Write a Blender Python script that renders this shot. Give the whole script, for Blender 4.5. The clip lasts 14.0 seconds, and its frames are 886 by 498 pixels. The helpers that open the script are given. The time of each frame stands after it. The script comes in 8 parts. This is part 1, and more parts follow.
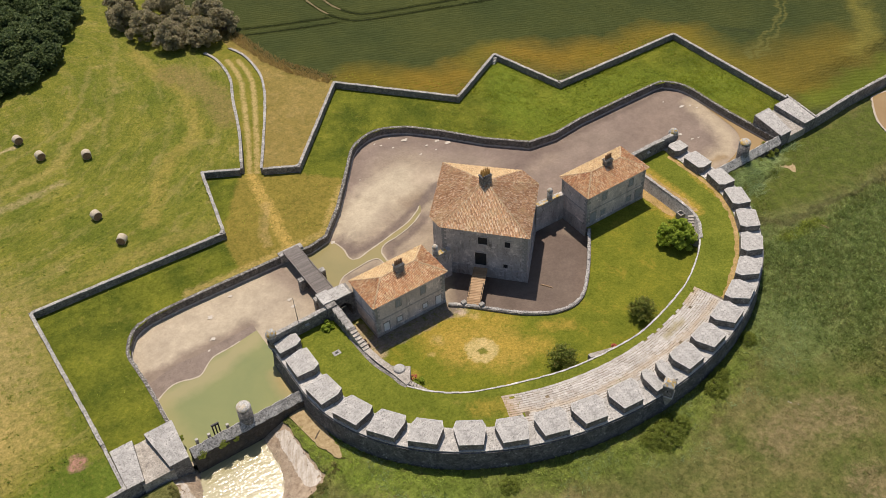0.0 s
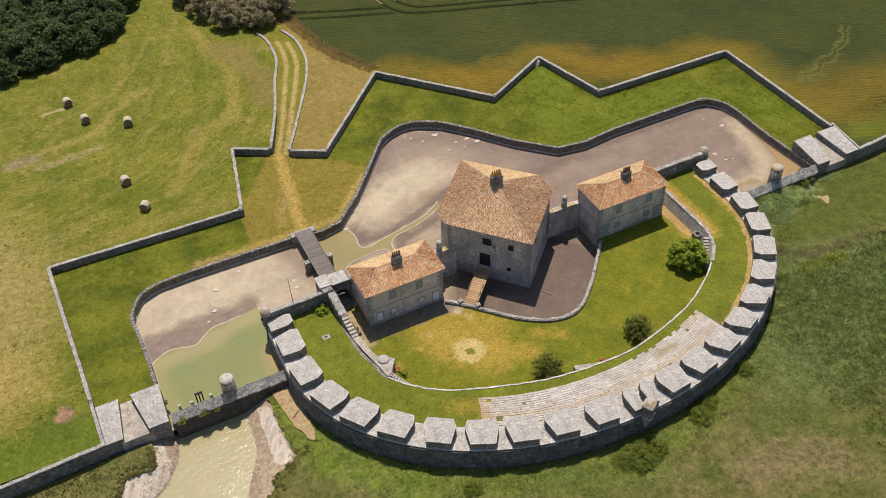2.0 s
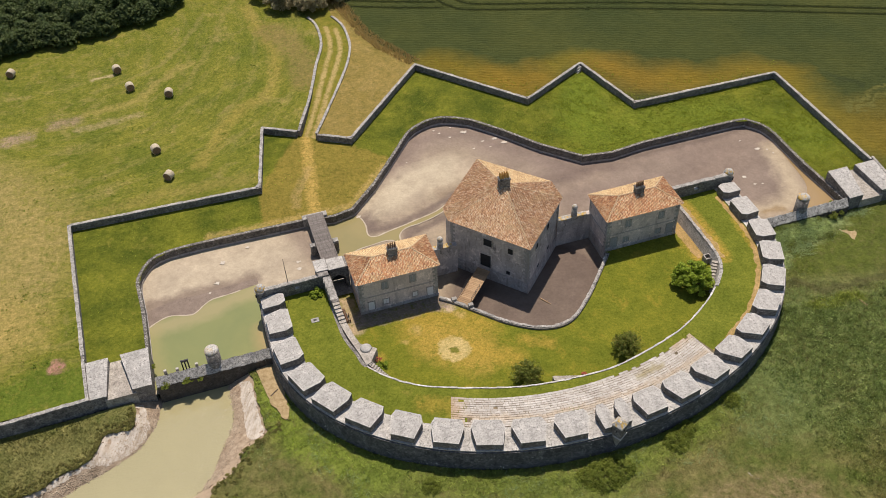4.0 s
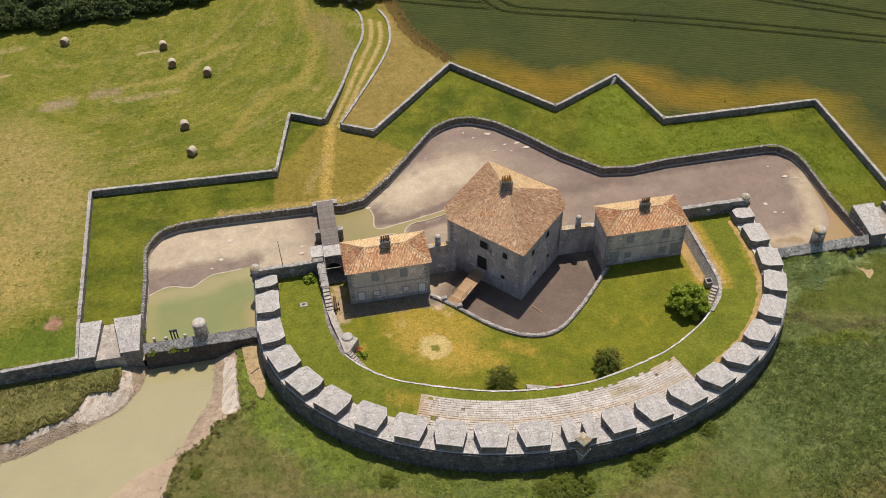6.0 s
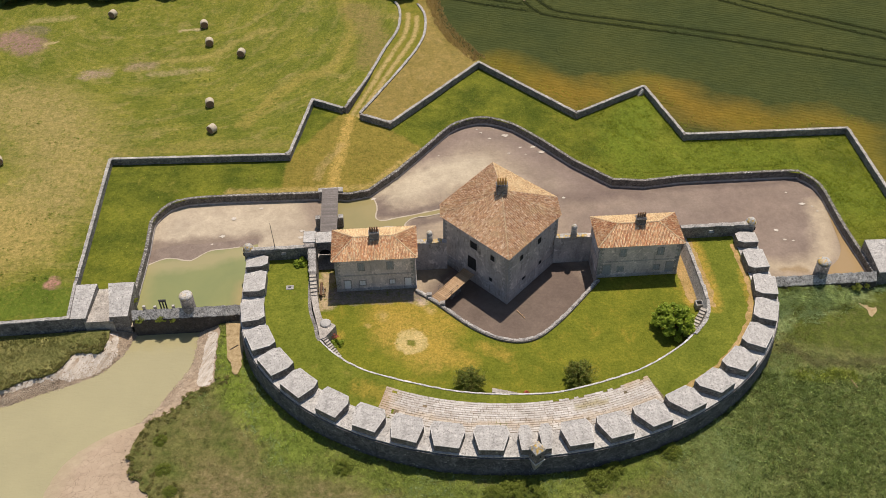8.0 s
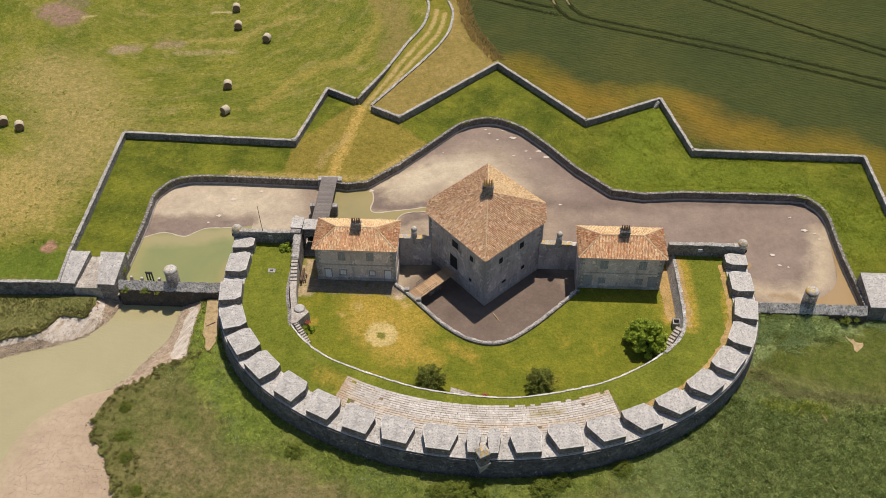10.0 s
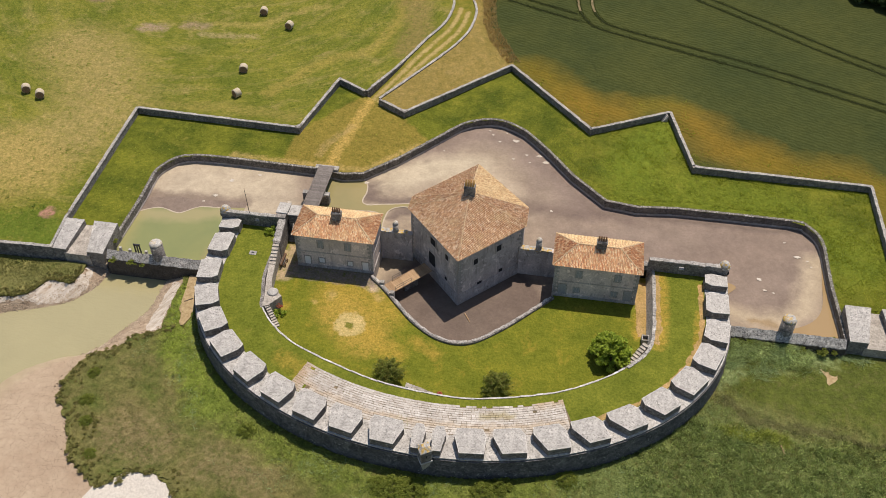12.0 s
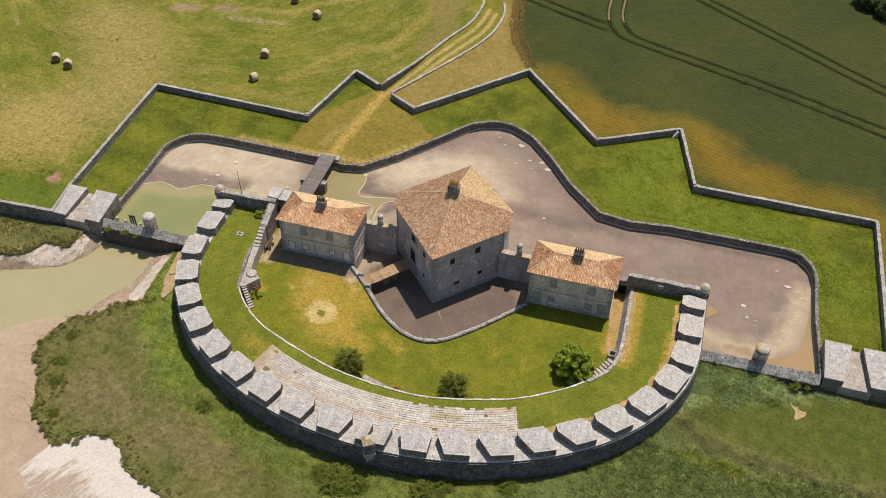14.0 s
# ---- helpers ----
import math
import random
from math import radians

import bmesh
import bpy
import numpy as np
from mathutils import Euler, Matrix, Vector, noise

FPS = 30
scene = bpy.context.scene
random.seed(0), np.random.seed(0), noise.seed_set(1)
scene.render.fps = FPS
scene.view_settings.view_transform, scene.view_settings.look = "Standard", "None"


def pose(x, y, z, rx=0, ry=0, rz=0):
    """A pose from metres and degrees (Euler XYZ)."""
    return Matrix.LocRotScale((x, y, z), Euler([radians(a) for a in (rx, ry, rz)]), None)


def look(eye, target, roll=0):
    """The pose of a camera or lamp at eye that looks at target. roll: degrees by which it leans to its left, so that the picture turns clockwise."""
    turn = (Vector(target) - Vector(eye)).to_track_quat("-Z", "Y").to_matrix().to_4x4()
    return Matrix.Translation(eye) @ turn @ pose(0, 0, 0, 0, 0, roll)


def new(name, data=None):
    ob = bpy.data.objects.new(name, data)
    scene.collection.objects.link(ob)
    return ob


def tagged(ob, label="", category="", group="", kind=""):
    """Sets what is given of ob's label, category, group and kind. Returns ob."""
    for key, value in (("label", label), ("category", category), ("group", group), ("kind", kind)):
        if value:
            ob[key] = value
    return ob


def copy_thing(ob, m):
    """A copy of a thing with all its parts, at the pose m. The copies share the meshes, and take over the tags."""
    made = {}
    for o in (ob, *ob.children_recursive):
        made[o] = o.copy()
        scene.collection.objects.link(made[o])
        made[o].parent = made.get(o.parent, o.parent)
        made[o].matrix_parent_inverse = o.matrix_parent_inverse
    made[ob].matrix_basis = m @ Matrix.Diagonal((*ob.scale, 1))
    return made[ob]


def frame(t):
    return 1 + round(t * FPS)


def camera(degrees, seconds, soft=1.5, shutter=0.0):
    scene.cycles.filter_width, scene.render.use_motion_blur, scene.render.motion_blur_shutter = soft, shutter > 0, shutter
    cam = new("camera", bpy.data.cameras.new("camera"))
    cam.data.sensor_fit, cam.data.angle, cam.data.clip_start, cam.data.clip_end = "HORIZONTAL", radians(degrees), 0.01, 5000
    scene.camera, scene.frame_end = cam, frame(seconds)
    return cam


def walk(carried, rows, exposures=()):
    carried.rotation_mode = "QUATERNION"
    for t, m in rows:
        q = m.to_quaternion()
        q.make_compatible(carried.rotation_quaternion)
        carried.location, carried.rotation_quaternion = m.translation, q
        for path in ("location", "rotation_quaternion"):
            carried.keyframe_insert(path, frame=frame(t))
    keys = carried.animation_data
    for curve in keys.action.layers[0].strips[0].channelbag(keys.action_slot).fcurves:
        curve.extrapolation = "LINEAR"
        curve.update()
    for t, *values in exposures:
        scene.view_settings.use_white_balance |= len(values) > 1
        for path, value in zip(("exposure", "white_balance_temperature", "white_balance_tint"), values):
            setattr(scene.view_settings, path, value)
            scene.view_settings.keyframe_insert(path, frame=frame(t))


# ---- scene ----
cam = camera(50.5, 14.0, 0.6)
PATH = [
    (0, (-69.775, -87.119, 110.749), (-69.008, -85.896, 109.365), -3.2),
    (0.5, (-66.92, -89.125, 110.71), (-66.193, -87.876, 109.327), -3.2),
    (1, (-63.951, -91.009, 110.617), (-63.266, -89.736, 109.235), -3.1),
    (1.5, (-60.846, -92.798, 110.504), (-60.204, -91.503, 109.122), -2.9),
    (2, (-57.592, -94.444, 110.38), (-56.995, -93.127, 108.998), -2.8),
    (2.5, (-54.252, -96.012, 110.281), (-53.699, -94.674, 108.9), -2.7),
    (3, (-50.837, -97.458, 110.181), (-50.33, -96.103, 108.8), -2.6),
    (5.5, (-33.602, -103.38, 109.244), (-33.319, -101.954, 107.87), -1.9),
    (6, (-30.057, -104.248, 109.139), (-29.818, -102.813, 107.767), -1.8),
    (6.5, (-26.449, -104.986, 109.06), (-26.255, -103.544, 107.688), -1.6),
    (7, (-22.746, -105.579, 108.989), (-22.596, -104.131, 107.617), -1.5),
    (7.5, (-18.996, -106.043, 108.929), (-18.889, -104.591, 107.559), -1.5),
    (8, (-15.233, -106.365, 108.924), (-15.169, -104.911, 107.552), -1.3),
    (10.5, (3.309, -106.774, 109.118), (3.179, -105.327, 107.744), -0.6),
    (11, (7.009, -106.582, 109.147), (6.842, -105.138, 107.773), -0.4),
    (11.5, (10.668, -106.228, 109.196), (10.464, -104.789, 107.821), -0.2),
    (12, (14.325, -105.767, 109.264), (14.086, -104.335, 107.889), 0.0),
    (12.5, (18.008, -105.17, 109.347), (17.73, -103.745, 107.971), 0.2),
    (13, (21.739, -104.492, 109.436), (21.425, -103.076, 108.06), 0.4),
    (13.5, (25.455, -103.696, 109.531), (25.103, -102.289, 108.153), 0.6),
    (14, (29.186, -102.86, 109.633), (28.795, -101.464, 108.255), 0.8),
]
walk(cam, [(t, look(eye, target, roll)) for t, eye, target, roll in PATH])
from mathutils.geometry import tessellate_polygon

# ---- world, sun, exposure ----
TO_SUN = Vector((1.0, 2.65, 7.0)).normalized()
world = bpy.data.worlds.new("sky")
scene.world = world
world.use_nodes = True
wn = world.node_tree
sky = wn.nodes.new("ShaderNodeTexSky")
sky.sky_type = "NISHITA"
sky.sun_disc = False
sky.sun_elevation = math.asin(TO_SUN.z)
sky.sun_rotation = math.atan2(TO_SUN.x, TO_SUN.y)
wn.links.new(sky.outputs[0], wn.nodes["Background"].inputs[0])
wn.nodes["Background"].inputs[1].default_value = 0.098
sun_data = bpy.data.lights.new("sun", "SUN")
sun_data.energy, sun_data.angle, sun_data.color = 4.85, radians(0.55), (1.0, 0.888, 0.79)
sun = new("sun", sun_data)
sun.rotation_euler = TO_SUN.to_track_quat("Z", "Y").to_euler()
sun.location = TO_SUN * 200

# ---- materials ----


class Nodes:
    """Short hand for a node material."""

    def __init__(self, name):
        self.mat = bpy.data.materials.new(name)
        self.mat.use_nodes = True
        self.tree = self.mat.node_tree
        self.bsdf = self.tree.nodes["Principled BSDF"]
        self.tex = self.add("ShaderNodeTexCoord").outputs["Object"]

    def add(self, kind, **inputs):
        node = self.tree.nodes.new(kind)
        for key, value in inputs.items():
            self.put(node, key.replace("_", " "), value)
        return node

    def put(self, node, key, value):
        sock = node.inputs[int(key[1:])] if key[0] == "i" and key[1:].isdigit() else node.inputs[key]
        if isinstance(value, bpy.types.NodeSocket):
            self.tree.links.new(value, sock)
        else:
            sock.default_value = value

    def noise(self, scale, detail=4.0, rough=0.55, vec=None, distort=0.0):
        return self.add("ShaderNodeTexNoise", Vector=vec or self.tex, Scale=scale, Detail=detail, Roughness=rough, Distortion=distort).outputs["Fac"]

    def scaled(self, sx, sy, sz=1.0, turn=0.0):
        node = self.add("ShaderNodeMapping", Vector=self.tex)
        node.inputs["Scale"].default_value = (sx, sy, sz)
        node.inputs["Rotation"].default_value = (0, 0, radians(turn))
        return node.outputs[0]

    def step(self, fac, lo, hi):
        node = self.add("ShaderNodeMapRange", Value=fac)
        node.inputs["From Min"].default_value, node.inputs["From Max"].default_value = lo, hi
        return node.outputs[0]

    def mix(self, fac, a, b, blend="MIX"):
        node = self.tree.nodes.new("ShaderNodeMix")
        node.data_type, node.blend_type = "RGBA", blend
        for key, value in ((0, fac), (6, a), (7, b)):
            if isinstance(value, bpy.types.NodeSocket):
                self.tree.links.new(value, node.inputs[key])
            elif key:
                node.inputs[key].default_value = (*value, 1)
            else:
                node.inputs[key].default_value = value
        return node.outputs[2]

    def math(self, op, a, b=0.0, clamp=False):
        node = self.tree.nodes.new("ShaderNodeMath")
        node.operation, node.use_clamp = op, clamp
        for i, value in ((0, a), (1, b)):
            if isinstance(value, bpy.types.NodeSocket):
                self.tree.links.new(value, node.inputs[i])
            else:
                node.inputs[i].default_value = value
        return node.outputs[0]

    def spot(self, x, y, r0, r1, wobble=0.0):
        """1 inside r0 of a place on the ground, 0 beyond r1."""
        node = self.add("ShaderNodeVectorMath")
        node.operation = "DISTANCE"
        flat = self.add("ShaderNodeVectorMath")
        flat.operation = "MULTIPLY"
        self.tree.links.new(self.tex, flat.inputs[0])
        flat.inputs[1].default_value = (1, 1, 0)
        self.tree.links.new(flat.outputs[0], node.inputs[0])
        node.inputs[1].default_value = (x, y, 0)
        d = node.outputs["Value"]
        if wobble:
            d = self.math("ADD", d, self.math("MULTIPLY", self.math("SUBTRACT", self.noise(0.35, 5), 0.5), wobble))
        return self.step(d, r1, r0)

    def warp(self, amp, scale):
        """The plan, bent by noise so that edges drawn on it come out ragged."""
        bend = self.add("ShaderNodeTexNoise", Vector=self.tex, Scale=scale, Detail=6.0, Roughness=0.62).outputs["Color"]
        out = self.vec("SUBTRACT", bend, (0.5, 0.5, 0.5))
        out = self.vec("MULTIPLY", out, (amp * 4, amp * 4, 0))
        return self.vec("ADD", self.vec("MULTIPLY", self.tex, (1, 1, 0)), out)

    def vec(self, op, a, b, out=0):
        node = self.tree.nodes.new("ShaderNodeVectorMath")
        node.operation = op
        for i, value in ((0, a), (1, b)):
            if isinstance(value, bpy.types.NodeSocket):
                self.tree.links.new(value, node.inputs[i])
            else:
                node.inputs[i].default_value = value
        return node.outputs[out]

    def trail(self, plan, line, r0, r1):
        """1 within r0 of a line of points on the plan (or of one point), 0 beyond r1."""
        best = None
        if len(line) == 1:
            best = self.vec("DISTANCE", plan, (*line[0], 0), 1)
        for p, q in zip(line, line[1:]):
            dx, dy = q[0] - p[0], q[1] - p[1]
            rel = self.vec("SUBTRACT", plan, (*p, 0))
            size = dx * dx + dy * dy
            t = self.math("MULTIPLY", self.vec("DOT_PRODUCT", rel, (dx / size, dy / size, 0), 1), 1.0, True)
            foot = self.tree.nodes.new("ShaderNodeVectorMath")
            foot.operation = "SCALE"
            foot.inputs[0].default_value = (dx, dy, 0)
            self.tree.links.new(t, foot.inputs["Scale"])
            d = self.vec("DISTANCE", rel, foot.outputs[0], 1)
            best = d if best is None else self.math("MINIMUM", best, d)
        return self.step(best, r1, r0)

    def field(self, plan, poly, soft):
        """1 inside a convex polygon that runs counterclockwise."""
        best = None
        for p, q in zip(poly, poly[1:] + poly[:1]):
            e = Vector((q[0] - p[0], q[1] - p[1])).normalized()
            d = self.vec("DOT_PRODUCT", self.vec("SUBTRACT", plan, (*p, 0)), (-e.y, e.x, 0), 1)
            best = d if best is None else self.math("MINIMUM", best, d)
        return self.step(best, 0.0, soft)

    def marks(self, col, plan, rows, even=False):
        """Patches and trails of another colour: points, r0, r1, colour, strength."""
        grain = self.add("ShaderNodeMapRange", Value=self.noise(1.1, 8, 0.78))
        for key, value in (("From Min", 0.36), ("From Max", 0.62), ("To Min", 0.15), ("To Max", 1.9)):
            grain.inputs[key].default_value = value
        for line, r0, r1, hue, share in rows:
            fac = self.math("MULTIPLY", self.trail(plan, line, r0, r1), grain.outputs[0] if r1 - r0 > 0.6 and not even else 1.0, True)
            col = self.mix(self.math("MULTIPLY", fac, share), col, hue)
        return col

    def mottle(self, col, scale, dark, light, detail=6.0, rough=0.75, lo=0.3, hi=0.7):
        """Lighter and darker grain of one size."""
        grain = self.noise(scale, detail, rough)
        return self.mix(1.0, col, self.mix(self.step(grain, lo, hi), dark, light), "MULTIPLY"), grain

    def axis(self, index):
        return self.add("ShaderNodeSeparateXYZ", Vector=self.tex).outputs[index]

    def random(self):
        return self.add("ShaderNodeObjectInfo").outputs["Random"]

    def island(self):
        return self.add("ShaderNodeNewGeometry").outputs["Random Per Island"]

    def done(self, colour, rough=0.9, bump=None, depth=0.05, strength=0.6, metal=0.0, spec=0.3):
        self.put(self.bsdf, "Base Color", colour if isinstance(colour, bpy.types.NodeSocket) else (*colour, 1))
        self.put(self.bsdf, "Roughness", rough)
        self.put(self.bsdf, "Metallic", metal)
        self.put(self.bsdf, "Specular IOR Level", spec)
        if bump is not None:
            node = self.add("ShaderNodeBump", Height=bump, Strength=strength, Distance=depth)
            self.tree.links.new(node.outputs[0], self.bsdf.inputs["Normal"])
        return self.mat


def stone_mat(name, pale, dark, lichen, amount=0.5, block=None, gold=0.0, joint_depth=1.0, blotch=0.0, specks=0.6, rugged=0.2, flecks=0.0):
    n = Nodes(name)
    big, fine = n.noise(0.5, 5), n.noise(3.5, 6, 0.65)
    col = n.mix(n.step(big, 0.35, 0.68), dark, pale)
    col = n.mix(n.step(fine, 0.62 - 0.12 * amount, 0.75), col, lichen)
    col = n.mix(n.step(n.noise(14, 3), 0.55, 0.8), col, tuple(c * 0.45 for c in dark))
    height = fine
    if block:
        wide, tall = block
        bent = n.vec("ADD", n.scaled(1 / wide, 1 / wide, 1 / tall), n.vec("MULTIPLY", n.vec("SUBTRACT", n.add("ShaderNodeTexNoise", Vector=n.tex, Scale=1.6, Detail=5.0, Roughness=0.65).outputs["Color"], (0.5, 0.5, 0.5)), (0.9, 0.9, 0.5)))
        joint = n.add("ShaderNodeTexVoronoi", Scale=1.0, Vector=bent, Randomness=0.7)
        joint.feature = "DISTANCE_TO_EDGE"
        edge = n.step(joint.outputs["Distance"], 0.0, 0.08)
        cell = n.add("ShaderNodeTexVoronoi", Scale=1.0, Vector=bent, Randomness=0.7).outputs["Color"]
        grey = n.add("ShaderNodeRGBToBW", Color=cell).outputs[0]
        col = n.mix(n.math("MULTIPLY", n.step(grey, 0.2, 0.8), 0.3), col, tuple(c * 0.62 for c in dark))
        # joints show only here and there
        open_joint = n.math("MULTIPLY", n.math("SUBTRACT", 1.0, edge), n.step(n.noise(1.2, 6, 0.7), 0.42, 0.62))
        col = n.mix(n.math("MULTIPLY", open_joint, joint_depth * 0.75), col, tuple(c * 0.35 for c in dark))
        height = n.math("ADD", n.math("MULTIPLY", edge, 0.3), n.math("MULTIPLY", fine, 0.6))
    if blotch:
        col = n.mix(n.math("MULTIPLY", n.step(n.noise(1.1, 7, 0.75, None, 0.9), 0.57, 0.66), blotch), col, (0.42, 0.41, 0.39))
    speck = n.step(n.noise(4.2, 4, 0.6, None, 0.6), 0.57, 0.63)
    col = n.mix(n.math("MULTIPLY", speck, specks), col, tuple(c * 0.34 for c in dark))
    col = n.mix(n.math("MULTIPLY", n.step(n.noise(2.1, 7, 0.75, None, 0.5), 0.55, 0.68), 0.5), col, tuple(c * 0.5 for c in dark))
    col = n.mix(n.math("MULTIPLY", n.math("FRACT", n.math("ADD", n.random(), n.island())), 0.5), col, tuple(c * 0.62 for c in pale))
    if gold:
        col = n.mix(n.math("MULTIPLY", n.step(n.noise(1.3, 5, 0.65), 0.5, 0.58), gold), col, (0.52, 0.33, 0.06))
    if flecks:
        col = n.mix(n.math("MULTIPLY", n.math("MULTIPLY", n.step(n.noise(3.3, 3, 0.6), 0.63, 0.68), n.step(n.noise(0.35, 4), 0.42, 0.6)), flecks), col, (0.55, 0.54, 0.52))
    for scale in (1.7, 4.5):
        col, grain = n.mottle(col, scale, (1 - rugged,) * 3, (1 + rugged,) * 3, 5.0, 0.7, 0.36, 0.64)
    return n.done(col, 0.92, height, 0.06, 0.8)


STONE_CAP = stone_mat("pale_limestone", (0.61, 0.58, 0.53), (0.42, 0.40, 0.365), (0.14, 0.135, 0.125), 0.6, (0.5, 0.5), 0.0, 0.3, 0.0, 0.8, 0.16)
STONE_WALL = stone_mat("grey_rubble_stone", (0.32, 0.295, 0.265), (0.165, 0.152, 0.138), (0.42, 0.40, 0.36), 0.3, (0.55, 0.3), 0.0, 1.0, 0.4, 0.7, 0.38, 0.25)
# weathered and lichened, and darkened further for the shade on the outer face
STONE_RAMPART = stone_mat("shaded_lichened_rampart", (0.175, 0.168, 0.165), (0.085, 0.082, 0.083), (0.31, 0.30, 0.285), 0.2, (0.8, 0.36), 0.0, 0.9, 0.6, 0.6, 0.32, 0.9)
STONE_MOAT = stone_mat("dark_moat_stone", (0.235, 0.215, 0.185), (0.125, 0.115, 0.10), (0.34, 0.32, 0.28), 0.3, (0.7, 0.34), 0.0, 0.9, 0.4, 0.7, 0.4, 0.3)
STONE_COPING = stone_mat("weathered_coping_stone", (0.52, 0.49, 0.44), (0.30, 0.285, 0.26), (0.11, 0.105, 0.10), 0.6, (0.5, 0.5), 0.0, 0.6, 0.0, 0.8, 0.3)
STONE_GOLD = stone_mat("lichened_dome_stone", (0.54, 0.52, 0.475), (0.34, 0.33, 0.305), (0.16, 0.15, 0.14), 0.5, None, 0.85)
STONE_QUOIN = stone_mat("dressed_quoin_stone", (0.46, 0.435, 0.395), (0.31, 0.295, 0.275), (0.2, 0.19, 0.18), 0.4)
STONE_RIM = stone_mat("pale_edge_stone", (0.64, 0.615, 0.565), (0.50, 0.48, 0.44), (0.22, 0.21, 0.19), 0.45, None, 0.0, 0.0, 0.0, 0.5)
STONE_PAVE = stone_mat("worn_paving_stone", (0.49, 0.445, 0.38), (0.32, 0.285, 0.24), (0.20, 0.175, 0.14), 0.6)


def flagstone_mat():
    """Worn terrace stones, stained brown at both ends and along the parapet."""
    n = Nodes("worn_terrace_flag")
    col = n.mix(n.step(n.noise(0.35, 6, 0.6), 0.35, 0.65), (0.45, 0.42, 0.375), (0.60, 0.57, 0.52))
    col = n.mix(n.math("MULTIPLY", n.math("FRACT", n.math("ADD", n.random(), n.island())), 0.6), col, (0.34, 0.295, 0.24))
    plan = n.warp(0.7, 0.6)
    rust = (0.43, 0.315, 0.18)
    col = n.marks(col, plan, [([(-20.6, -22.0), (-21.0, -24.5)], 0.6, 3.2, (0.38, 0.27, 0.17), 0.8), ([(17.4, -21.9), (14.5, -23.0)], 0.3, 1.7, rust, 0.8), ([(18.0, -26.0), (10.0, -28.4), (0.0, -29.2), (-9.0, -28.8), (-19.0, -25.6)], 0.1, 0.8, rust, 0.45), ([(7.0, -26.6), (10.5, -26.0)], 0.1, 1.0, (0.30, 0.25, 0.08), 0.6)], True)
    col, grain = n.mottle(col, 2.6, (0.76, 0.75, 0.73), (1.16, 1.16, 1.17), 6.0, 0.75)
    return n.done(col, 0.92, grain, 0.03, 0.6)


STONE_FLAG = flagstone_mat()


def plaster(name, base, stain, seed):
    n = Nodes(name)
    col = n.mix(n.step(n.noise(0.45, 6, 0.6, n.scaled(1, 1, 0.5)), 0.35, 0.7), stain, base)
    streak = n.step(n.noise(1.4 + seed, 5, 0.6, n.scaled(1, 1, 0.16)), 0.55, 0.75)
    col = n.mix(n.math("MULTIPLY", streak, 0.7), col, tuple(c * 0.42 for c in stain))
    col = n.mix(n.math("MULTIPLY", n.step(n.noise(0.7, 7, 0.72, None, 0.6), 0.54, 0.64), 0.8), col, tuple(min(1, c * 1.35) for c in base))
    col = n.mix(n.math("MULTIPLY", n.step(n.noise(0.9 + seed, 7, 0.7, n.scaled(1, 1, 0.6), 0.8), 0.58, 0.68), 0.7), col, tuple(c * 0.38 for c in stain))
    col, grain = n.mottle(col, 3.0, (0.78, 0.78, 0.78), (1.2, 1.2, 1.2), 6.0, 0.75)
    return n.done(col, 0.95, n.noise(9, 6, 0.7), 0.03, 0.7)


PLASTER = plaster("old_grey_render", (0.68, 0.59, 0.53), (0.48, 0.415, 0.372), 0.0)
PLASTER_TOWER = plaster("stained_tower_render", (0.57, 0.515, 0.465), (0.36, 0.325, 0.295), 0.3)
MOULD = plaster("dark_moulding_stone", (0.46, 0.425, 0.39), (0.32, 0.295, 0.275), 0.6)


def tile_mat(name, hues):
    n = Nodes(name)
    ramp = n.add("ShaderNodeValToRGB", Fac=n.island())
    ramp.color_ramp.interpolation = "LINEAR"
    el = ramp.color_ramp.elements
    el[0].color, el[1].color = (*hues[0], 1), (*hues[-1], 1)
    for i, hue in enumerate(hues[1:-1], 1):
        el.new(i / (len(hues) - 1)).color = (*hue, 1)
    col = n.mix(n.math("MULTIPLY", n.step(n.noise(0.6, 4), 0.45, 0.7), 0.35), ramp.outputs[0], (0.36, 0.23, 0.12))
    col = n.mix(n.math("MULTIPLY", n.step(n.noise(5, 5, 0.7), 0.5, 0.72), 0.65), col, (0.14, 0.085, 0.06))
    col = n.mix(n.math("MULTIPLY", n.step(n.noise(3.1, 5, 0.7), 0.55, 0.75), 0.5), col, (0.55, 0.42, 0.27))
    col = n.mix(n.math("MULTIPLY", n.step(n.noise(0.35, 7, 0.7, None, 0.6), 0.5, 0.64), 0.4), col, (0.66, 0.52, 0.30))
    return n.done(col, 0.9, n.noise(20, 3), 0.02, 0.5)


TILE_HOUSE = tile_mat("orange_canal_tile", [(0.36, 0.185, 0.11), (0.60, 0.30, 0.15), (0.74, 0.49, 0.27), (0.86, 0.70, 0.46), (0.54, 0.29, 0.155), (0.68, 0.36, 0.175)])
TILE_TOWER = tile_mat("brown_canal_tile", [(0.31, 0.18, 0.11), (0.58, 0.345, 0.19), (0.69, 0.475, 0.285), (0.86, 0.71, 0.51), (0.45, 0.26, 0.15), (0.67, 0.42, 0.24)])
# paler, yellower tiles: the sun on the north slopes is in this colour
TILE_SUNLIT = tile_mat("sunlit_canal_tile", [(0.40, 0.24, 0.13), (0.64, 0.44, 0.24), (0.76, 0.58, 0.32), (0.78, 0.64, 0.38), (0.52, 0.33, 0.17), (0.70, 0.49, 0.26)])
RIDGE = tile_mat("pale_ridge_tile", [(0.42, 0.30, 0.17), (0.5, 0.38, 0.23), (0.46, 0.31, 0.17)])


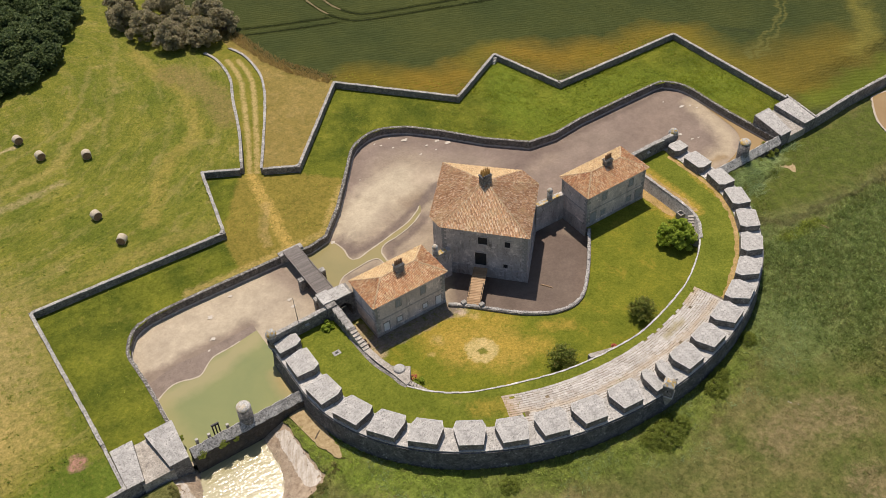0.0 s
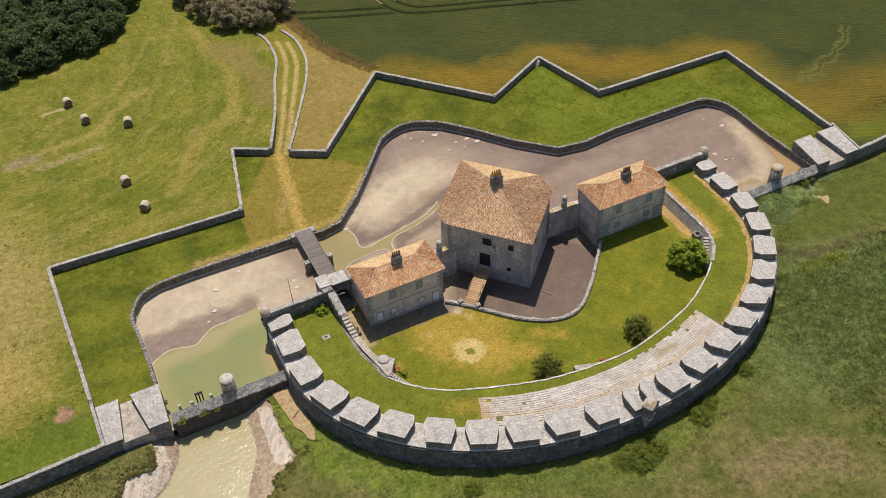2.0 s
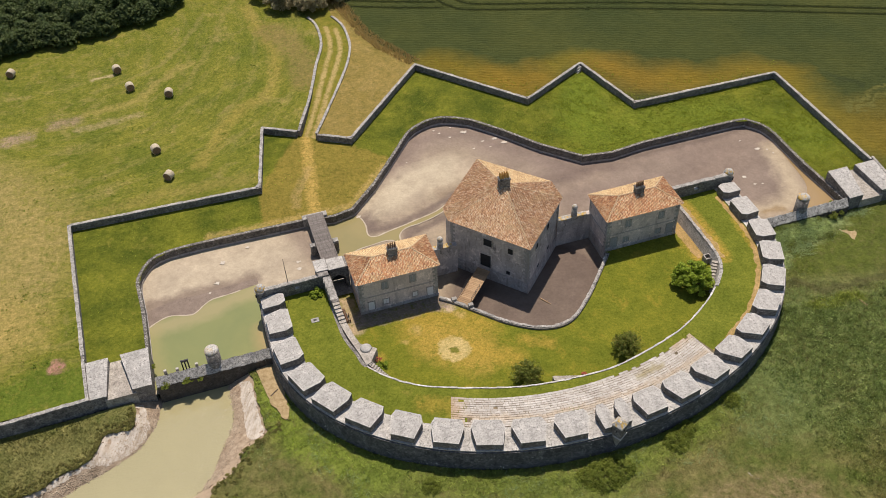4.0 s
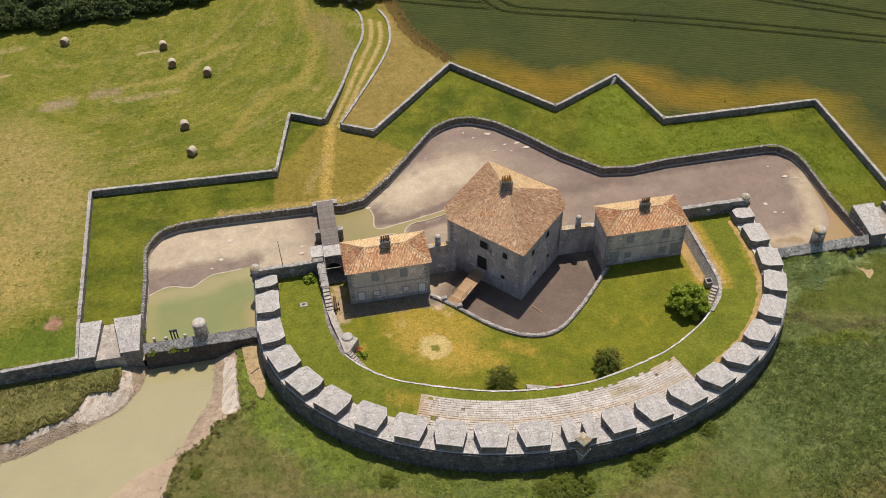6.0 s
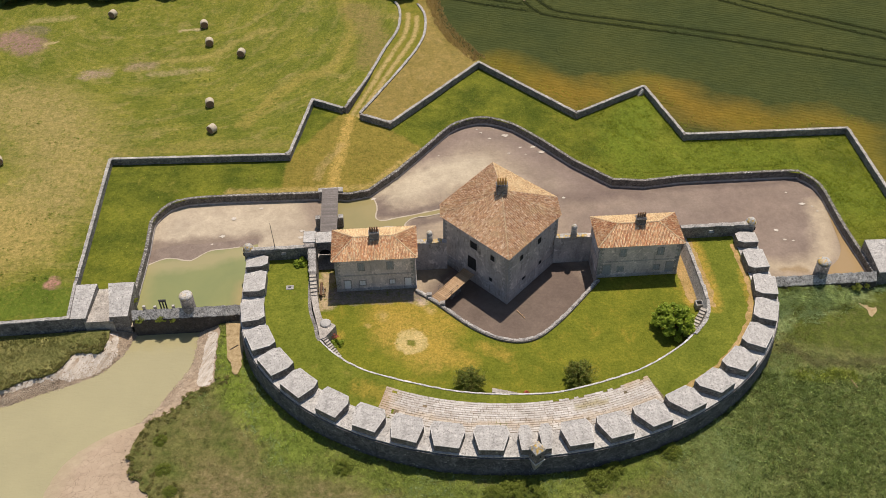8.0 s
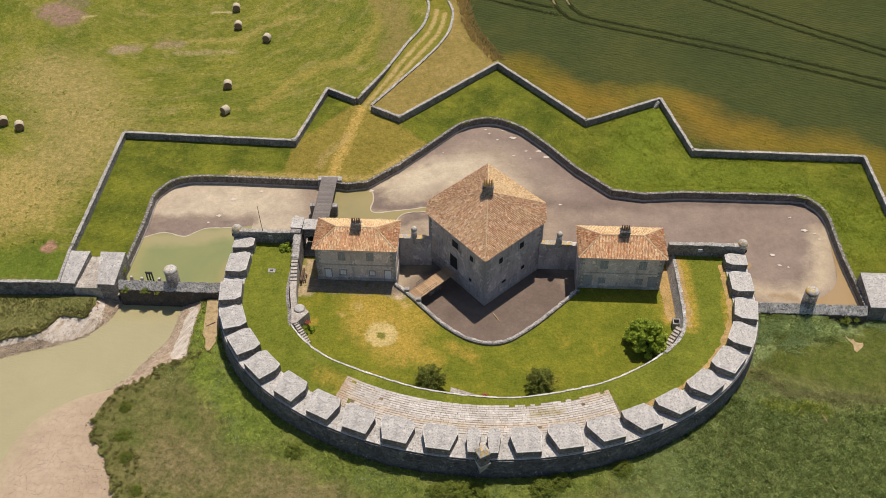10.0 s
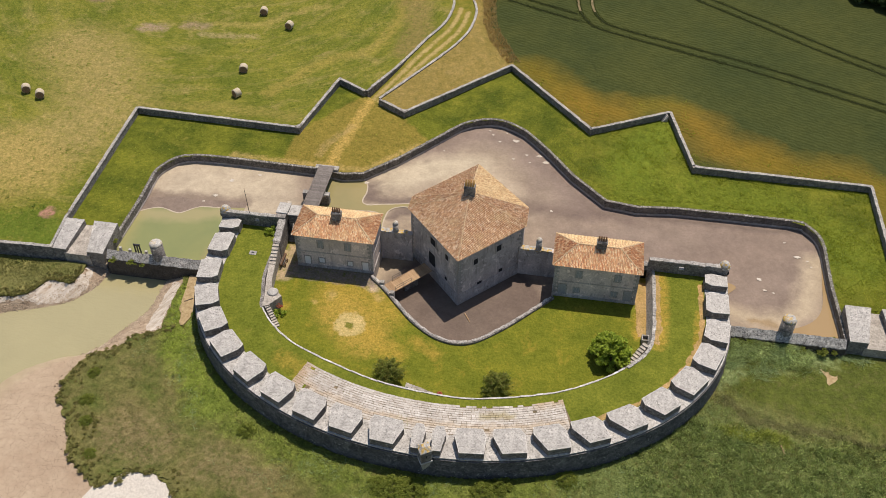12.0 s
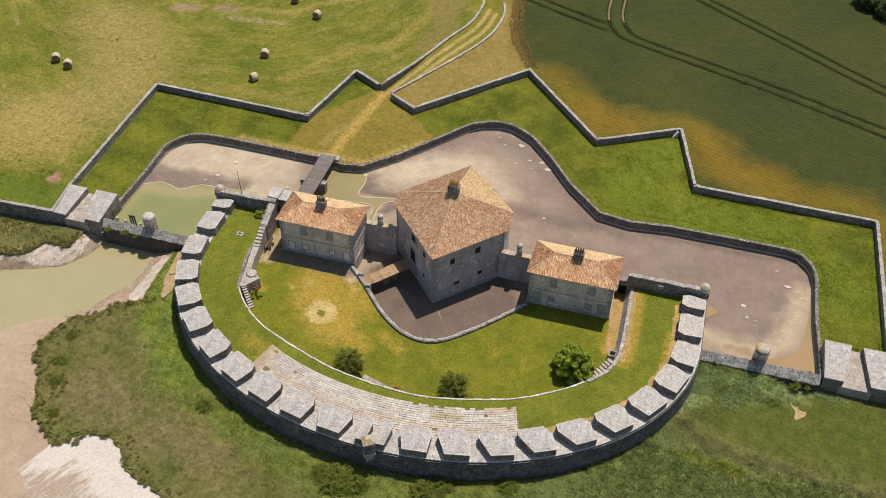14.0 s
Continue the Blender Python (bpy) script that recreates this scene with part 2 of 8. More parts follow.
def grass_mat(name, a, b, dry, dry_lo, dry_hi, marks=(), scale=1.0, fine=2.6, swaths=None, bend=(0.5, 0.5), zone=None):
    n = Nodes(name)
    plan = n.warp(*bend)
    col = n.mix(n.step(n.noise(0.16 * scale, 6, 0.6), 0.35, 0.65), a, b)
    col = n.mix(n.math("MULTIPLY", n.step(n.noise(0.33 * scale, 8, 0.7, None, 0.6), dry_lo, dry_hi), 0.8), col, dry)
    if zone:
        poly, soft, hue, share = zone
        col = n.mix(n.math("MULTIPLY", n.field(plan, poly, soft), share), col, hue)
    if swaths:
        # rows left by the mower, in rings round one place
        rel = n.vec("SUBTRACT", plan, (*swaths, 0))
        part_xyz = n.add("ShaderNodeSeparateXYZ", Vector=rel)
        ang = n.math("ARCTAN2", part_xyz.outputs[1], part_xyz.outputs[0])
        rad = n.vec("LENGTH", rel, (0, 0, 0), 1)
        polar = n.add("ShaderNodeCombineXYZ", X=n.math("MULTIPLY", rad, 0.42), Y=n.math("MULTIPLY", ang, 3.0)).outputs[0]
        row = n.noise(1.0, 6, 0.62, polar)
        col = n.mix(n.math("MULTIPLY", n.step(row, 0.5, 0.7), 0.38), col, dry)
        col = n.mix(n.math("MULTIPLY", n.step(row, 0.48, 0.3), 0.4), col, tuple(c * 0.85 for c in a))
        polar = n.add("ShaderNodeCombineXYZ", X=n.math("MULTIPLY", rad, 2.6), Y=n.math("MULTIPLY", ang, 14.0)).outputs[0]
        col = n.mix(1.0, col, n.mix(n.step(n.noise(1.0, 6, 0.72, polar), 0.34, 0.66), (0.70, 0.78, 0.72), (1.32, 1.24, 1.4)), "MULTIPLY")
    col = n.marks(col, plan, marks)
    col, grain = n.mottle(col, fine, (0.56, 0.63, 0.64), (1.48, 1.38, 1.85), 7.0, 0.8)
    col, wide = n.mottle(col, 0.8, (0.80, 0.85, 0.86), (1.2, 1.15, 1.3), 5.0, 0.65)
    return n.done(col, 0.95, n.math("ADD", grain, n.noise(1.7, 4)), 0.16, 0.9, spec=0.1)


DRY, STRAW, SAND = (0.27, 0.20, 0.055), (0.33, 0.25, 0.10), (0.44, 0.35, 0.19)
OCHRE, PALE_DRY = (0.33, 0.235, 0.030), (0.38, 0.28, 0.07)
LAWN = grass_mat("mown_lawn", (0.112, 0.132, 0.010), (0.165, 0.170, 0.013), (0.27, 0.205, 0.022), 0.55, 0.75, [
    ([(-19.5, -4.5), (-15.5, -5.5), (-12.0, -8.0)], 1.0, 5.5, OCHRE, 0.8), ([(-18.5, -9.0), (-13.5, -13.5)], 1.5, 5.0, (0.34, 0.24, 0.035), 0.85), ([(-10.5, -14.5), (-8.0, -16.0)], 0.3, 2.6, OCHRE, 0.8),
    ([(-5.5, -13.0), (-2.0, -15.0)], 0.1, 1.6, OCHRE, 0.7), ([(-13.0, -4.8)], 0.1, 1.3, PALE_DRY, 0.8), ([(-20.5, -5.6)], 0.1, 1.3, PALE_DRY, 0.8), ([(-23.0, -7.2)], 0.1, 0.8, PALE_DRY, 0.7),
    ([(-29.6, -2.4), (-29.5, 4.0)], 0.5, 1.8, (0.38, 0.29, 0.13), 0.9), ([(-14.2, -2.6)], 0.6, 1.6, (0.40, 0.32, 0.16), 0.9), ([(28.7, 5.5), (28.9, 0.0), (28.6, -6.0)], 0.4, 1.7, OCHRE, 0.9),
    ([(-27.4, -0.6), (-21.0, -0.8), (-15.2, -0.8)], 1.3, 2.3, (0.21, 0.165, 0.10), 0.9), ([(-12.6, -12.6)], 0.6, 2.4, OCHRE, 0.8), ([(-16.2, -11.2)], 2.15, 2.75, (0.46, 0.36, 0.11), 0.97), ([(-16.25, -11.4)], 0.5, 0.85, (0.12, 0.13, 0.012), 0.9), ([(-27.5, -9.0)], 0.3, 1.4, OCHRE, 0.6)], 1.0, 2.6, None, (0.55, 0.7))
TERRACE_GRASS = grass_mat("terrace_grass", (0.110, 0.132, 0.011), (0.158, 0.174, 0.016), (0.22, 0.185, 0.03), 0.6, 0.8, [
    ([(31.0, 4.5), (31.2, -3.0), (30.9, -9.0)], 0.5, 1.9, OCHRE, 0.9), ([(37.3, -2.0), (36.8, -9.0)], 0.2, 0.9, OCHRE, 0.7), ([(-24.0, -21.0), (-20.0, -23.0)], 0.3, 2.0, OCHRE, 0.5)], 1.0, 2.6, None, (0.4, 0.8))
COVERED = grass_mat("covered_way_grass", (0.066, 0.086, 0.007), (0.145, 0.155, 0.013), (0.20, 0.18, 0.024), 0.56, 0.76, [
    ([(-25.8, 50.0), (-27.0, 44.0), (-27.6, 38.2), (-28.6, 33.5), (-29.2, 27.5)], 0.35, 1.5, (0.36, 0.255, 0.05), 0.9), ([(-27.8, 39.0), (-31.5, 33.0), (-32.0, 30.0)], 0.1, 1.2, (0.31, 0.23, 0.065), 0.6),
    ([(-14.2, 36.0), (-22.5, 27.0), (-31.0, 27.0), (-48.0, 27.4)], 0.2, 1.2, PALE_DRY, 0.6), ([(25.5, 21.4), (36.3, 20.0), (48.6, 18.0), (55.2, 9.3)], 0.2, 1.5, (0.15, 0.185, 0.012), 0.8),
    ([(24.0, 23.0), (34.0, 22.0), (46.0, 20.6)], 0.1, 0.7, (0.05, 0.062, 0.008), 0.8), ([(26.0, 36.0), (33.0, 48.0)], 1.0, 7.0, (0.125, 0.165, 0.012), 0.75), ([(28.0, 30.0), (50.0, 28.0), (64.0, 16.0)], 2.0, 9.0, (0.128, 0.165, 0.012), 0.65)],
    1.0, 2.2, None, (0.5, 0.6), ([(-39.5, 25.0), (-20.0, 25.0), (-10.8, 39.1), (-18.1, 43.8), (-27.0, 52.0), (-38.2, 36.5)], 0.9, (0.215, 0.165, 0.025), 0.78))
MEADOW = grass_mat("hay_meadow", (0.104, 0.125, 0.011), (0.170, 0.170, 0.018), (0.29, 0.23, 0.06), 0.55, 0.76, [
    ([(-29.0, 101.8), (-28.0, 92.0), (-26.3, 80.5), (-27.8, 70.5), (-30.5, 64.0), (-36.0, 62.0), (-40.0, 57.5), (-46.8, 45.8)], 0.1, 2.2, (0.34, 0.25, 0.05), 0.42),
    ([(-29.0, 112.3), (-33.7, 101.2), (-40.9, 83.0), (-47.8, 71.9)], 0.1, 1.2, (0.26, 0.215, 0.05), 0.35), ([(-38.5, 102.1), (-45.4, 88.9), (-52.3, 82.1), (-64.5, 78.1)], 0.1, 0.9, (0.27, 0.22, 0.06), 0.35),
    ([(-44.3, 81.9), (-48.3, 80.3), (-56.1, 71.7), (-66.6, 70.4)], 0.1, 1.5, (0.30, 0.24, 0.055), 0.6), ([(-56.2, 66.5), (-68.0, 65.5)], 0.2, 1.5, (0.29, 0.235, 0.08), 0.7),
    ([(-25.5, 89.2), (-23.0, 84.5), (-21.3, 75.4), (-21.9, 66.4)], 1.0, 4.5, (0.20, 0.155, 0.04), 0.75)] + [([(-38.0, 38.9), (-53.3, 39.6), (-69.6, 38.5)], 0.3, 2.2, (0.24, 0.195, 0.04), 0.5),
    ([(-82.0, 66.0), (-78.0, 66.7)], 0.2, 2.4, (0.31, 0.22, 0.12), 0.7), ([(-73.0, 69.0), (-68.8, 69.2)], 0.2, 2.4, (0.28, 0.20, 0.10), 0.65), ([(-101.5, 82.5), (-97.0, 79.5)], 1.6, 5.0, (0.25, 0.155, 0.095), 0.85), ([(-100.0, 86.5), (-95.0, 85.5)], 0.6, 2.5, (0.16, 0.13, 0.06), 0.7), ([(-93.5, 79.6), (-91.0, 80.2)], 0.1, 0.9, (0.42, 0.33, 0.12), 0.8), ([(-99.0, 90.0), (-90.0, 91.0)], 0.1, 1.5, (0.34, 0.27, 0.09), 0.6),
    ([(-64.5, 83.2), (-60.4, 83.4)], 0.1, 0.7, (0.38, 0.31, 0.12), 0.9), ([(-93.0, 56.0), (-84.0, 49.0), (-78.0, 34.0), (-83.0, 22.0), (-96.0, 14.0), (-112.0, 22.0)], 2.0, 13.0, (0.30, 0.235, 0.065), 0.75)] + [
    ([(-112.0, 0.0), (-84.0, 0.5), (-71.5, 0.5)], 1.8, 4.5, (0.095, 0.135, 0.012), 0.9), ([(-75.5, 3.4)], 2.0, 3.6, (0.085, 0.12, 0.010), 0.9), ([(-90.0, 22.0), (-80.0, 14.0), (-92.0, 9.0), (-108.0, 10.0)], 1.5, 8.0, (0.31, 0.24, 0.055), 0.7), ([(-74.0, 4.2)], 0.8, 1.8, (0.31, 0.175, 0.09), 0.95)], 0.7, 2.0, (-72.0, 95.0), (0.9, 0.35))
DRYGRASS = grass_mat("dry_verge_grass", (0.19, 0.15, 0.028), (0.24, 0.182, 0.04), (0.29, 0.215, 0.06), 0.5, 0.75)


def lane_mat():
    n = Nodes("grassy_lane")
    plan = n.warp(0.22, 1.2)
    col = n.mix(n.step(n.noise(0.4, 6, 0.65), 0.38, 0.66), (0.13, 0.135, 0.016), (0.20, 0.17, 0.03))
    a, b = resample(LANE_W, 5.0), resample(LANE_E, 4.83)
    for d in (0.34, 0.66):
        col = n.marks(col, plan, [([tuple(Vector(p) * (1 - d) + Vector(q) * d) for p, q in zip(a, b)], 0.12, 0.75, (0.37, 0.28, 0.11), 0.9)])
    col, grain = n.mottle(col, 2.6, (0.62, 0.66, 0.58), (1.4, 1.35, 1.45), 7.0, 0.8)
    return n.done(col, 0.95, grain, 0.12, 0.8, spec=0.1)


def crop_paint(n):
    plan = n.warp(2.2, 0.16)
    col = n.mix(n.step(n.noise(0.05, 6, 0.6), 0.35, 0.65), (0.042, 0.054, 0.015), (0.060, 0.068, 0.017))
    rows = n.add("ShaderNodeTexWave", Vector=n.scaled(1, 1, 1, -68), Scale=0.33, Distortion=5.0, Detail=5.0, Detail_Scale=1.8).outputs["Fac"]
    col = n.mix(1.0, col, n.mix(rows, (0.93, 0.94, 0.93), (1.06, 1.05, 1.06)), "MULTIPLY")
    # ripe, weedy strip along the outer wall
    gold = (0.185, 0.122, 0.016)
    col = n.marks(col, plan, [([(5.0, 62.5), (12.0, 55.5), (19.0, 50.5)], 0.5, 7.5, (0.165, 0.120, 0.013), 0.8), ([(15.0, 53.0), (19.5, 49.5), (23.0, 51.5)], 1.0, 7.0, gold, 0.85), ([(28.0, 53.5), (35.0, 54.0)], 0.5, 5.5, (0.15, 0.12, 0.015), 0.8),
                              ([(38.0, 49.0), (42.0, 43.0), (49.0, 40.0)], 1.0, 8.5, gold, 0.9), ([(50.0, 39.0), (66.0, 37.5), (71.0, 33.0)], 0.8, 6.5, (0.165, 0.118, 0.014), 0.8), ([(70.0, 30.0), (71.0, 10.0), (76.0, 4.0)], 0.5, 7.5, (0.15, 0.118, 0.014), 0.8),
                              ([(78.0, 12.0), (92.0, 9.0)], 2.0, 12.0, (0.165, 0.118, 0.016), 0.7), ([(74.0, 0.5), (96.0, 0.0)], 0.5, 4.0, (0.11, 0.135, 0.014), 0.8)] + [([(79.1, 30.9), (80.6, 28.5), (82.4, 25.4)], 0.3, 1.3, (0.035, 0.045, 0.014), 0.8), ([(97.3, 31.5), (93.5, 28.1), (87.0, 24.0), (80.8, 21.6), (74.4, 19.6)], 0.15, 0.7, (0.12, 0.115, 0.03), 0.7),
                              ([(98.9, 30.0), (93.8, 26.1), (87.1, 22.2), (80.9, 19.8), (75.8, 18.3)], 0.15, 0.7, (0.12, 0.115, 0.03), 0.7), ([(110.4, 21.1), (106.3, 14.9), (101.5, 9.7), (94.2, 6.9)], 0.5, 3.5, (0.17, 0.15, 0.03), 0.7), ([(16.0, 69.6), (18.1, 65.5)], 0.1, 1.0, (0.04, 0.05, 0.014), 0.6)], True)
    col, grain = n.mottle(col, 2.4, (0.76, 0.79, 0.76), (1.25, 1.22, 1.25), 7.0, 0.78)
    col, wide = n.mottle(col, 0.5, (0.88, 0.9, 0.88), (1.12, 1.1, 1.12), 5.0, 0.65)
    return col, n.math("ADD", grain, n.math("MULTIPLY", rows, 0.4))


def painted(name, paint, depth=0.14):
    n = Nodes(name)
    col, height = paint(n)
    return n.done(col, 0.93, height, depth, 0.9, spec=0.12)


def marsh_paint(n):
    plan = n.warp(1.6, 0.22)
    col = n.mix(n.step(n.noise(0.11, 7, 0.62, None, 0.5), 0.36, 0.64), (0.096, 0.118, 0.025), (0.170, 0.152, 0.053))
    col = n.mix(n.math("MULTIPLY", n.step(n.noise(0.3, 7, 0.7, None, 0.8), 0.50, 0.66), 0.65), col, (0.156, 0.134, 0.050))
    lush, brown, reed = (0.150, 0.200, 0.027), (0.20, 0.160, 0.074), (0.118, 0.152, 0.044)
    col = n.marks(col, plan, [([(-44.3, -8.0), (-42.0, -17.8), (-36.0, -24.0), (-33.1, -27.0)], 1.0, 4.8, lush, 0.85), ([(-33.0, -27.5), (-20.0, -34.0), (-4.0, -38.0), (9.0, -36.0), (20.0, -32.0)], 0.8, 4.5, (0.130, 0.168, 0.028), 0.8),
                              ([(-44.4, -35.1), (-39.4, -35.7)], 0.5, 6.0, brown, 0.7), ([(-30.0, -37.5), (-23.9, -39.3)], 0.5, 5.0, brown, 0.65), ([(8.6, -47.7), (15.1, -47.7), (20.0, -50.5)], 0.5, 5.0, brown, 0.75), ([(13.3, -60.0)], 1.0, 5.0, brown, 0.8), ([(-66.0, -6.5), (-80.0, -9.0), (-110.0, -11.0)], 2.0, 7.0, (0.165, 0.165, 0.052), 0.85),
                              ([(30.0, -28.0), (36.0, -24.0), (48.0, -28.0), (62.0, -30.0), (90.0, -34.0)], 5.0, 13.0, reed, 0.9)] + [([(26.0, -36.0), (50.0, -42.0), (80.0, -46.0)], 3.0, 9.0, reed, 0.7),
                              ([(46.0, -8.0), (58.0, -9.5), (80.0, -11.0), (110.0, -12.0)], 5.0, 8.5, (0.082, 0.104, 0.016), 0.92), ([(40.8, -11.0), (43.5, -6.0), (57.0, -5.0)], 0.8, 2.8, (0.20, 0.245, 0.095), 0.85),
                              ([(40.3, -15.1), (45.4, -17.7), (50.1, -18.6), (57.0, -19.0), (69.2, -20.0), (95.0, -22.0)], 0.15, 0.9, (0.070, 0.064, 0.026), 0.65), ([(41.7, -20.4), (48.5, -20.8)], 0.3, 1.9, (0.145, 0.165, 0.020), 0.7)])
    col, grain = n.mottle(col, 1.8, (0.58, 0.62, 0.56), (1.42, 1.36, 1.46), 7.0, 0.78)
    col, wide = n.mottle(col, 0.55, (0.66, 0.72, 0.64), (1.34, 1.28, 1.38), 6.0, 0.7)
    return col, n.math("ADD", n.math("MULTIPLY", grain, 1.4), wide)


CROP = painted("green_cereal_crop", crop_paint)
MARSH = painted("salt_marsh_grass", marsh_paint, 0.22)


def mud_mat():
    n = Nodes("dried_moat_mud")
    plan = n.warp(0.9, 0.3)
    x = n.axis(0)
    pale, dark = (0.455, 0.385, 0.275), (0.165, 0.125, 0.10)
    col = n.mix(n.step(n.noise(0.07, 7, 0.6, None, 0.5), 0.38, 0.62), (0.25, 0.195, 0.145), (0.38, 0.31, 0.215))
    col = n.mix(n.math("MULTIPLY", n.step(x, 2.0, 20.0), 0.85), col, (0.205, 0.155, 0.125))
    col = n.mix(n.math("MULTIPLY", n.step(x, -22.0, -40.0), 0.8), col, (0.45, 0.38, 0.275))
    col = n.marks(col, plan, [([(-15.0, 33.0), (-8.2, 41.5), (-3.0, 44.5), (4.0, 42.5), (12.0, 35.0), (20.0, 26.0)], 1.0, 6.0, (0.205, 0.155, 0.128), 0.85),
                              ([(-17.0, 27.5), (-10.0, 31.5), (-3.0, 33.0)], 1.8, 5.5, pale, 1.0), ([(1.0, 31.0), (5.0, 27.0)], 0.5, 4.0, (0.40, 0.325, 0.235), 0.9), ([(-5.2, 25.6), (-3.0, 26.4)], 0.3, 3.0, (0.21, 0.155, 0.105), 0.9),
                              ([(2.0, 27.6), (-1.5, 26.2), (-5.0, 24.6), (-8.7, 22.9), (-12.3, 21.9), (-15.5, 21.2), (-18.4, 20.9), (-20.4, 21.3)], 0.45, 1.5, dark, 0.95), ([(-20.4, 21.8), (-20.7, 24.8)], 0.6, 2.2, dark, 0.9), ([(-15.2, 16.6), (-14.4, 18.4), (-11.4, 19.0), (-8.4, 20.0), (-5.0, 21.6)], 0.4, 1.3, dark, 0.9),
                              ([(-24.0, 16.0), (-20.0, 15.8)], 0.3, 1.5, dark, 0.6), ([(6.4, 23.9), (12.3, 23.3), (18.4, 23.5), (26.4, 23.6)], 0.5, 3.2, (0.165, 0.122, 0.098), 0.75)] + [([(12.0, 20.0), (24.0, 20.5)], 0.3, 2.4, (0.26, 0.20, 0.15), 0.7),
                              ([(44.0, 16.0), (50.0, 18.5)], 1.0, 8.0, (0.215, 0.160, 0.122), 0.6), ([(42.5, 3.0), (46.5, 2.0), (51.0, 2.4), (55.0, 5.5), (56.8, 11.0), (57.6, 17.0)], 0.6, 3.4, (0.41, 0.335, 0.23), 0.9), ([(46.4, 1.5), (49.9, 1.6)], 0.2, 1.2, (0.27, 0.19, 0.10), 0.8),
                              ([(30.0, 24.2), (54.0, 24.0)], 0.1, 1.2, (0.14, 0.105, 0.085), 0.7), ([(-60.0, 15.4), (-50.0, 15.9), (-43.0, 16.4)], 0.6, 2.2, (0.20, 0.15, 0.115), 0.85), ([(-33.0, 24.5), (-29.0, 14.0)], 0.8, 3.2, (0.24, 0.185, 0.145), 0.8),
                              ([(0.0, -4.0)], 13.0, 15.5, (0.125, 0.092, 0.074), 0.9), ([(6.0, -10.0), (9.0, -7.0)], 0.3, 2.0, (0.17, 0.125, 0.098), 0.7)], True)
    crack = n.add("ShaderNodeTexVoronoi", Scale=2.6, Vector=n.tex)
    crack.feature = "DISTANCE_TO_EDGE"
    lines = n.step(crack.outputs["Distance"], 0.0, 0.05)
    col = n.mix(n.math("MULTIPLY", n.math("SUBTRACT", 1.0, lines), 0.12), col, (0.15, 0.12, 0.095))
    col, grain = n.mottle(col, 2.2, (0.86, 0.85, 0.84), (1.14, 1.14, 1.14), 7.0, 0.75)
    col, wide = n.mottle(col, 0.3, (0.80, 0.79, 0.78), (1.13, 1.13, 1.12), 7.0, 0.68)
    return n.done(col, 0.85, n.math("ADD", grain, lines), 0.03, 0.5)


MUD = mud_mat()


def flat_noise(name, a, b, scale, rough=0.9, depth=0.05, crack=0.0, spec=0.3, crack_dark=0.62):
    n = Nodes(name)
    col = n.mix(n.step(n.noise(scale, 6, 0.65), 0.35, 0.68), a, b)
    height = n.noise(scale * 8, 5, 0.7)
    if crack:
        vor = n.add("ShaderNodeTexVoronoi", Scale=crack, Vector=n.warp(0.18, 1.5))
        vor.feature = "DISTANCE_TO_EDGE"
        lines = n.step(vor.outputs["Distance"], 0.0, 0.035)
        col = n.mix(lines, tuple(c * crack_dark for c in a), col)
        height = n.math("ADD", height, lines)
    col = n.mix(n.math("MULTIPLY", n.step(n.noise(scale * 11, 4), 0.5, 0.8), 0.35), col, tuple(c * 0.6 for c in a))
    return n.done(col, rough, height, depth, 0.6, spec=spec)


def mudflat_mat():
    n = Nodes("cracked_river_mud")
    col = n.mix(n.step(n.noise(0.14, 6, 0.65), 0.35, 0.68), (0.33, 0.245, 0.165), (0.42, 0.33, 0.23))
    wet = n.step(n.math("ADD", n.axis(2), n.math("MULTIPLY", n.noise(0.5, 5), 0.5)), -3.2, -3.68)
    col = n.mix(n.math("MULTIPLY", wet, 0.55), col, (0.34, 0.295, 0.17))
    height = n.noise(1.4, 5, 0.7)
    for scale, wide, deep, lo, hi in ((1.15, 0.03, 0.95, 0.22, 0.42), (0.3, 0.008, 0.8, 0.42, 0.6)):
        vor = n.add("ShaderNodeTexVoronoi", Scale=scale, Vector=n.warp(0.28, 0.9))
        vor.feature = "DISTANCE_TO_EDGE"
        lines = n.step(vor.outputs["Distance"], wide, 0.0)
        lines = n.math("MULTIPLY", n.math("MULTIPLY", lines, n.step(n.noise(0.25, 5, 0.7), lo, hi)), n.math("SUBTRACT", 1.0, wet))
        col = n.mix(lines, col, tuple(c * deep for c in (0.27, 0.20, 0.135)))
        height = n.math("SUBTRACT", height, lines)
    col, grain = n.mottle(col, 1.2, (0.9, 0.89, 0.88), (1.09, 1.09, 1.1), 7.0, 0.75)
    rough = n.add("ShaderNodeMapRange", Value=wet)
    rough.inputs["To Min"].default_value, rough.inputs["To Max"].default_value = 0.85, 0.4
    return n.done(col, rough.outputs[0], height, 0.04, 0.6, spec=0.25)


MUDFLAT = mudflat_mat()
WETMUD = flat_noise("wet_dark_mud", (0.17, 0.125, 0.095), (0.25, 0.19, 0.145), 0.5, 0.6, 0.04, 2.6, 0.3, 0.75)
PALEMUD = flat_noise("pale_dry_silt", (0.40, 0.335, 0.25), (0.46, 0.40, 0.31), 0.5, 0.9)


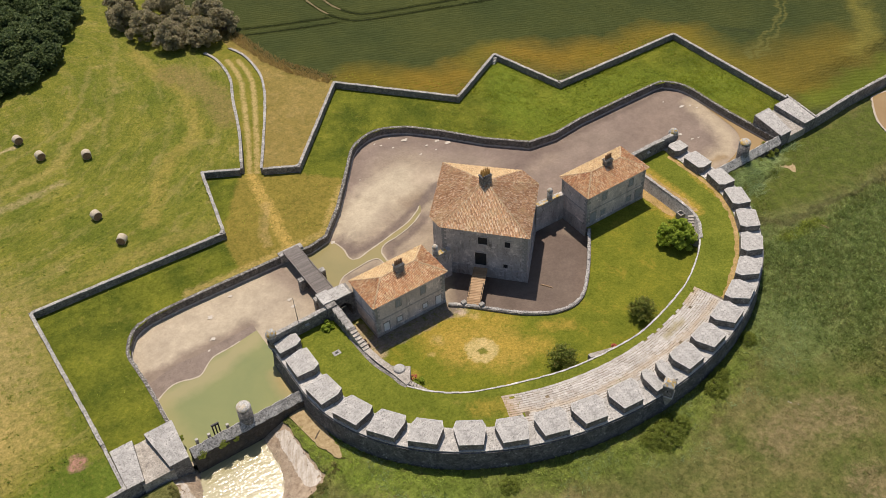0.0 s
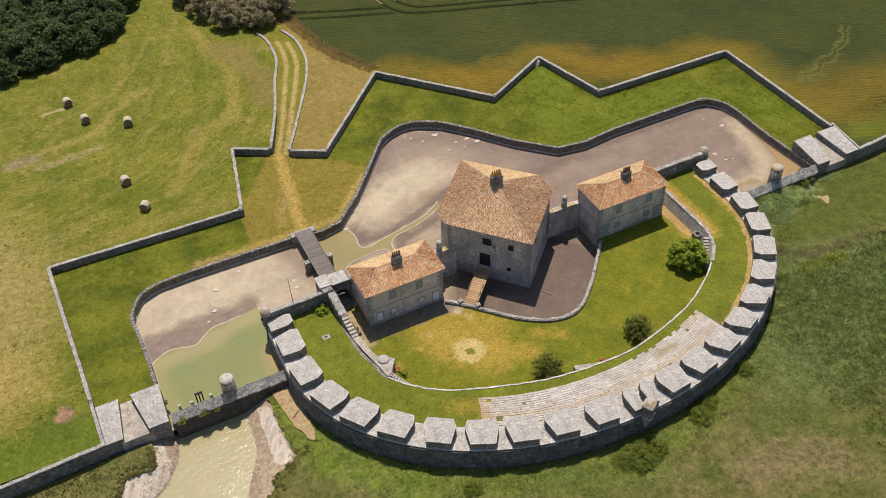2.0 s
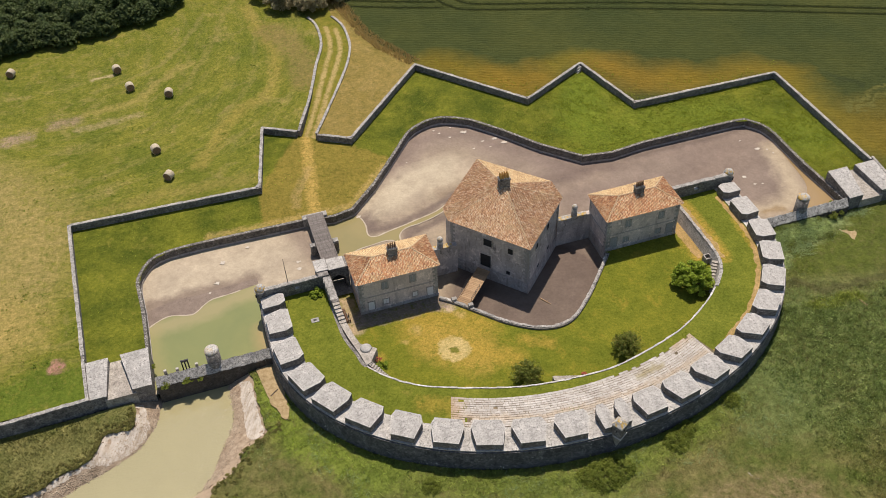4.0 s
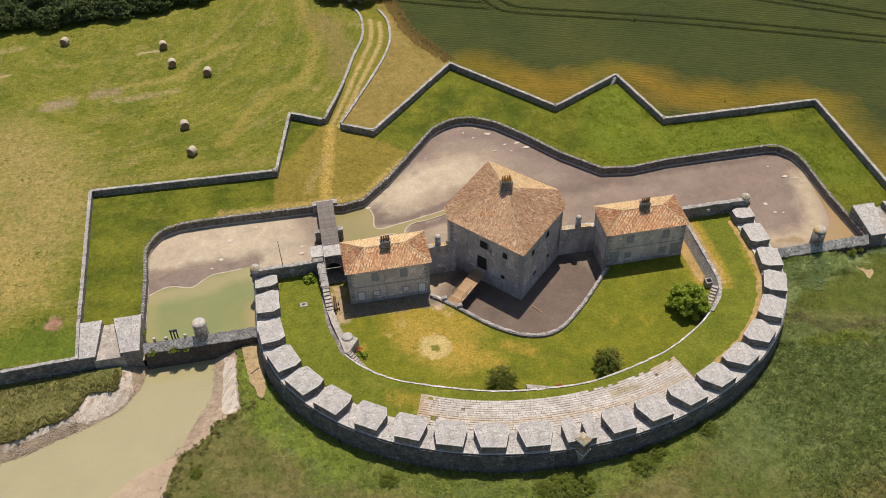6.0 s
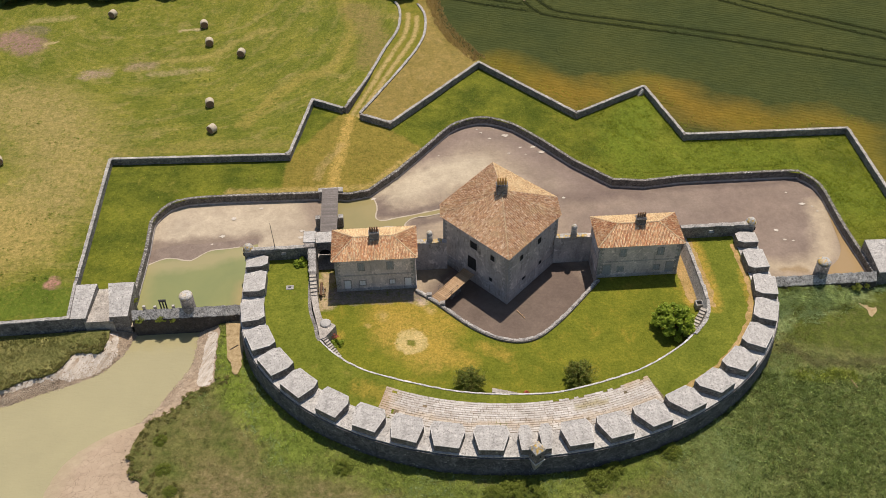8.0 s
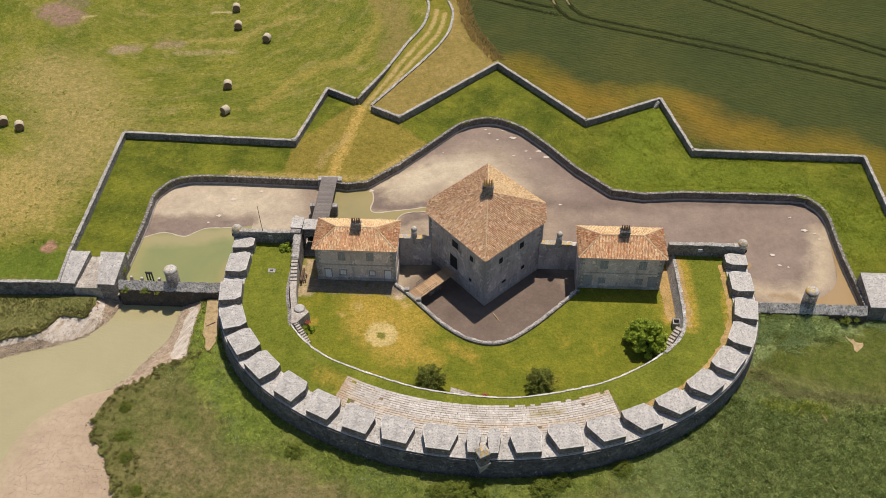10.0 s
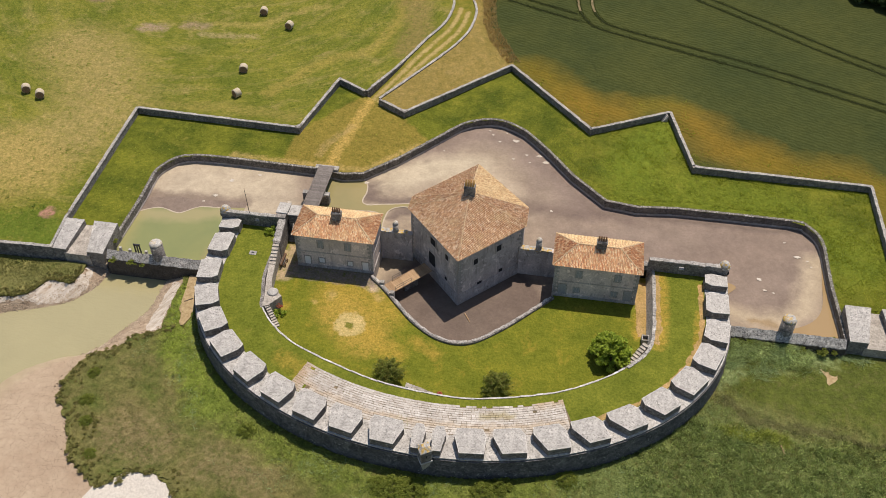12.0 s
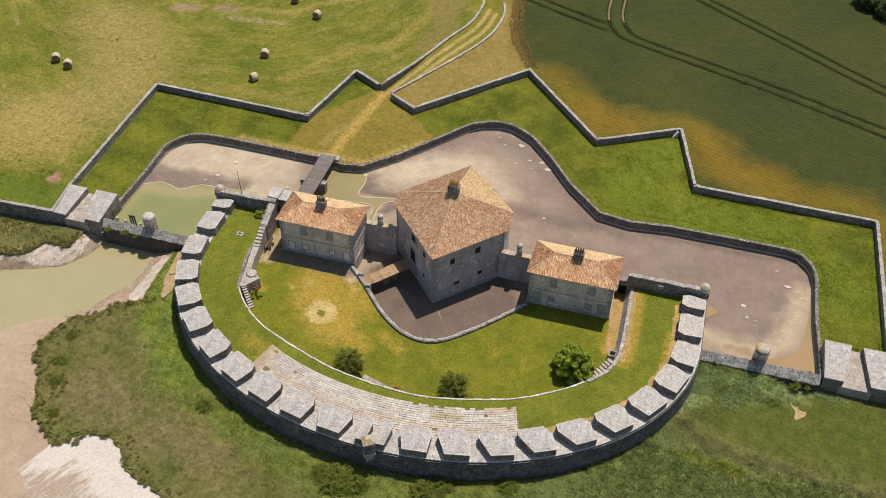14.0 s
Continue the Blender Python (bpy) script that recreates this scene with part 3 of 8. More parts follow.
def crust_mat(name, lo, hi, brown, white=(0.61, 0.575, 0.52), run=60, dense=None):
    n = Nodes(name)
    c, d = math.cos(radians(run)), math.sin(radians(run))
    u, v = n.vec("DOT_PRODUCT", n.tex, (c * 0.28, d * 0.28, 0), 1), n.vec("DOT_PRODUCT", n.tex, (-d * 1.5, c * 1.5, 0), 1)
    streak = n.noise(1.0, 7, 0.7, n.add("ShaderNodeCombineXYZ", X=u, Y=v).outputs[0], 0.5)
    if dense:
        streak = n.math("ADD", streak, n.math("MULTIPLY", n.trail(n.warp(0.8, 0.4), dense, 0.5, 8.0), 0.42))
        streak = n.math("SUBTRACT", streak, 0.1)
    col = n.mix(n.step(streak, lo, hi), brown, white)
    crack = n.add("ShaderNodeTexVoronoi", Scale=2.2, Vector=n.warp(0.15, 1.5))
    crack.feature = "DISTANCE_TO_EDGE"
    lines = n.step(crack.outputs["Distance"], 0.0, 0.06)
    col = n.mix(lines, tuple(x * 0.8 for x in white), col) if dense else col
    col, grain = n.mottle(col, 3.0, (0.72, 0.70, 0.68), (1.15, 1.15, 1.15), 7.0, 0.8)
    return n.done(col, 0.85, n.math("ADD", grain, lines), 0.03, 0.5)


CHALK = crust_mat("white_salt_crust", 0.45, 0.62, (0.345, 0.27, 0.19), (0.58, 0.54, 0.47), 62, [(-44.0, -43.0), (-41.0, -40.5), (-38.0, -40.2), (-34.2, -42.0), (-31.8, -44.8), (-25.5, -47.2)])
BANK_CRUST = crust_mat("pale_bank_crust", 0.34, 0.60, (0.38, 0.31, 0.23), (0.58, 0.53, 0.455))
SHINGLE = flat_noise("brown_shingle_bank", (0.24, 0.17, 0.11), (0.50, 0.40, 0.285), 1.1, 0.85, 0.25)
SOIL = flat_noise("bare_brown_soil", (0.27, 0.19, 0.095), (0.46, 0.355, 0.195), 1.6, 0.95, 0.1)
IRON = flat_noise("rusty_iron", (0.10, 0.055, 0.03), (0.16, 0.09, 0.05), 3, 0.7, 0.02)
DARK_IRON = flat_noise("black_iron", (0.025, 0.025, 0.027), (0.05, 0.05, 0.05), 4, 0.5, 0.01)
POT = flat_noise("burnt_clay", (0.45, 0.25, 0.08), (0.62, 0.39, 0.12), 2, 0.85, 0.02)
SOOT_POT = flat_noise("sooty_clay", (0.20, 0.115, 0.075), (0.38, 0.21, 0.10), 2, 0.85, 0.02)
WHITE = flat_noise("white_paint", (0.70, 0.70, 0.69), (0.78, 0.78, 0.77), 3, 0.6, 0.005)
SHUTTER = flat_noise("grey_painted_wood", (0.27, 0.28, 0.28), (0.35, 0.36, 0.36), 3, 0.7, 0.01)
# near-black colour for the unlit depth behind openings
VOID = flat_noise("dark_interior", (0.02, 0.02, 0.022), (0.035, 0.033, 0.03), 1, 0.9)
HAY = flat_noise("baled_straw", (0.42, 0.35, 0.24), (0.56, 0.49, 0.37), 3, 0.95, 0.06)
HAY_END = flat_noise("bale_end", (0.20, 0.12, 0.07), (0.30, 0.19, 0.115), 3, 0.95, 0.06)
BARK = flat_noise("bark", (0.10, 0.075, 0.05), (0.18, 0.14, 0.10), 4, 0.95, 0.05)
PETAL = flat_noise("red_petals", (0.36, 0.07, 0.04), (0.48, 0.16, 0.09), 5, 0.8)


def wood_mat(name, a, b, spread=0.5):
    n = Nodes(name)
    col = n.mix(n.step(n.noise(2.0, 5, 0.6, n.scaled(1, 8, 8)), 0.35, 0.7), a, b)
    col = n.mix(n.math("MULTIPLY", n.random(), spread), col, tuple(c * 0.5 for c in a))
    return n.done(col, 0.85, n.noise(6, 4, 0.6, n.scaled(1, 10, 10)), 0.02, 0.5)


WOOD_GREY = wood_mat("weathered_grey_plank", (0.145, 0.125, 0.11), (0.27, 0.24, 0.215))
WOOD_TAN = wood_mat("tan_plank", (0.34, 0.21, 0.11), (0.52, 0.37, 0.22), 0.6)


def water_mat(name, colour, deep, ripple, scale, rough=0.06, spec=0.25, shoals=()):
    n = Nodes(name)
    col = n.mix(n.step(n.noise(0.09, 5, 0.55, None, 0.4), 0.35, 0.65), colour, deep)
    if shoals:
        col = n.marks(col, n.warp(0.8, 0.3), shoals, True)
    wave = n.math("ADD", n.noise(scale, 4, 0.6, n.scaled(0.7, 1.6, 1, 20)), n.math("MULTIPLY", n.noise(scale * 3.1, 3), 0.4))
    return n.done(col, rough, wave, ripple, 0.7, spec=spec)


POOL = water_mat("silty_green_moat_water", (0.24, 0.245, 0.10), (0.195, 0.215, 0.09), 0.02, 1.2, 0.06, 0.25,
                 [([(-43.0, 3.5), (-42.6, -1.0)], 0.3, 3.2, (0.36, 0.27, 0.13), 0.8), ([(-60.2, 10.5), (-53.4, 10.8), (-43.0, 13.6)], 0.6, 2.6, (0.36, 0.295, 0.16), 0.6), ([(-60.0, 0.0), (-60.0, 9.0)], 0.3, 2.2, (0.33, 0.28, 0.13), 0.35)])
STREAM = water_mat("shallow_brown_water", (0.29, 0.24, 0.11), (0.245, 0.215, 0.10), 0.015, 1.5)
PUDDLE = water_mat("shallow_orange_water", (0.275, 0.185, 0.085), (0.32, 0.225, 0.115), 0.015, 1.5)
RIVER = water_mat("silty_river_water", (0.355, 0.315, 0.165), (0.32, 0.285, 0.15), 0.08, 0.9, 0.14, 1.0)


def leaf_mat(name, hues):
    n = Nodes(name)
    ramp = n.add("ShaderNodeValToRGB", Fac=n.island())
    el = ramp.color_ramp.elements
    el[0].color, el[1].color = (*hues[0], 1), (*hues[-1], 1)
    for i, hue in enumerate(hues[1:-1], 1):
        el.new(i / (len(hues) - 1)).color = (*hue, 1)
    col = n.mix(n.math("MULTIPLY", n.step(n.noise(0.12, 4), 0.4, 0.65), 0.35), ramp.outputs[0], hues[len(hues) // 2])
    mat = n.done(col, 0.6, None, spec=0.25)
    thin = n.add("ShaderNodeBsdfTranslucent", Color=col)
    both = n.add("ShaderNodeMixShader", Fac=0.45)
    n.tree.links.new(n.bsdf.outputs[0], both.inputs[1])
    n.tree.links.new(thin.outputs[0], both.inputs[2])
    n.tree.links.new(both.outputs[0], n.tree.nodes["Material Output"].inputs["Surface"])
    return mat


LEAF_FIG = leaf_mat("fig_leaves", [(0.17, 0.25, 0.022), (0.29, 0.38, 0.04), (0.42, 0.50, 0.062), (0.24, 0.32, 0.032)])
LEAF_DARK = leaf_mat("dark_shrub_leaves", [(0.10, 0.135, 0.022), (0.17, 0.21, 0.034), (0.26, 0.29, 0.05), (0.28, 0.22, 0.06)])
LEAF_WOOD = leaf_mat("woodland_leaves", [(0.06, 0.085, 0.032), (0.105, 0.145, 0.048), (0.19, 0.235, 0.085)])
LEAF_OLIVE = leaf_mat("grey_brown_foliage", [(0.21, 0.195, 0.095), (0.33, 0.295, 0.165), (0.46, 0.39, 0.25), (0.26, 0.255, 0.11)])


def blade_mat(name, paint, low=0.85, high=1.9):
    """Blades take the colour of the ground that they grow on, each lighter or darker."""
    n = Nodes(name)
    col = paint(n)[0]
    col = n.mix(1.0, col, n.mix(n.island(), (low, low, low), (high, high, high * 1.05)), "MULTIPLY")
    mat = n.done(col, 0.7, None, spec=0.2)
    thin = n.add("ShaderNodeBsdfTranslucent", Color=col)
    both = n.add("ShaderNodeMixShader", Fac=0.45)
    n.tree.links.new(n.bsdf.outputs[0], both.inputs[1])
    n.tree.links.new(thin.outputs[0], both.inputs[2])
    n.tree.links.new(both.outputs[0], n.tree.nodes["Material Output"].inputs["Surface"])
    return mat


LEAF_MARSH = blade_mat("marsh_blades", marsh_paint, 1.1, 1.9)
LEAF_REED = blade_mat("reed_blades", marsh_paint, 1.2, 3.3)
LEAF_CROP = blade_mat("cereal_blades", crop_paint, 1.1, 1.7)
LEAF_WEED = leaf_mat("rank_grass_blades", [(0.20, 0.25, 0.02), (0.29, 0.34, 0.03), (0.42, 0.44, 0.06)])
LEAF_STRAW = leaf_mat("straw_blades", [(0.40, 0.29, 0.11), (0.50, 0.37, 0.15), (0.34, 0.25, 0.08)])

# ---- building helpers ----
X0 = -0.4


def mesh_of(name, bm, material, smooth=False):
    me = bpy.data.meshes.new(name)
    bm.to_mesh(me)
    bm.free()
    me.materials.append(material)
    if smooth:
        me.polygons.foreach_set("use_smooth", [True] * len(me.polygons))
    return me


def part(name, bm, material, parent, label="", smooth=False):
    ob = new(name, mesh_of(name, bm, material, smooth))
    ob.parent = parent
    if label:
        ob["label"] = label
    return ob


def thing(name, place, label, category, group="", kind="", turn=0.0):
    ob = new(name)
    ob.matrix_world = pose(*place, 0, 0, turn)
    return tagged(ob, label, category, group, kind)


def structure(name, bm, material, label, category, kind="structure"):
    return tagged(new(name, mesh_of(name, bm, material)), label, category, "", kind)


def from_lists(name, verts, faces, material):
    me = bpy.data.meshes.new(name)
    me.from_pydata(verts, [], faces)
    me.materials.append(material)
    return me


def box(bm, x0, x1, y0, y1, z0, z1, bevel=0.0):
    made = bmesh.ops.create_cube(bm, size=1.0)["verts"]
    for v in made:
        v.co = Vector((x0 + (v.co.x + 0.5) * (x1 - x0), y0 + (v.co.y + 0.5) * (y1 - y0), z0 + (v.co.z + 0.5) * (z1 - z0)))
    if bevel:
        edges = list({e for v in made for e in v.link_edges})
        bmesh.ops.bevel(bm, geom=edges, offset=bevel, segments=1, affect="EDGES")
    return made


def new_box(*size, bevel=0.0):
    bm = bmesh.new()
    box(bm, *size, bevel=bevel)
    return bm


def hexa(bottom, top, bm=None):
    """A solid between two polygons with as many corners."""
    bm = bm or bmesh.new()
    lo, hi = [bm.verts.new(p) for p in bottom], [bm.verts.new(p) for p in top]
    bm.faces.new(lo[::-1])
    bm.faces.new(hi)
    for i in range(len(lo)):
        j = (i + 1) % len(lo)
        bm.faces.new((lo[i], lo[j], hi[j], hi[i]))
    bmesh.ops.recalc_face_normals(bm, faces=bm.faces)
    return bm


def lathe(profile, sides=20, bm=None):
    bm = bm or bmesh.new()
    rings = []
    for r, z in profile:
        rings.append([bm.verts.new((r * math.cos(2 * math.pi * k / sides), r * math.sin(2 * math.pi * k / sides), z)) for k in range(sides)])
    for a, b in zip(rings, rings[1:]):
        for k in range(sides):
            j = (k + 1) % sides
            bm.faces.new((a[k], a[j], b[j], b[k]))
    bm.faces.new(rings[0][::-1])
    bm.faces.new(rings[-1])
    return bm


def rod(bm, a, b, r0, r1=None, sides=8):
    a, b = Vector(a), Vector(b)
    r1 = r0 if r1 is None else r1
    q = (b - a).to_track_quat("Z", "Y")
    rings = []
    for p, r in ((a, r0), (b, r1)):
        rings.append([bm.verts.new(p + q @ Vector((r * math.cos(2 * math.pi * k / sides), r * math.sin(2 * math.pi * k / sides), 0))) for k in range(sides)])
    for k in range(sides):
        j = (k + 1) % sides
        bm.faces.new((rings[0][k], rings[0][j], rings[1][j], rings[1][k]))
    bm.faces.new(rings[0][::-1])
    bm.faces.new(rings[1])
    return bm


def sheet(poly, z, cell=0.0, rough=0.0, skirt=0.0, freq=0.15, level=None):
    """A piece of ground over a polygon, cut into cells and slightly uneven."""
    bm = bmesh.new()
    made = [bm.verts.new((x, y, z)) for x, y in poly]
    for a, b, c in tessellate_polygon([[Vector((x, y, 0)) for x, y in poly]]):
        bm.faces.new((made[a], made[b], made[c]))
    if cell:
        xs, ys = [p[0] for p in poly], [p[1] for p in poly]
        for lo, hi, normal in ((min(xs), max(xs), (1, 0, 0)), (min(ys), max(ys), (0, 1, 0))):
            k = lo + cell
            while k < hi:
                bmesh.ops.bisect_plane(bm, geom=bm.verts[:] + bm.edges[:] + bm.faces[:], plane_co=(k, k, 0), plane_no=normal)
                k += cell
    bmesh.ops.recalc_face_normals(bm, faces=bm.faces)
    if bm.faces[:][0].normal.z < 0:
        bmesh.ops.reverse_faces(bm, faces=bm.faces)
    edge = [e for e in bm.edges if e.is_boundary]
    for v in bm.verts:
        if level:
            v.co.z = level(v.co.x, v.co.y)
        if rough:
            v.co.z += rough * noise.noise(Vector((v.co.x * freq, v.co.y * freq, 3.1)))
    if skirt:
        out = bmesh.ops.extrude_edge_only(bm, edges=edge)["geom"]
        for v in out:
            if isinstance(v, bmesh.types.BMVert):
                v.co.z -= skirt
    return bm


def offset_line(line, d):
    """The polyline moved d to its left."""
    out = []
    for i, p in enumerate(line):
        p = Vector(p)
        a = (p - Vector(line[i - 1])).normalized() if i else (Vector(line[1]) - p).normalized()
        b = (Vector(line[i + 1]) - p).normalized() if i + 1 < len(line) else a
        na, nb = Vector((-a.y, a.x)), Vector((-b.y, b.x))
        m = na + nb
        out.append(tuple(p + m * (d / max(0.35, m.length_squared / 2))))
    return out


def smooth_line(line, n=4):
    """Catmull-Rom through the points."""
    out = []
    pts = [Vector(p) for p in line]
    for i in range(len(pts) - 1):
        p0, p1, p2, p3 = pts[max(0, i - 1)], pts[i], pts[i + 1], pts[min(len(pts) - 1, i + 2)]
        for k in range(n):
            t = k / n
            out.append(tuple(0.5 * ((2 * p1) + (p2 - p0) * t + (2 * p0 - 5 * p1 + 4 * p2 - p3) * t * t + (3 * p1 - p0 - 3 * p2 + p3) * t ** 3)))
    out.append(tuple(pts[-1]))
    return out


def ragged(line, amp=0.35, step=0.6, seed=0.0):
    """The same outline, roughened."""
    out = []
    for i, (x, y) in enumerate(resample(line, step)):
        v = noise.noise_vector(Vector((x * 0.9, y * 0.9, seed))) + 0.6 * noise.noise_vector(Vector((x * 2.3, y * 2.3, seed + 4)))
        out.append((x + amp * v.x, y + amp * v.y))
    return out


def resample(line, step):
    out, left = [tuple(line[0])], step
    for a, b in zip(line, line[1:]):
        a, b = Vector(a), Vector(b)
        length, done = (b - a).length, 0.0
        while length - done > left:
            done += left
            out.append(tuple(a + (b - a) * (done / length)))
            left = step
        left -= length - done
    return out


def wall_along(line, thick, z0, z1, bm=None, batter=0.0, top=None):
    """A wall whose outer face follows the line; thick goes to its left. z1 may be a list."""
    bm = bm or bmesh.new()
    inner = offset_line(line, thick)
    foot = offset_line(line, -batter) if batter else line
    zs = z1 if isinstance(z1, (list, tuple)) else [z1] * len(line)
    rows = []
    for p, f, q, z in zip(line, foot, inner, zs):
        rows.append([bm.verts.new((*f, z0)), bm.verts.new((*p, z)), bm.verts.new((*q, z)), bm.verts.new((*q, z0))])
    for a, b in zip(rows, rows[1:]):
        for k in range(4):
            j = (k + 1) % 4
            bm.faces.new((a[k], b[k], b[j], a[j]))
    bm.faces.new(rows[0])
    bm.faces.new(rows[-1][::-1])
    bmesh.ops.recalc_face_normals(bm, faces=bm.faces)
    return bm


def coping(parent, line, thick, z, tall, step=1.3, over=0.06, jitter=0.04, name="coping_stone", material=None, seed=1, gap=0.02):
    """Loose-looking cap stones, one object each, along a wall."""
    rng = random.Random(seed)
    pts = resample(line, step)
    inner = resample(offset_line(line, thick), step)
    for a, b in zip(pts, pts[1:]):
        a, b = Vector(a), Vector(b)
        d = (b - a)
        length = d.length
        d.normalize()
        left = Vector((-d.y, d.x))
        o, w = -over + rng.uniform(-jitter, jitter), thick + over + rng.uniform(-jitter, jitter)
        g = gap + rng.uniform(0, gap)
        h = tall + rng.uniform(-jitter, jitter) * 0.6
        corners = [a + d * g + left * o, b - d * g + left * o, b - d * g + left * w, a + d * g + left * w]
        bm = hexa([(*c, z - 0.02) for c in corners], [(*(c + (left * 0.03 if k < 2 else left * -0.03)), z + h + rng.uniform(-0.02, 0.02)) for k, c in enumerate(corners)])
        part(name, bm, material or STONE_COPING, parent)


# ---- ground ----
ground = structure("ground", sheet([(-3000, -3000), (3000, -3000), (3000, 3000), (-3000, 3000)], -4.6, 0), MARSH, "flat marshland reaching to the horizon", "ground")

GLACIS_W = [(-70.3, -2.6), (-70.3, 4.2), (-71.2, 36.9), (-37.7, 35.7), (-34.0, 53.7), (-27.5, 49.9)]
GLACIS_E = [(-24.0, 47.6), (-18.4, 44.2), (0.7, 64.6), (18.3, 44.5), (33.5, 52.8), (37.7, 35.8), (69.0, 35.3), (69.4, 4.4), (69.4, -2.6)]
LANE_W = smooth_line([(-27.5, 49.9), (-22.8, 60.9), (-19.2, 71.6), (-16.6, 78.0), (-15.7, 83.0), (-15.6, 88.0), (-16.6, 91.5)], 3)
LANE_E = smooth_line([(-24.0, 47.6), (-18.2, 58.2), (-12.9, 68.5), (-10.4, 75.0), (-9.6, 80.0), (-9.6, 86.0), (-11.0, 90.5)], 3)
FIELD_Z, COVER_Z, MUD_Z, WALL_Z = 1.4, -0.45, -2.0, 1.62
MOAT = [(-60.8, -1.6), (-60.6, 4.6), (-60.5, 14.0), (-60.8, 19.8), (-60.2, 22.2), (-58.4, 24.9), (-55.3, 26.1), (-48.0, 26.3), (-31.0, 25.9), (-22.6, 25.9),
        (-11.6, 38.2), (-6.8, 44.2), (-4.0, 46.0), (-1.2, 46.8), (1.5, 46.5), (5.6, 44.1), (10.4, 38.7), (21.9, 25.5), (34.5, 25.4), (54.0, 25.4), (56.6, 24.6),
        (58.3, 22.4), (58.9, 19.5), (58.9, 15.0), (59.0, 9.2), (59.5, 2.6), (59.7, -1.6)]


def lane_level(x, y):
    return FIELD_Z if y > 64 else max(COVER_Z, COVER_Z + (FIELD_Z - COVER_Z) * (y - 48.5) / 15.5)


def field_level(x, y, swell=0.0):
    """The fields fall towards the river walls."""
    z = FIELD_Z if y > 6 else FIELD_Z - 0.95 * min(1.0, (6 - y) / 8.6)
    return z + swell * noise.noise(Vector((x * 0.03, y * 0.03, 3.1))) * min(1.0, max(0.0, y - 6) / 20)


LANE = lane_mat()
structure("meadow", sheet([(-69.8, -2.5), (-320, -3.2), (-320, 420), (-40, 420), (-17.0, 110.0)] + LANE_W[::-1] + GLACIS_W[::-1][1:-1], FIELD_Z, 4.0, 0.0, 0.0, 0.03, lambda x, y: field_level(x, y, 0.3)), MEADOW,
          "mown hay meadow with yellowed stripes and bare patches", "meadow")
structure("lane", sheet(LANE_W + [(-17.0, 110.0), (-40, 420), (-20, 420), (-11.0, 110.0)] + LANE_E[::-1], FIELD_Z, 3.0, 0.05, 0.0, 0.15, lane_level), LANE,
          "sunken grass lane between two low stone walls", "lane")
VERGE = [(1.0, 65.2), (-3.6, 74.0), (-6.0, 81.0), (-7.5, 92.0), (-10.0, 108.0)]
structure("verge", sheet([p for p in LANE_E] + [(-11.0, 110.0)] + VERGE[::-1] + [(0.7, 64.6), (-18.4, 44.2)], FIELD_Z, 4.0, 0.05), DRYGRASS, "triangle of dry yellow grass beside the lane", "grass")
structure("crop_field", sheet(VERGE + [(-11.0, 110.0), (-20, 420), (420, 420), (420, -1.7), (81.0, -1.7), (69.4, -2.2)] + GLACIS_E[::-1][1:-2] + [(0.7, 64.6)], FIELD_Z + 0.02, 5.0, 0.0, 0.0, 0.1, lambda x, y: field_level(x, y) + 0.02), CROP,
          "dark green cereal field with a ripe weedy edge", "field")
def cover_level(x, y):
    p = Vector((x, y))
    best = 99.0
    for a, b in zip(MOAT, MOAT[1:]):
        a, b = Vector(a), Vector(b)
        t = min(1.0, max(0.0, (p - a).dot(b - a) / (b - a).length_squared))
        best = min(best, (p - a.lerp(b, t)).length)
    return COVER_Z + 0.75 * min(1.0, best / 9.0)


structure("covered_way", sheet([(-69.1, 3.2)] + GLACIS_W[1:] + GLACIS_E[:-1] + [(67.7, 3.5), (59.4, 3.5)] + MOAT[1:-2][::-1] + [(-60.7, 3.2)], COVER_Z, 3.0, 0.12, 0.0, 0.15, cover_level), COVERED, "grass strip between the moat and the outer wall", "grass")
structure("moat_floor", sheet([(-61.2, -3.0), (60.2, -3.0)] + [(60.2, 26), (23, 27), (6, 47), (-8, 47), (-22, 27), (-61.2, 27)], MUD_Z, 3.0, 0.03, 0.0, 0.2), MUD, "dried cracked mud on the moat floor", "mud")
ditch = structure("ditch_floor", sheet([(-15, 8), (-15, -3), (-6, -14), (6, -14), (15, -3), (15, 8)], MUD_Z + 0.02, 2.0, 0.04), MUD, "brown mud of the ditch round the tower", "mud")

# tramlines in the crop: two wheel marks each, sunk between the stalks
# near-black green: the shade between the stalks is in this colour
TRAM = flat_noise("shaded_tramline", (0.014, 0.018, 0.006), (0.028, 0.034, 0.011), 0.8, 0.95, 0.1, 0.0, 0.05)
TRAM_DRY = flat_noise("bare_tramline_soil", (0.13, 0.105, 0.05), (0.22, 0.175, 0.09), 0.8, 0.95, 0.1)
TRAMLINES = ([(12.6, 112.0), (12.6, 97.0), (13.4, 90.0), (15.4, 85.2), (19.2, 81.8), (37.6, 75.0), (53.4, 69.0), (75.2, 59.6), (120.0, 39.5)],
             [(15.6, 112.0), (15.8, 97.0), (16.4, 91.0), (18.2, 86.6), (21.6, 83.6), (37.7, 77.7), (53.6, 71.8), (75.7, 62.3), (120.0, 42.2)],
             [(-6.0, 93.2), (3.6, 88.9), (14.4, 84.6)], [(-5.0, 95.6), (4.6, 91.4), (13.2, 87.9)],
             [(24.0, 110.5), (40.5, 98.5), (54.9, 88.3), (65.0, 80.9), (77.5, 73.1), (120.0, 47.0)], [(27.0, 111.0), (44.1, 99.2), (60.4, 87.6), (70.4, 80.6), (78.0, 75.9), (120.0, 49.8)])
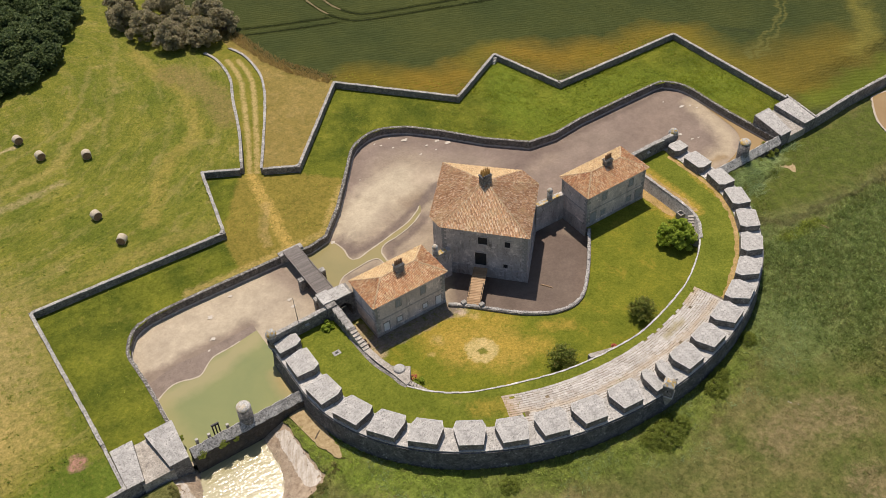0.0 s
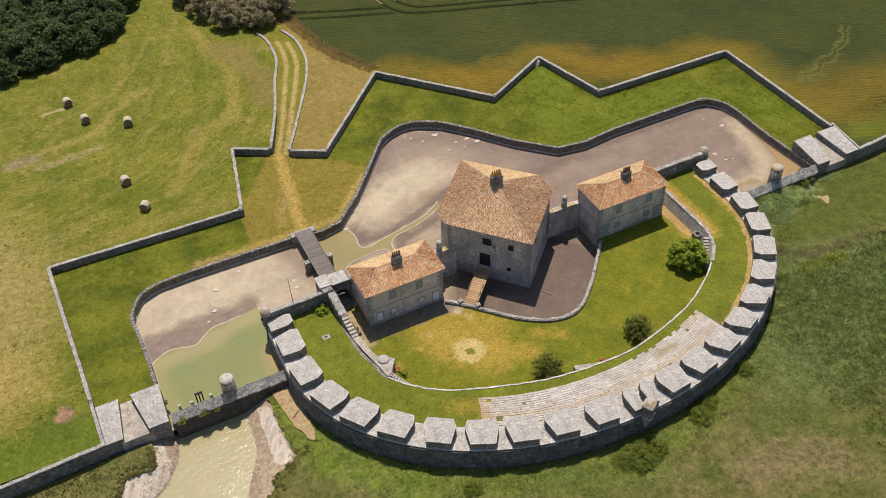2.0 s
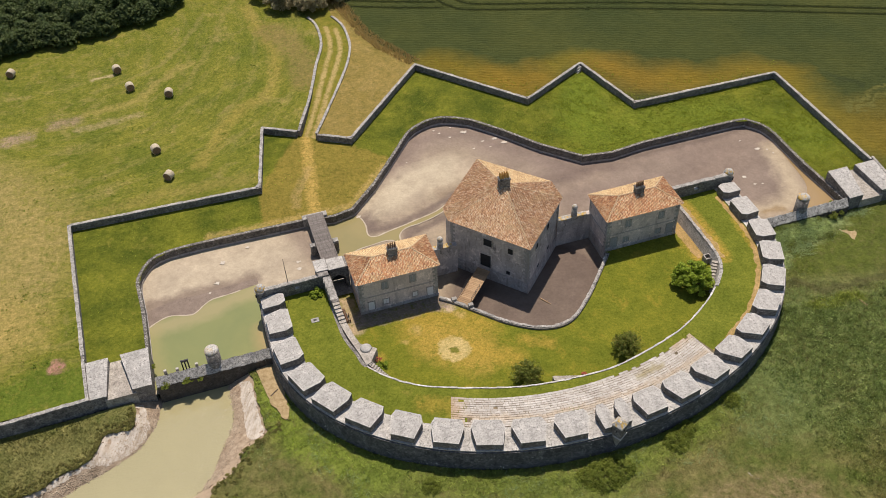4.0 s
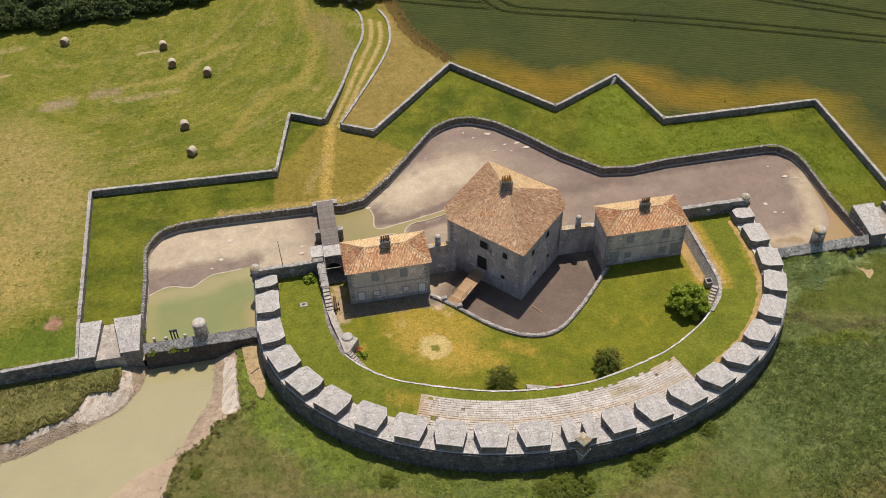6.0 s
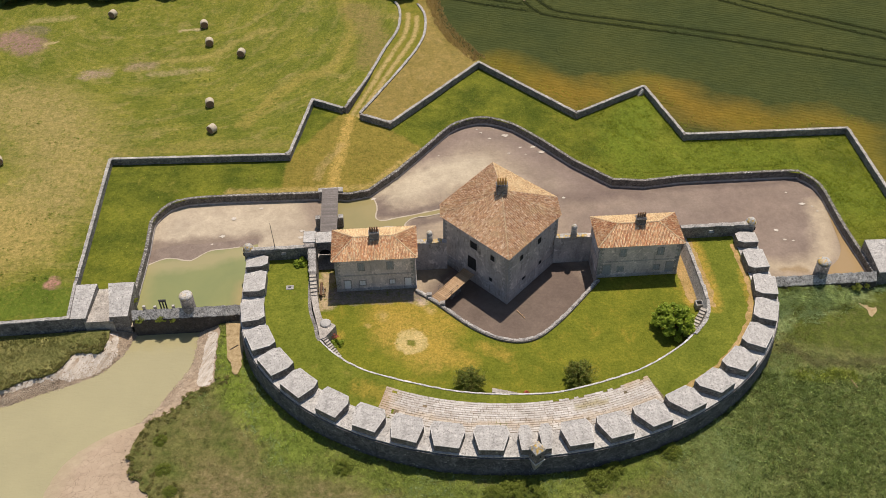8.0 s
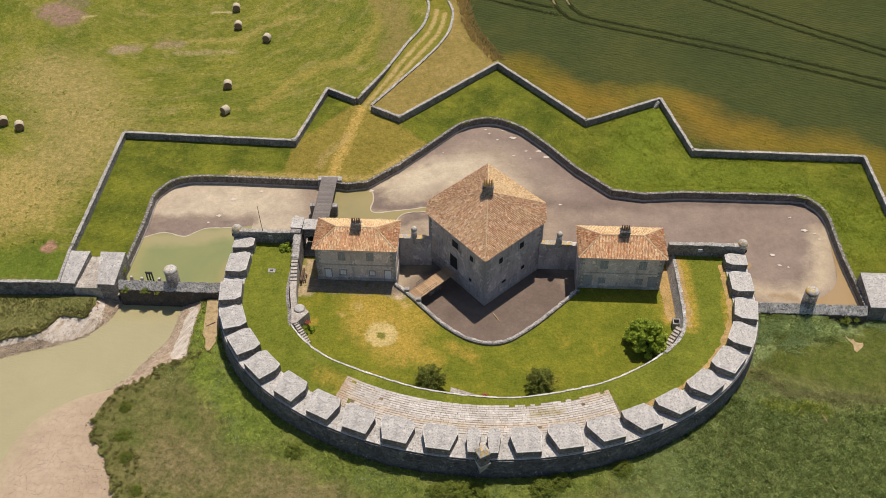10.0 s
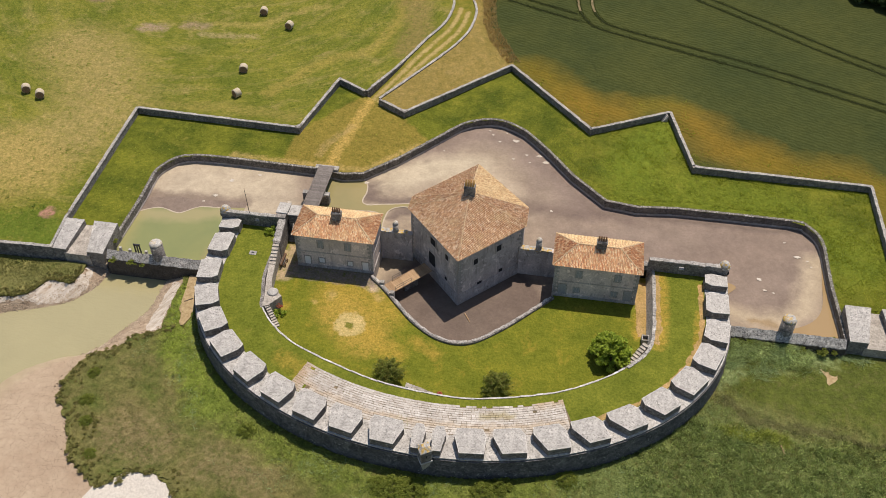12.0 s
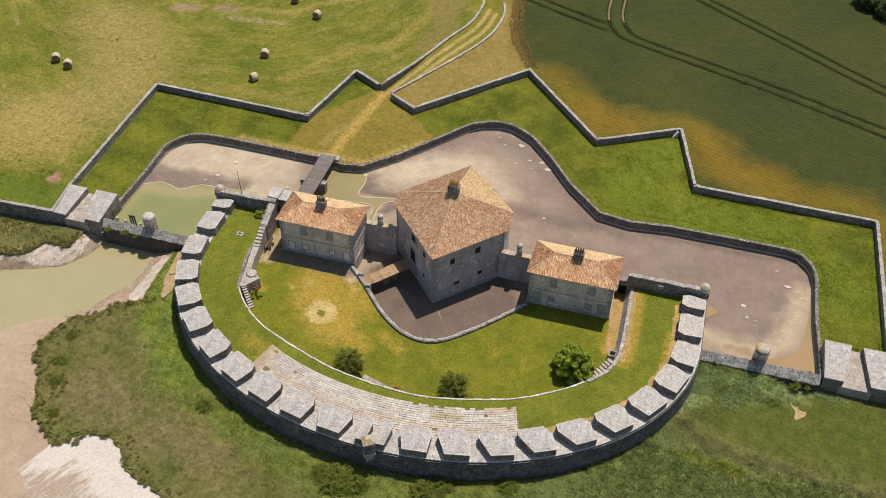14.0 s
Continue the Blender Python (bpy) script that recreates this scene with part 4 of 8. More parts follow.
for k, line in enumerate(TRAMLINES):
    mid = resample(smooth_line(line, 6), 1.5)
    cut_at = next((i for i, p in enumerate(mid) if p[1] < 91.0), 0) if k < 2 else 0
    for piece, mat, text in ((mid[:cut_at + 1], TRAM_DRY, "bare earth wheel mark at the end of the crop"), (mid[cut_at:], TRAM, "dark wheel mark through the crop")):
        if len(piece) < 2:
            continue
        bm = bmesh.new()
        rows = [(bm.verts.new((*p, FIELD_Z + 0.05)), bm.verts.new((*q, FIELD_Z + 0.05))) for p, q in zip(offset_line(piece, 0.27), offset_line(piece, -0.27))]
        for a, b in zip(rows, rows[1:]):
            bm.faces.new((a[0], a[1], b[1], b[0]))
        structure("tramline", bm, mat, text, "track")

# marsh, river and its banks
WEST_GRASS = smooth_line([(-160, -20.0), (-110, -16.5), (-90, -15.5), (-78.8, -14.4), (-75.0, -12.7), (-71.1, -11.6), (-69.2, -8.6), (-68.1, -7.6), (-64.8, -8.0), (-64.0, -4.5)], 3)
WEST_GRASS = [(-160, -20)] + ragged(WEST_GRASS, 0.5, 0.7, 1.0) + [(-64.0, -4.0)]
EAST_GRASS = smooth_line([(-46.4, -3.2), (-46.6, -9.0), (-46.2, -15.4), (-49.2, -16.9), (-52.0, -20.2), (-55.0, -22.6), (-56.2, -25.6), (-56.2, -29.0), (-54.6, -32.2), (-52.0, -35.6),
                          (-50.2, -39.4), (-45.0, -43.4), (-43.2, -44.0), (-42.1, -41.8), (-38.2, -40.7), (-34.4, -42.3), (-31.4, -45.2), (-25.0, -47.5), (-12.0, -58.0), (0, -80)], 3)
EAST_GRASS = ragged(EAST_GRASS, 0.6, 0.7, 2.0)
RIVER_Z, BANK_Z = -3.9, -2.32
WATER_E = smooth_line([(-50.0, -2.6), (-50.4, -5.2), (-50.3, -8.6), (-51.0, -11.4), (-52.6, -14.4), (-54.2, -17.4), (-56.4, -20.4), (-59.8, -21.9), (-63.0, -23.6), (-66.0, -26.4), (-67.4, -28.9), (-68.4, -33.5), (-71.0, -42.0), (-76, -60)], 3)
WATER_E = ragged(WATER_E, 0.3, 0.6, 3.0)
WATER_W = smooth_line([(-150, -24.0), (-110, -20.0), (-90, -18.2), (-78.2, -16.3), (-74.6, -15.0), (-70.0, -13.2), (-66.2, -11.8), (-63.6, -9.9), (-61.8, -7.6), (-60.6, -4.8), (-60.3, -2.6)], 3)
WATER_W = ragged(WATER_W, 0.3, 0.6, 4.0)


def line_distance(line, x, y):
    p = np.array(line)
    d = p[1:] - p[:-1]
    rel = np.array((x, y)) - p[:-1]
    t = np.clip((rel * d).sum(1) / (d * d).sum(1), 0, 1)
    return float(np.hypot(*(rel - d * t[:, None]).T).min())


def bank_level(water, grass, lift=0.0):
    """The bank shelves from the grass edge down to the water."""
    def level(x, y):
        dw, dg = line_distance(water, x, y), line_distance(grass, x, y)
        share = dw / max(0.01, dw + dg)
        lumps = 0.10 * noise.noise(Vector((x * 0.35, y * 0.35, 3.1))) + 0.05 * noise.noise(Vector((x * 1.3, y * 1.3, 7.7)))
        return RIVER_Z - 0.03 + (BANK_Z - RIVER_Z) * share + lumps * min(1.0, dw / 1.5) + lift
    return level


east_bank, west_bank = bank_level(WATER_E, EAST_GRASS), bank_level(WATER_W, WEST_GRASS)
structure("marsh", sheet(EAST_GRASS + ragged([(0, -80.5), (3, -92), (-2, -104), (4, -118), (-6, -131), (-1, -146), (-10, -162)], 1.2, 1.5, 6.0) + [(-10, -400), (420, -400), (420, -1.7), (81, -1.7), (60, -2.6), (41, -3.0), (40, -9), (34, -19), (20, -28), (0, -31), (-20, -28), (-34, -19), (-40, -9), (-41, -3.0)], -2.15, 4.0, 0.25, 0.7, 0.12), MARSH, "rough salt marsh grass below the battery", "marsh")
structure("marsh", sheet([(-160, -3.4)] + WEST_GRASS + [(-64.0, -3.4)], -2.1, 2.5, 0.15, 0.7, 0.15), MARSH, "tongue of salt marsh below the river wall", "marsh")
structure("river", sheet([(-62, -2.6), (-48, -2.6), (-48, -16), (-52, -30), (-60, -60), (-68, -160), (-400, -160), (-400, -6), (-90, -8)], RIVER_Z), RIVER, "silty yellow-green tidal river", "water")
structure("mudflat", sheet(WATER_E + [(-76, -160), (-8, -160), (3, -146), (-4, -133), (9, -121), (2, -109), (13, -98), (6, -86), (14, -77), (10, -70)] + EAST_GRASS[::-1], -2.42, 2.0, 0.0, 0.0, 0.2, east_bank), MUDFLAT, "cracked bare mudflat beside the river", "mud")
structure("river_bank", sheet(WATER_W + [(-62.0, -2.6), (-64.5, -3.4)] + WEST_GRASS[::-1], -2.38, 1.2, 0.0, 0.0, 0.3, west_bank), SHINGLE, "shelving brown shingle bank", "bank")
structure("salt_crust", sheet(ragged(smooth_line([(-63.0, -3.6), (-62.4, -7.2), (-63.6, -9.6), (-65.8, -11.3), (-69.3, -12.2), (-73.4, -12.9), (-79.5, -15.4), (-79.8, -14.4), (-75.0, -12.6), (-71.0, -11.3), (-69.0, -8.6), (-68.0, -7.6), (-65.0, -7.9), (-64.3, -3.8)], 3), 0.35, 0.35, 5.0), -2.27, 0.8, 0.0, 0.0, 0.6, bank_level(WATER_W, WEST_GRASS, 0.05)),
          BANK_CRUST, "white crust of dried silt on the bank", "crust")
structure("salt_crust", sheet(ragged(smooth_line([(-48.4, -4.0), (-48.7, -6.6), (-49.0, -11.6), (-48.8, -15.2), (-47.6, -15.6), (-46.6, -14.6), (-46.7, -9.0), (-46.9, -4.6)], 3), 0.3, 0.35, 5.0), -2.29, 0.8, 0.0, 0.0, 0.6, bank_level(WATER_E, EAST_GRASS, 0.05)), BANK_CRUST,
          "white crust of dried silt below the dam", "crust")
structure("salt_crust", sheet(ragged(smooth_line([(-44.6, -44.4), (-43.2, -41.8), (-41.0, -40.5), (-38.2, -40.2), (-34.2, -41.9), (-31.8, -44.8), (-25.5, -47.2), (-27.0, -52.5), (-33.0, -56.0), (-41.0, -53.5), (-46.8, -48.4)], 3), 0.35, 0.5, 5.0), -2.36, 0.9, 0.0, 0.0, 0.7, bank_level(WATER_E, EAST_GRASS, 0.06)), CHALK,
          "white salt crust streaked over the mudflat", "crust")
structure("river_bank", sheet(ragged(smooth_line([(-48.2, -3.2), (-50.0, -3.0), (-50.1, -8.6), (-50.8, -11.4), (-52.4, -14.4), (-54.6, -18.4), (-53.0, -18.4), (-49.6, -16.0), (-48.6, -15.4), (-49.0, -10.0)], 3), 0.3, 0.35, 5.0), -2.36, 0.9, 0.0, 0.0, 0.4, bank_level(WATER_E, EAST_GRASS, 0.03)), SHINGLE, "brown shingle strip beside the river", "bank")
structure("bare_soil", sheet(ragged(smooth_line([(-45.7, -3.4), (-42.4, -3.4), (-42.3, -9.0), (-42.6, -14.2), (-43.8, -12.6), (-44.9, -9.0)], 3), 0.4, 0.3, 5.0), -1.88, 0.6, 0.10, 0.3, 0.5), SOIL, "bare yellow soil at the foot of the wall", "soil")
structure("bare_soil", sheet(ragged(smooth_line([(55.5, -5.9), (56.7, -5.9), (57.5, -6.7), (58.5, -7.2), (58.0, -8.4), (56.8, -9.6), (56.4, -8.9), (56.7, -8.0), (56.0, -7.2)], 2), 0.18, 0.5, 5.0), -2.04, 0.0, 0.03, 0.3), SOIL, "bare hollow in the marsh", "soil")
POND = smooth_line([(91, -3.3), (87.7, -2.9), (86.0, -4.1), (82.9, -7.2), (81.1, -9.8), (80.4, -12.5), (83, -17), (92, -19), (101, -14), (102, -7), (96, -3.6)], 3)
structure("pond_rim", sheet(ragged([((x - 90) * 1.05 + 90, (y + 10) * 1.05 - 10) for x, y in POND], 0.2, 0.5, 6.0), -1.93, 0.0, 0.0, 0.3), PALEMUD, "pale dry rim of the pond", "mud")
structure("marsh_pond", sheet(POND, -1.9), PUDDLE, "shallow brown pond in the marsh", "water")

# water and wet mud in the moat
SHORE = smooth_line([(-60.6, 10.8), (-58.6, 12.0), (-56.6, 12.4), (-53.4, 11.5), (-51.6, 12.8), (-50.0, 13.8), (-46.7, 14.1), (-42.0, 14.8)], 3)
structure("wet_mud", sheet(SHORE + [(-42.0, 16.2), (-47.0, 16.0), (-50.0, 15.8), (-52.0, 15.6), (-55.0, 15.9), (-58.0, 15.3), (-60.6, 14.6)], MUD_Z + 0.07, 1.5, 0.03), WETMUD, "dark wet mud along the pool", "mud")
structure("moat_pool", sheet(SHORE + [(-42.0, -2.2), (-60.8, -2.2)], MUD_Z + 0.075), POOL, "still green water at the end of the moat", "water")
STREAM_BANK = smooth_line([(-22.2, 25.7), (-21.6, 24.6), (-21.3, 22.6), (-21.6, 20.6), (-21.2, 19.6), (-20.0, 19.3), (-17.9, 19.8), (-14.9, 20.4), (-12.0, 21.1), (-8.4, 22.0), (-5.6, 23.5), (-4.2, 24.6)], 4)
STREAM_SOUTH = smooth_line([(-4.2, 24.3), (-5.4, 22.6), (-8.3, 21.0), (-11.6, 20.0), (-14.2, 19.7), (-15.6, 19.1), (-16.4, 17.9), (-16.6, 16.0), (-16.4, 13.0), (-15.4, 10.0)], 4)
STREAM_HOUSE = smooth_line([(-17.0, 10.0), (-17.4, 15.0), (-17.6, 17.0), (-18.9, 17.6), (-21.6, 17.4), (-24.4, 17.0), (-26.2, 15.6), (-28.2, 12.0)], 4)
structure("moat_stream", sheet(STREAM_BANK + STREAM_SOUTH + STREAM_HOUSE + [(-29.6, 12.0), (-29.6, 25.8)], MUD_Z + 0.075), STREAM, "shallow brown water channel under the bridge", "water")


def tide_rim(line, wide, label="pale dried rim along the water's edge"):
    """A thin pale line of dried silt on the mud."""
    a, b = ragged(offset_line(line, -wide / 2), 0.05, 0.4, 3.0), ragged(offset_line(line, wide / 2), 0.09, 0.4, 9.0)
    structure("tide_rim", sheet(a + b[::-1], MUD_Z + 0.09), PALEMUD, label, "mud")


for line in (STREAM_BANK, STREAM_SOUTH[4:-4], STREAM_HOUSE[4:-4], SHORE[:-2]):
    tide_rim(line, 0.22)
structure("moat_puddle", sheet(smooth_line([(59.6, 19.0), (58.9, 17.5), (58.6, 15.0), (58.2, 10.6), (57.7, 6.6), (56.4, 3.8), (54.4, 2.0), (52.2, 0.9), (50.2, 0.2), (47.0, -0.4), (45.0, -1.2), (45.0, -2.2), (59.8, -2.2)], 3), MUD_Z + 0.075), PUDDLE,
          "shallow orange-brown water at the foot of the dam", "water")
structure("moat_puddle", sheet(smooth_line([(41.8, 9.6), (43.0, 9.8), (44.2, 9.0), (43.6, 8.0), (42.6, 7.0), (41.8, 6.6)], 3), MUD_Z + 0.075), PUDDLE, "small brown puddle below the battery", "water")

# ---- outer walls ----


def long_wall(name, line, thick, z0, z1, label, step=1.4, seed=1, stones=True, batter=0.0):
    fine = []
    for a, b in zip(line, line[1:]):
        n = max(1, int((Vector(b) - Vector(a)).length / 6))
        fine += [tuple(Vector(a).lerp(Vector(b), k / n)) for k in range(n)]
    fine.append(line[-1])
    wall = thing(name, (0, 0, 0), label, "wall", "", "structure")
    part("wall_body", wall_along(fine, thick, z0, z1, None, batter), STONE_WALL, wall)
    if stones:
        coping(wall, line, thick, z1, 0.12, step, 0.05, 0.035, "coping_stone", None, seed, 0.006)
    return wall


long_wall("outer_wall", GLACIS_W[::-1][:-1], 0.52, COVER_Z - 0.4, WALL_Z, "grey zigzag stone wall retaining the meadow", 1.2, 3)
long_wall("outer_wall", GLACIS_E[:-1][::-1], 0.52, COVER_Z - 0.4, WALL_Z, "grey zigzag stone wall retaining the crop field", 1.2, 4)
long_wall("lane_wall", LANE_W[::-1], 0.5, COVER_Z - 0.3, WALL_Z, "low pale stone wall along the lane", 2.0, 5)
long_wall("lane_wall", LANE_E, 0.45, COVER_Z - 0.3, WALL_Z - 0.05, "low pale stone wall along the lane", 2.0, 6)
long_wall("river_wall", [(-320, -4.0), (-83, -3.5), (-69.7, -3.0)], 0.65, -4.5, 0.5, "weathered stone wall above the river", 1.6, 7, False)
long_wall("river_wall", [(69.5, -2.7), (81, -2.0), (93, -1.95), (320, -2.0)], 0.55, -3.0, 0.5, "weathered stone wall above the marsh", 1.6, 8, False)
for line, seed in (([(-69.9, -3.02), (-83, -3.5), (-120, -3.58)], 11), ([(69.6, -2.7), (81, -2.0), (93, -1.95), (112, -1.95)], 12)):
    w = thing("wall_cap", (0, 0, 0), "pale weathered cap stones on the river wall", "coping", "", "structure")
    coping(w, line, 0.55 if line[0][0] > 0 else -0.65, 0.5, 0.12, 1.0, 0.05, 0.06, "coping_stone", None, seed, 0.007)

moat_line = smooth_line(MOAT, 2)
moat_wall = thing("moat_wall", (0, 0, 0), "grey stone revetment round the moat with a wet foot with shade put into its dark colour", "wall", "", "structure")
part("wall_body", wall_along(moat_line, 0.55, -2.6, COVER_Z + 0.12, None, 0.12), STONE_MOAT, moat_wall)
part("wet_footing", wall_along(offset_line(moat_line, -0.14), 0.3, -2.6, -1.62), MOULD, moat_wall, "dark wet footing course")
rng = random.Random(21)
edge_verts, edge_faces = [], []
for p in resample(offset_line(moat_line, 0.25), 0.22):
    if rng.random() < 0.85:
        x, y, s = p[0] + rng.uniform(-0.2, 0.25), p[1] + rng.uniform(-0.2, 0.25), rng.uniform(0.1, 0.24)
        base = len(edge_verts)
        a0 = rng.uniform(0, 3)
        for k in range(4):
            a = a0 + k * math.pi / 2
            edge_verts += [(x + s * math.cos(a), y + s * math.sin(a), COVER_Z), (x + 0.7 * s * math.cos(a), y + 0.7 * s * math.sin(a), COVER_Z + 0.1 + s * 0.2)]
        for k in range(4):
            j = (k + 1) % 4
            edge_faces.append((base + 2 * k, base + 2 * j, base + 2 * j + 1, base + 2 * k + 1))
        edge_faces.append((base + 1, base + 3, base + 5, base + 7))
tagged(new("moat_edge_stones", from_lists("moat_edge_stones", edge_verts, edge_faces, STONE_COPING)), "loose pale stones along the moat's edge", "stones", "", "stuff")

# ---- the battery ----
EA, EB, EY = 42.2, 31.3, -3.0


def oval(k, inset=0.0):
    """A point on the battery's plan, k from -1 to 1 along the whole front; and its outward direction."""
    a, b, straight = EA - inset, EB - inset, 9.6
    arc = 1.2111 * (EA + EB)
    total = arc + 2 * straight
    s = k * total / 2
    if abs(s) > arc / 2:
        side = 1 if s > 0 else -1
        return Vector((X0 + side * a, EY + abs(s) - arc / 2)), Vector((side, 0))
    # arc length is spread evenly by small steps
    return OVAL_TABLE(s, a, b)


def oval_table():
    import_steps = 600
    th = [math.pi * (i / import_steps - 0.5) for i in range(import_steps + 1)]
    acc = [0.0]
    for i in range(import_steps):
        p = (EA * math.sin(th[i]), EB * math.cos(th[i]))
        q = (EA * math.sin(th[i + 1]), EB * math.cos(th[i + 1]))
        acc.append(acc[-1] + math.dist(p, q))
    full = acc[-1]

    def at(s, a, b):
        target = (s / (1.2111 * (EA + EB)) + 0.5) * full
        i = int(np.searchsorted(acc, target))
        i = min(max(i, 1), import_steps)
        f = (target - acc[i - 1]) / (acc[i] - acc[i - 1])
        t = th[i - 1] + f * (th[i] - th[i - 1])
        out = Vector((math.sin(t) / EA, -math.cos(t) / EB)).normalized()
        p = Vector((X0 + EA * math.sin(t), EY - EB * math.cos(t)))
        return p - out * (EA - a), out

    return at


OVAL_TABLE = oval_table()
FRONT = [oval(k / 90) for k in range(-90, 91)]


def ring(inset):
    return [tuple(p - out * inset) for p, out in FRONT]


INNER = smooth_line([(-31.7, 6.6), (-31.6, -3.9), (-30.5, -8.8), (-29.8, -11.6), (-26.8, -15.2), (-23.5, -17.65), (-19.7, -19.4), (-15.6, -20.95), (-11.6, -22.25), (-7.5, -23.2), (-2.0, -23.8), (3.7, -23.95),
                     (9.0, -23.0), (13.0, -21.9), (17.1, -20.5), (21.9, -17.85), (26.3, -14.4), (29.4, -10.4), (30.1, -5.1), (29.9, 6.6)], 4)
TOP_Z = 2.0
structure("terrace", sheet(ring(3.55) + INNER[::-1], TOP_Z, 2.5, 0.05), TERRACE_GRASS, "grass terrace behind the battery's parapet", "terrace")
inner_wall = thing("terrace_wall", (0, 0, 0), "low curved retaining wall with a white stone edge", "wall", "", "structure")
bm = bmesh.new()
rows = []
for p, f, q in zip(INNER[64:], offset_line(INNER[64:], 0.8), offset_line(INNER[64:], -0.5)):
    rows.append([bm.verts.new((*f, -0.3)), bm.verts.new((*p, TOP_Z + 0.02)), bm.verts.new((*q, TOP_Z + 0.02)), bm.verts.new((*q, -0.3))])
for a, b in zip(rows, rows[1:]):
    for k in range(3):
        bm.faces.new((a[k], b[k], b[k + 1], a[k + 1]))
bm.faces.new(rows[0])
bm.faces.new(rows[-1][::-1])
bmesh.ops.recalc_face_normals(bm, faces=bm.faces)
part("wall_body", bm, STONE_QUOIN, inner_wall, "battered pale stone face")
for piece, thick in ((INNER[:13], -0.5), (INNER[12:65], -0.24)):
    part("wall_body", wall_along(piece, thick, -0.3, TOP_Z + 0.02), STONE_WALL, inner_wall)
coping(inner_wall, INNER[12:65], -0.22, TOP_Z + 0.02, 0.06, 1.1, 0.02, 0.05, "edge_stone", STONE_RIM, 31, 0.004)
coping(inner_wall, INNER[64:], -0.5, TOP_Z + 0.03, 0.12, 1.0, 0.03, 0.06, "edge_stone", STONE_COPING, 32, 0.007)

battery = thing("battery_wall", (0, 0, 0), "great curved rampart of weathered stone, its shade put into the colour", "rampart", "", "structure")
bm = bmesh.new()
profile = [(-0.5, -3.0), (-0.06, 1.25), (-0.2, 1.28), (-0.2, 1.48), (-0.02, 1.5), (0.0, 1.76), (3.6, 2.12), (3.6, 1.6)]
rings = [[bm.verts.new((*(p - out * d), z)) for d, z in profile] for p, out in FRONT]
for a, b in zip(rings, rings[1:]):
    for k in range(len(profile) - 1):
        bm.faces.new((a[k], b[k], b[k + 1], a[k + 1]))
bm.faces.new(rings[0])
bm.faces.new(rings[-1][::-1])
bmesh.ops.recalc_face_normals(bm, faces=bm.faces)
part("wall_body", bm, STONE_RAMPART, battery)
# pale sloping sills between the merlons
sill = bmesh.new()
rows = [(sill.verts.new((*(p + out * 0.03), 1.6)), sill.verts.new((*(p + out * 0.03), 1.772)), sill.verts.new((*(p - out * 3.62), 2.14)), sill.verts.new((*(p - out * 3.62), 1.9))) for p, out in FRONT]
for a, b in zip(rows, rows[1:]):
    for k in range(3):
        sill.faces.new((a[k], b[k], b[k + 1], a[k + 1]))
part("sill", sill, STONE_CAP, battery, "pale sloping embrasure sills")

MERLONS = [(-40.3, 5.0, 2.5, 2.2, -0.3), (-40.1, 0.4, 4.5, 3.9, -0.2), (-39.9, -5.8, 4.4, 4.0, -0.35), (-38.7, -11.5, 4.4, 4.2, -0.6), (-36.4, -16.5, 4.4, 4.2, -0.7), (-32.8, -20.9, 4.4, 4.1, -0.4), (-27.9, -24.7, 4.4, 3.4, 0.15),
           (-22.7, -27.5, 4.5, 3.5, 0.15), (-17.4, -29.5, 4.5, 3.6, 0.3), (-11.9, -31.0, 4.7, 3.4, 0.3), (-6.0, -32.0, 4.8, 3.3, 0.0), (-1.4, -32.3, 1.9, 1.4, 0.0), (1.4, -32.3, 1.9, 1.2, -0.15),
           (5.8, -32.0, 4.2, 3.4, 0.3), (11.2, -31.3, 4.3, 3.4, 0.75), (16.8, -29.8, 4.4, 3.2, 1.05), (21.9, -27.6, 4.3, 3.1, 1.3), (26.9, -24.8, 4.5, 3.0, 1.25), (31.6, -21.3, 4.5, 3.1, 0.8),
           (35.5, -16.7, 4.5, 3.9, 0.65), (38.1, -11.5, 4.3, 4.0, 0.5), (39.3, -6.2, 4.2, 3.8, 0.3), (39.4, -0.4, 4.3, 4.0, 0.4), (39.3, 4.6, 2.6, 2.3, 0.4)]


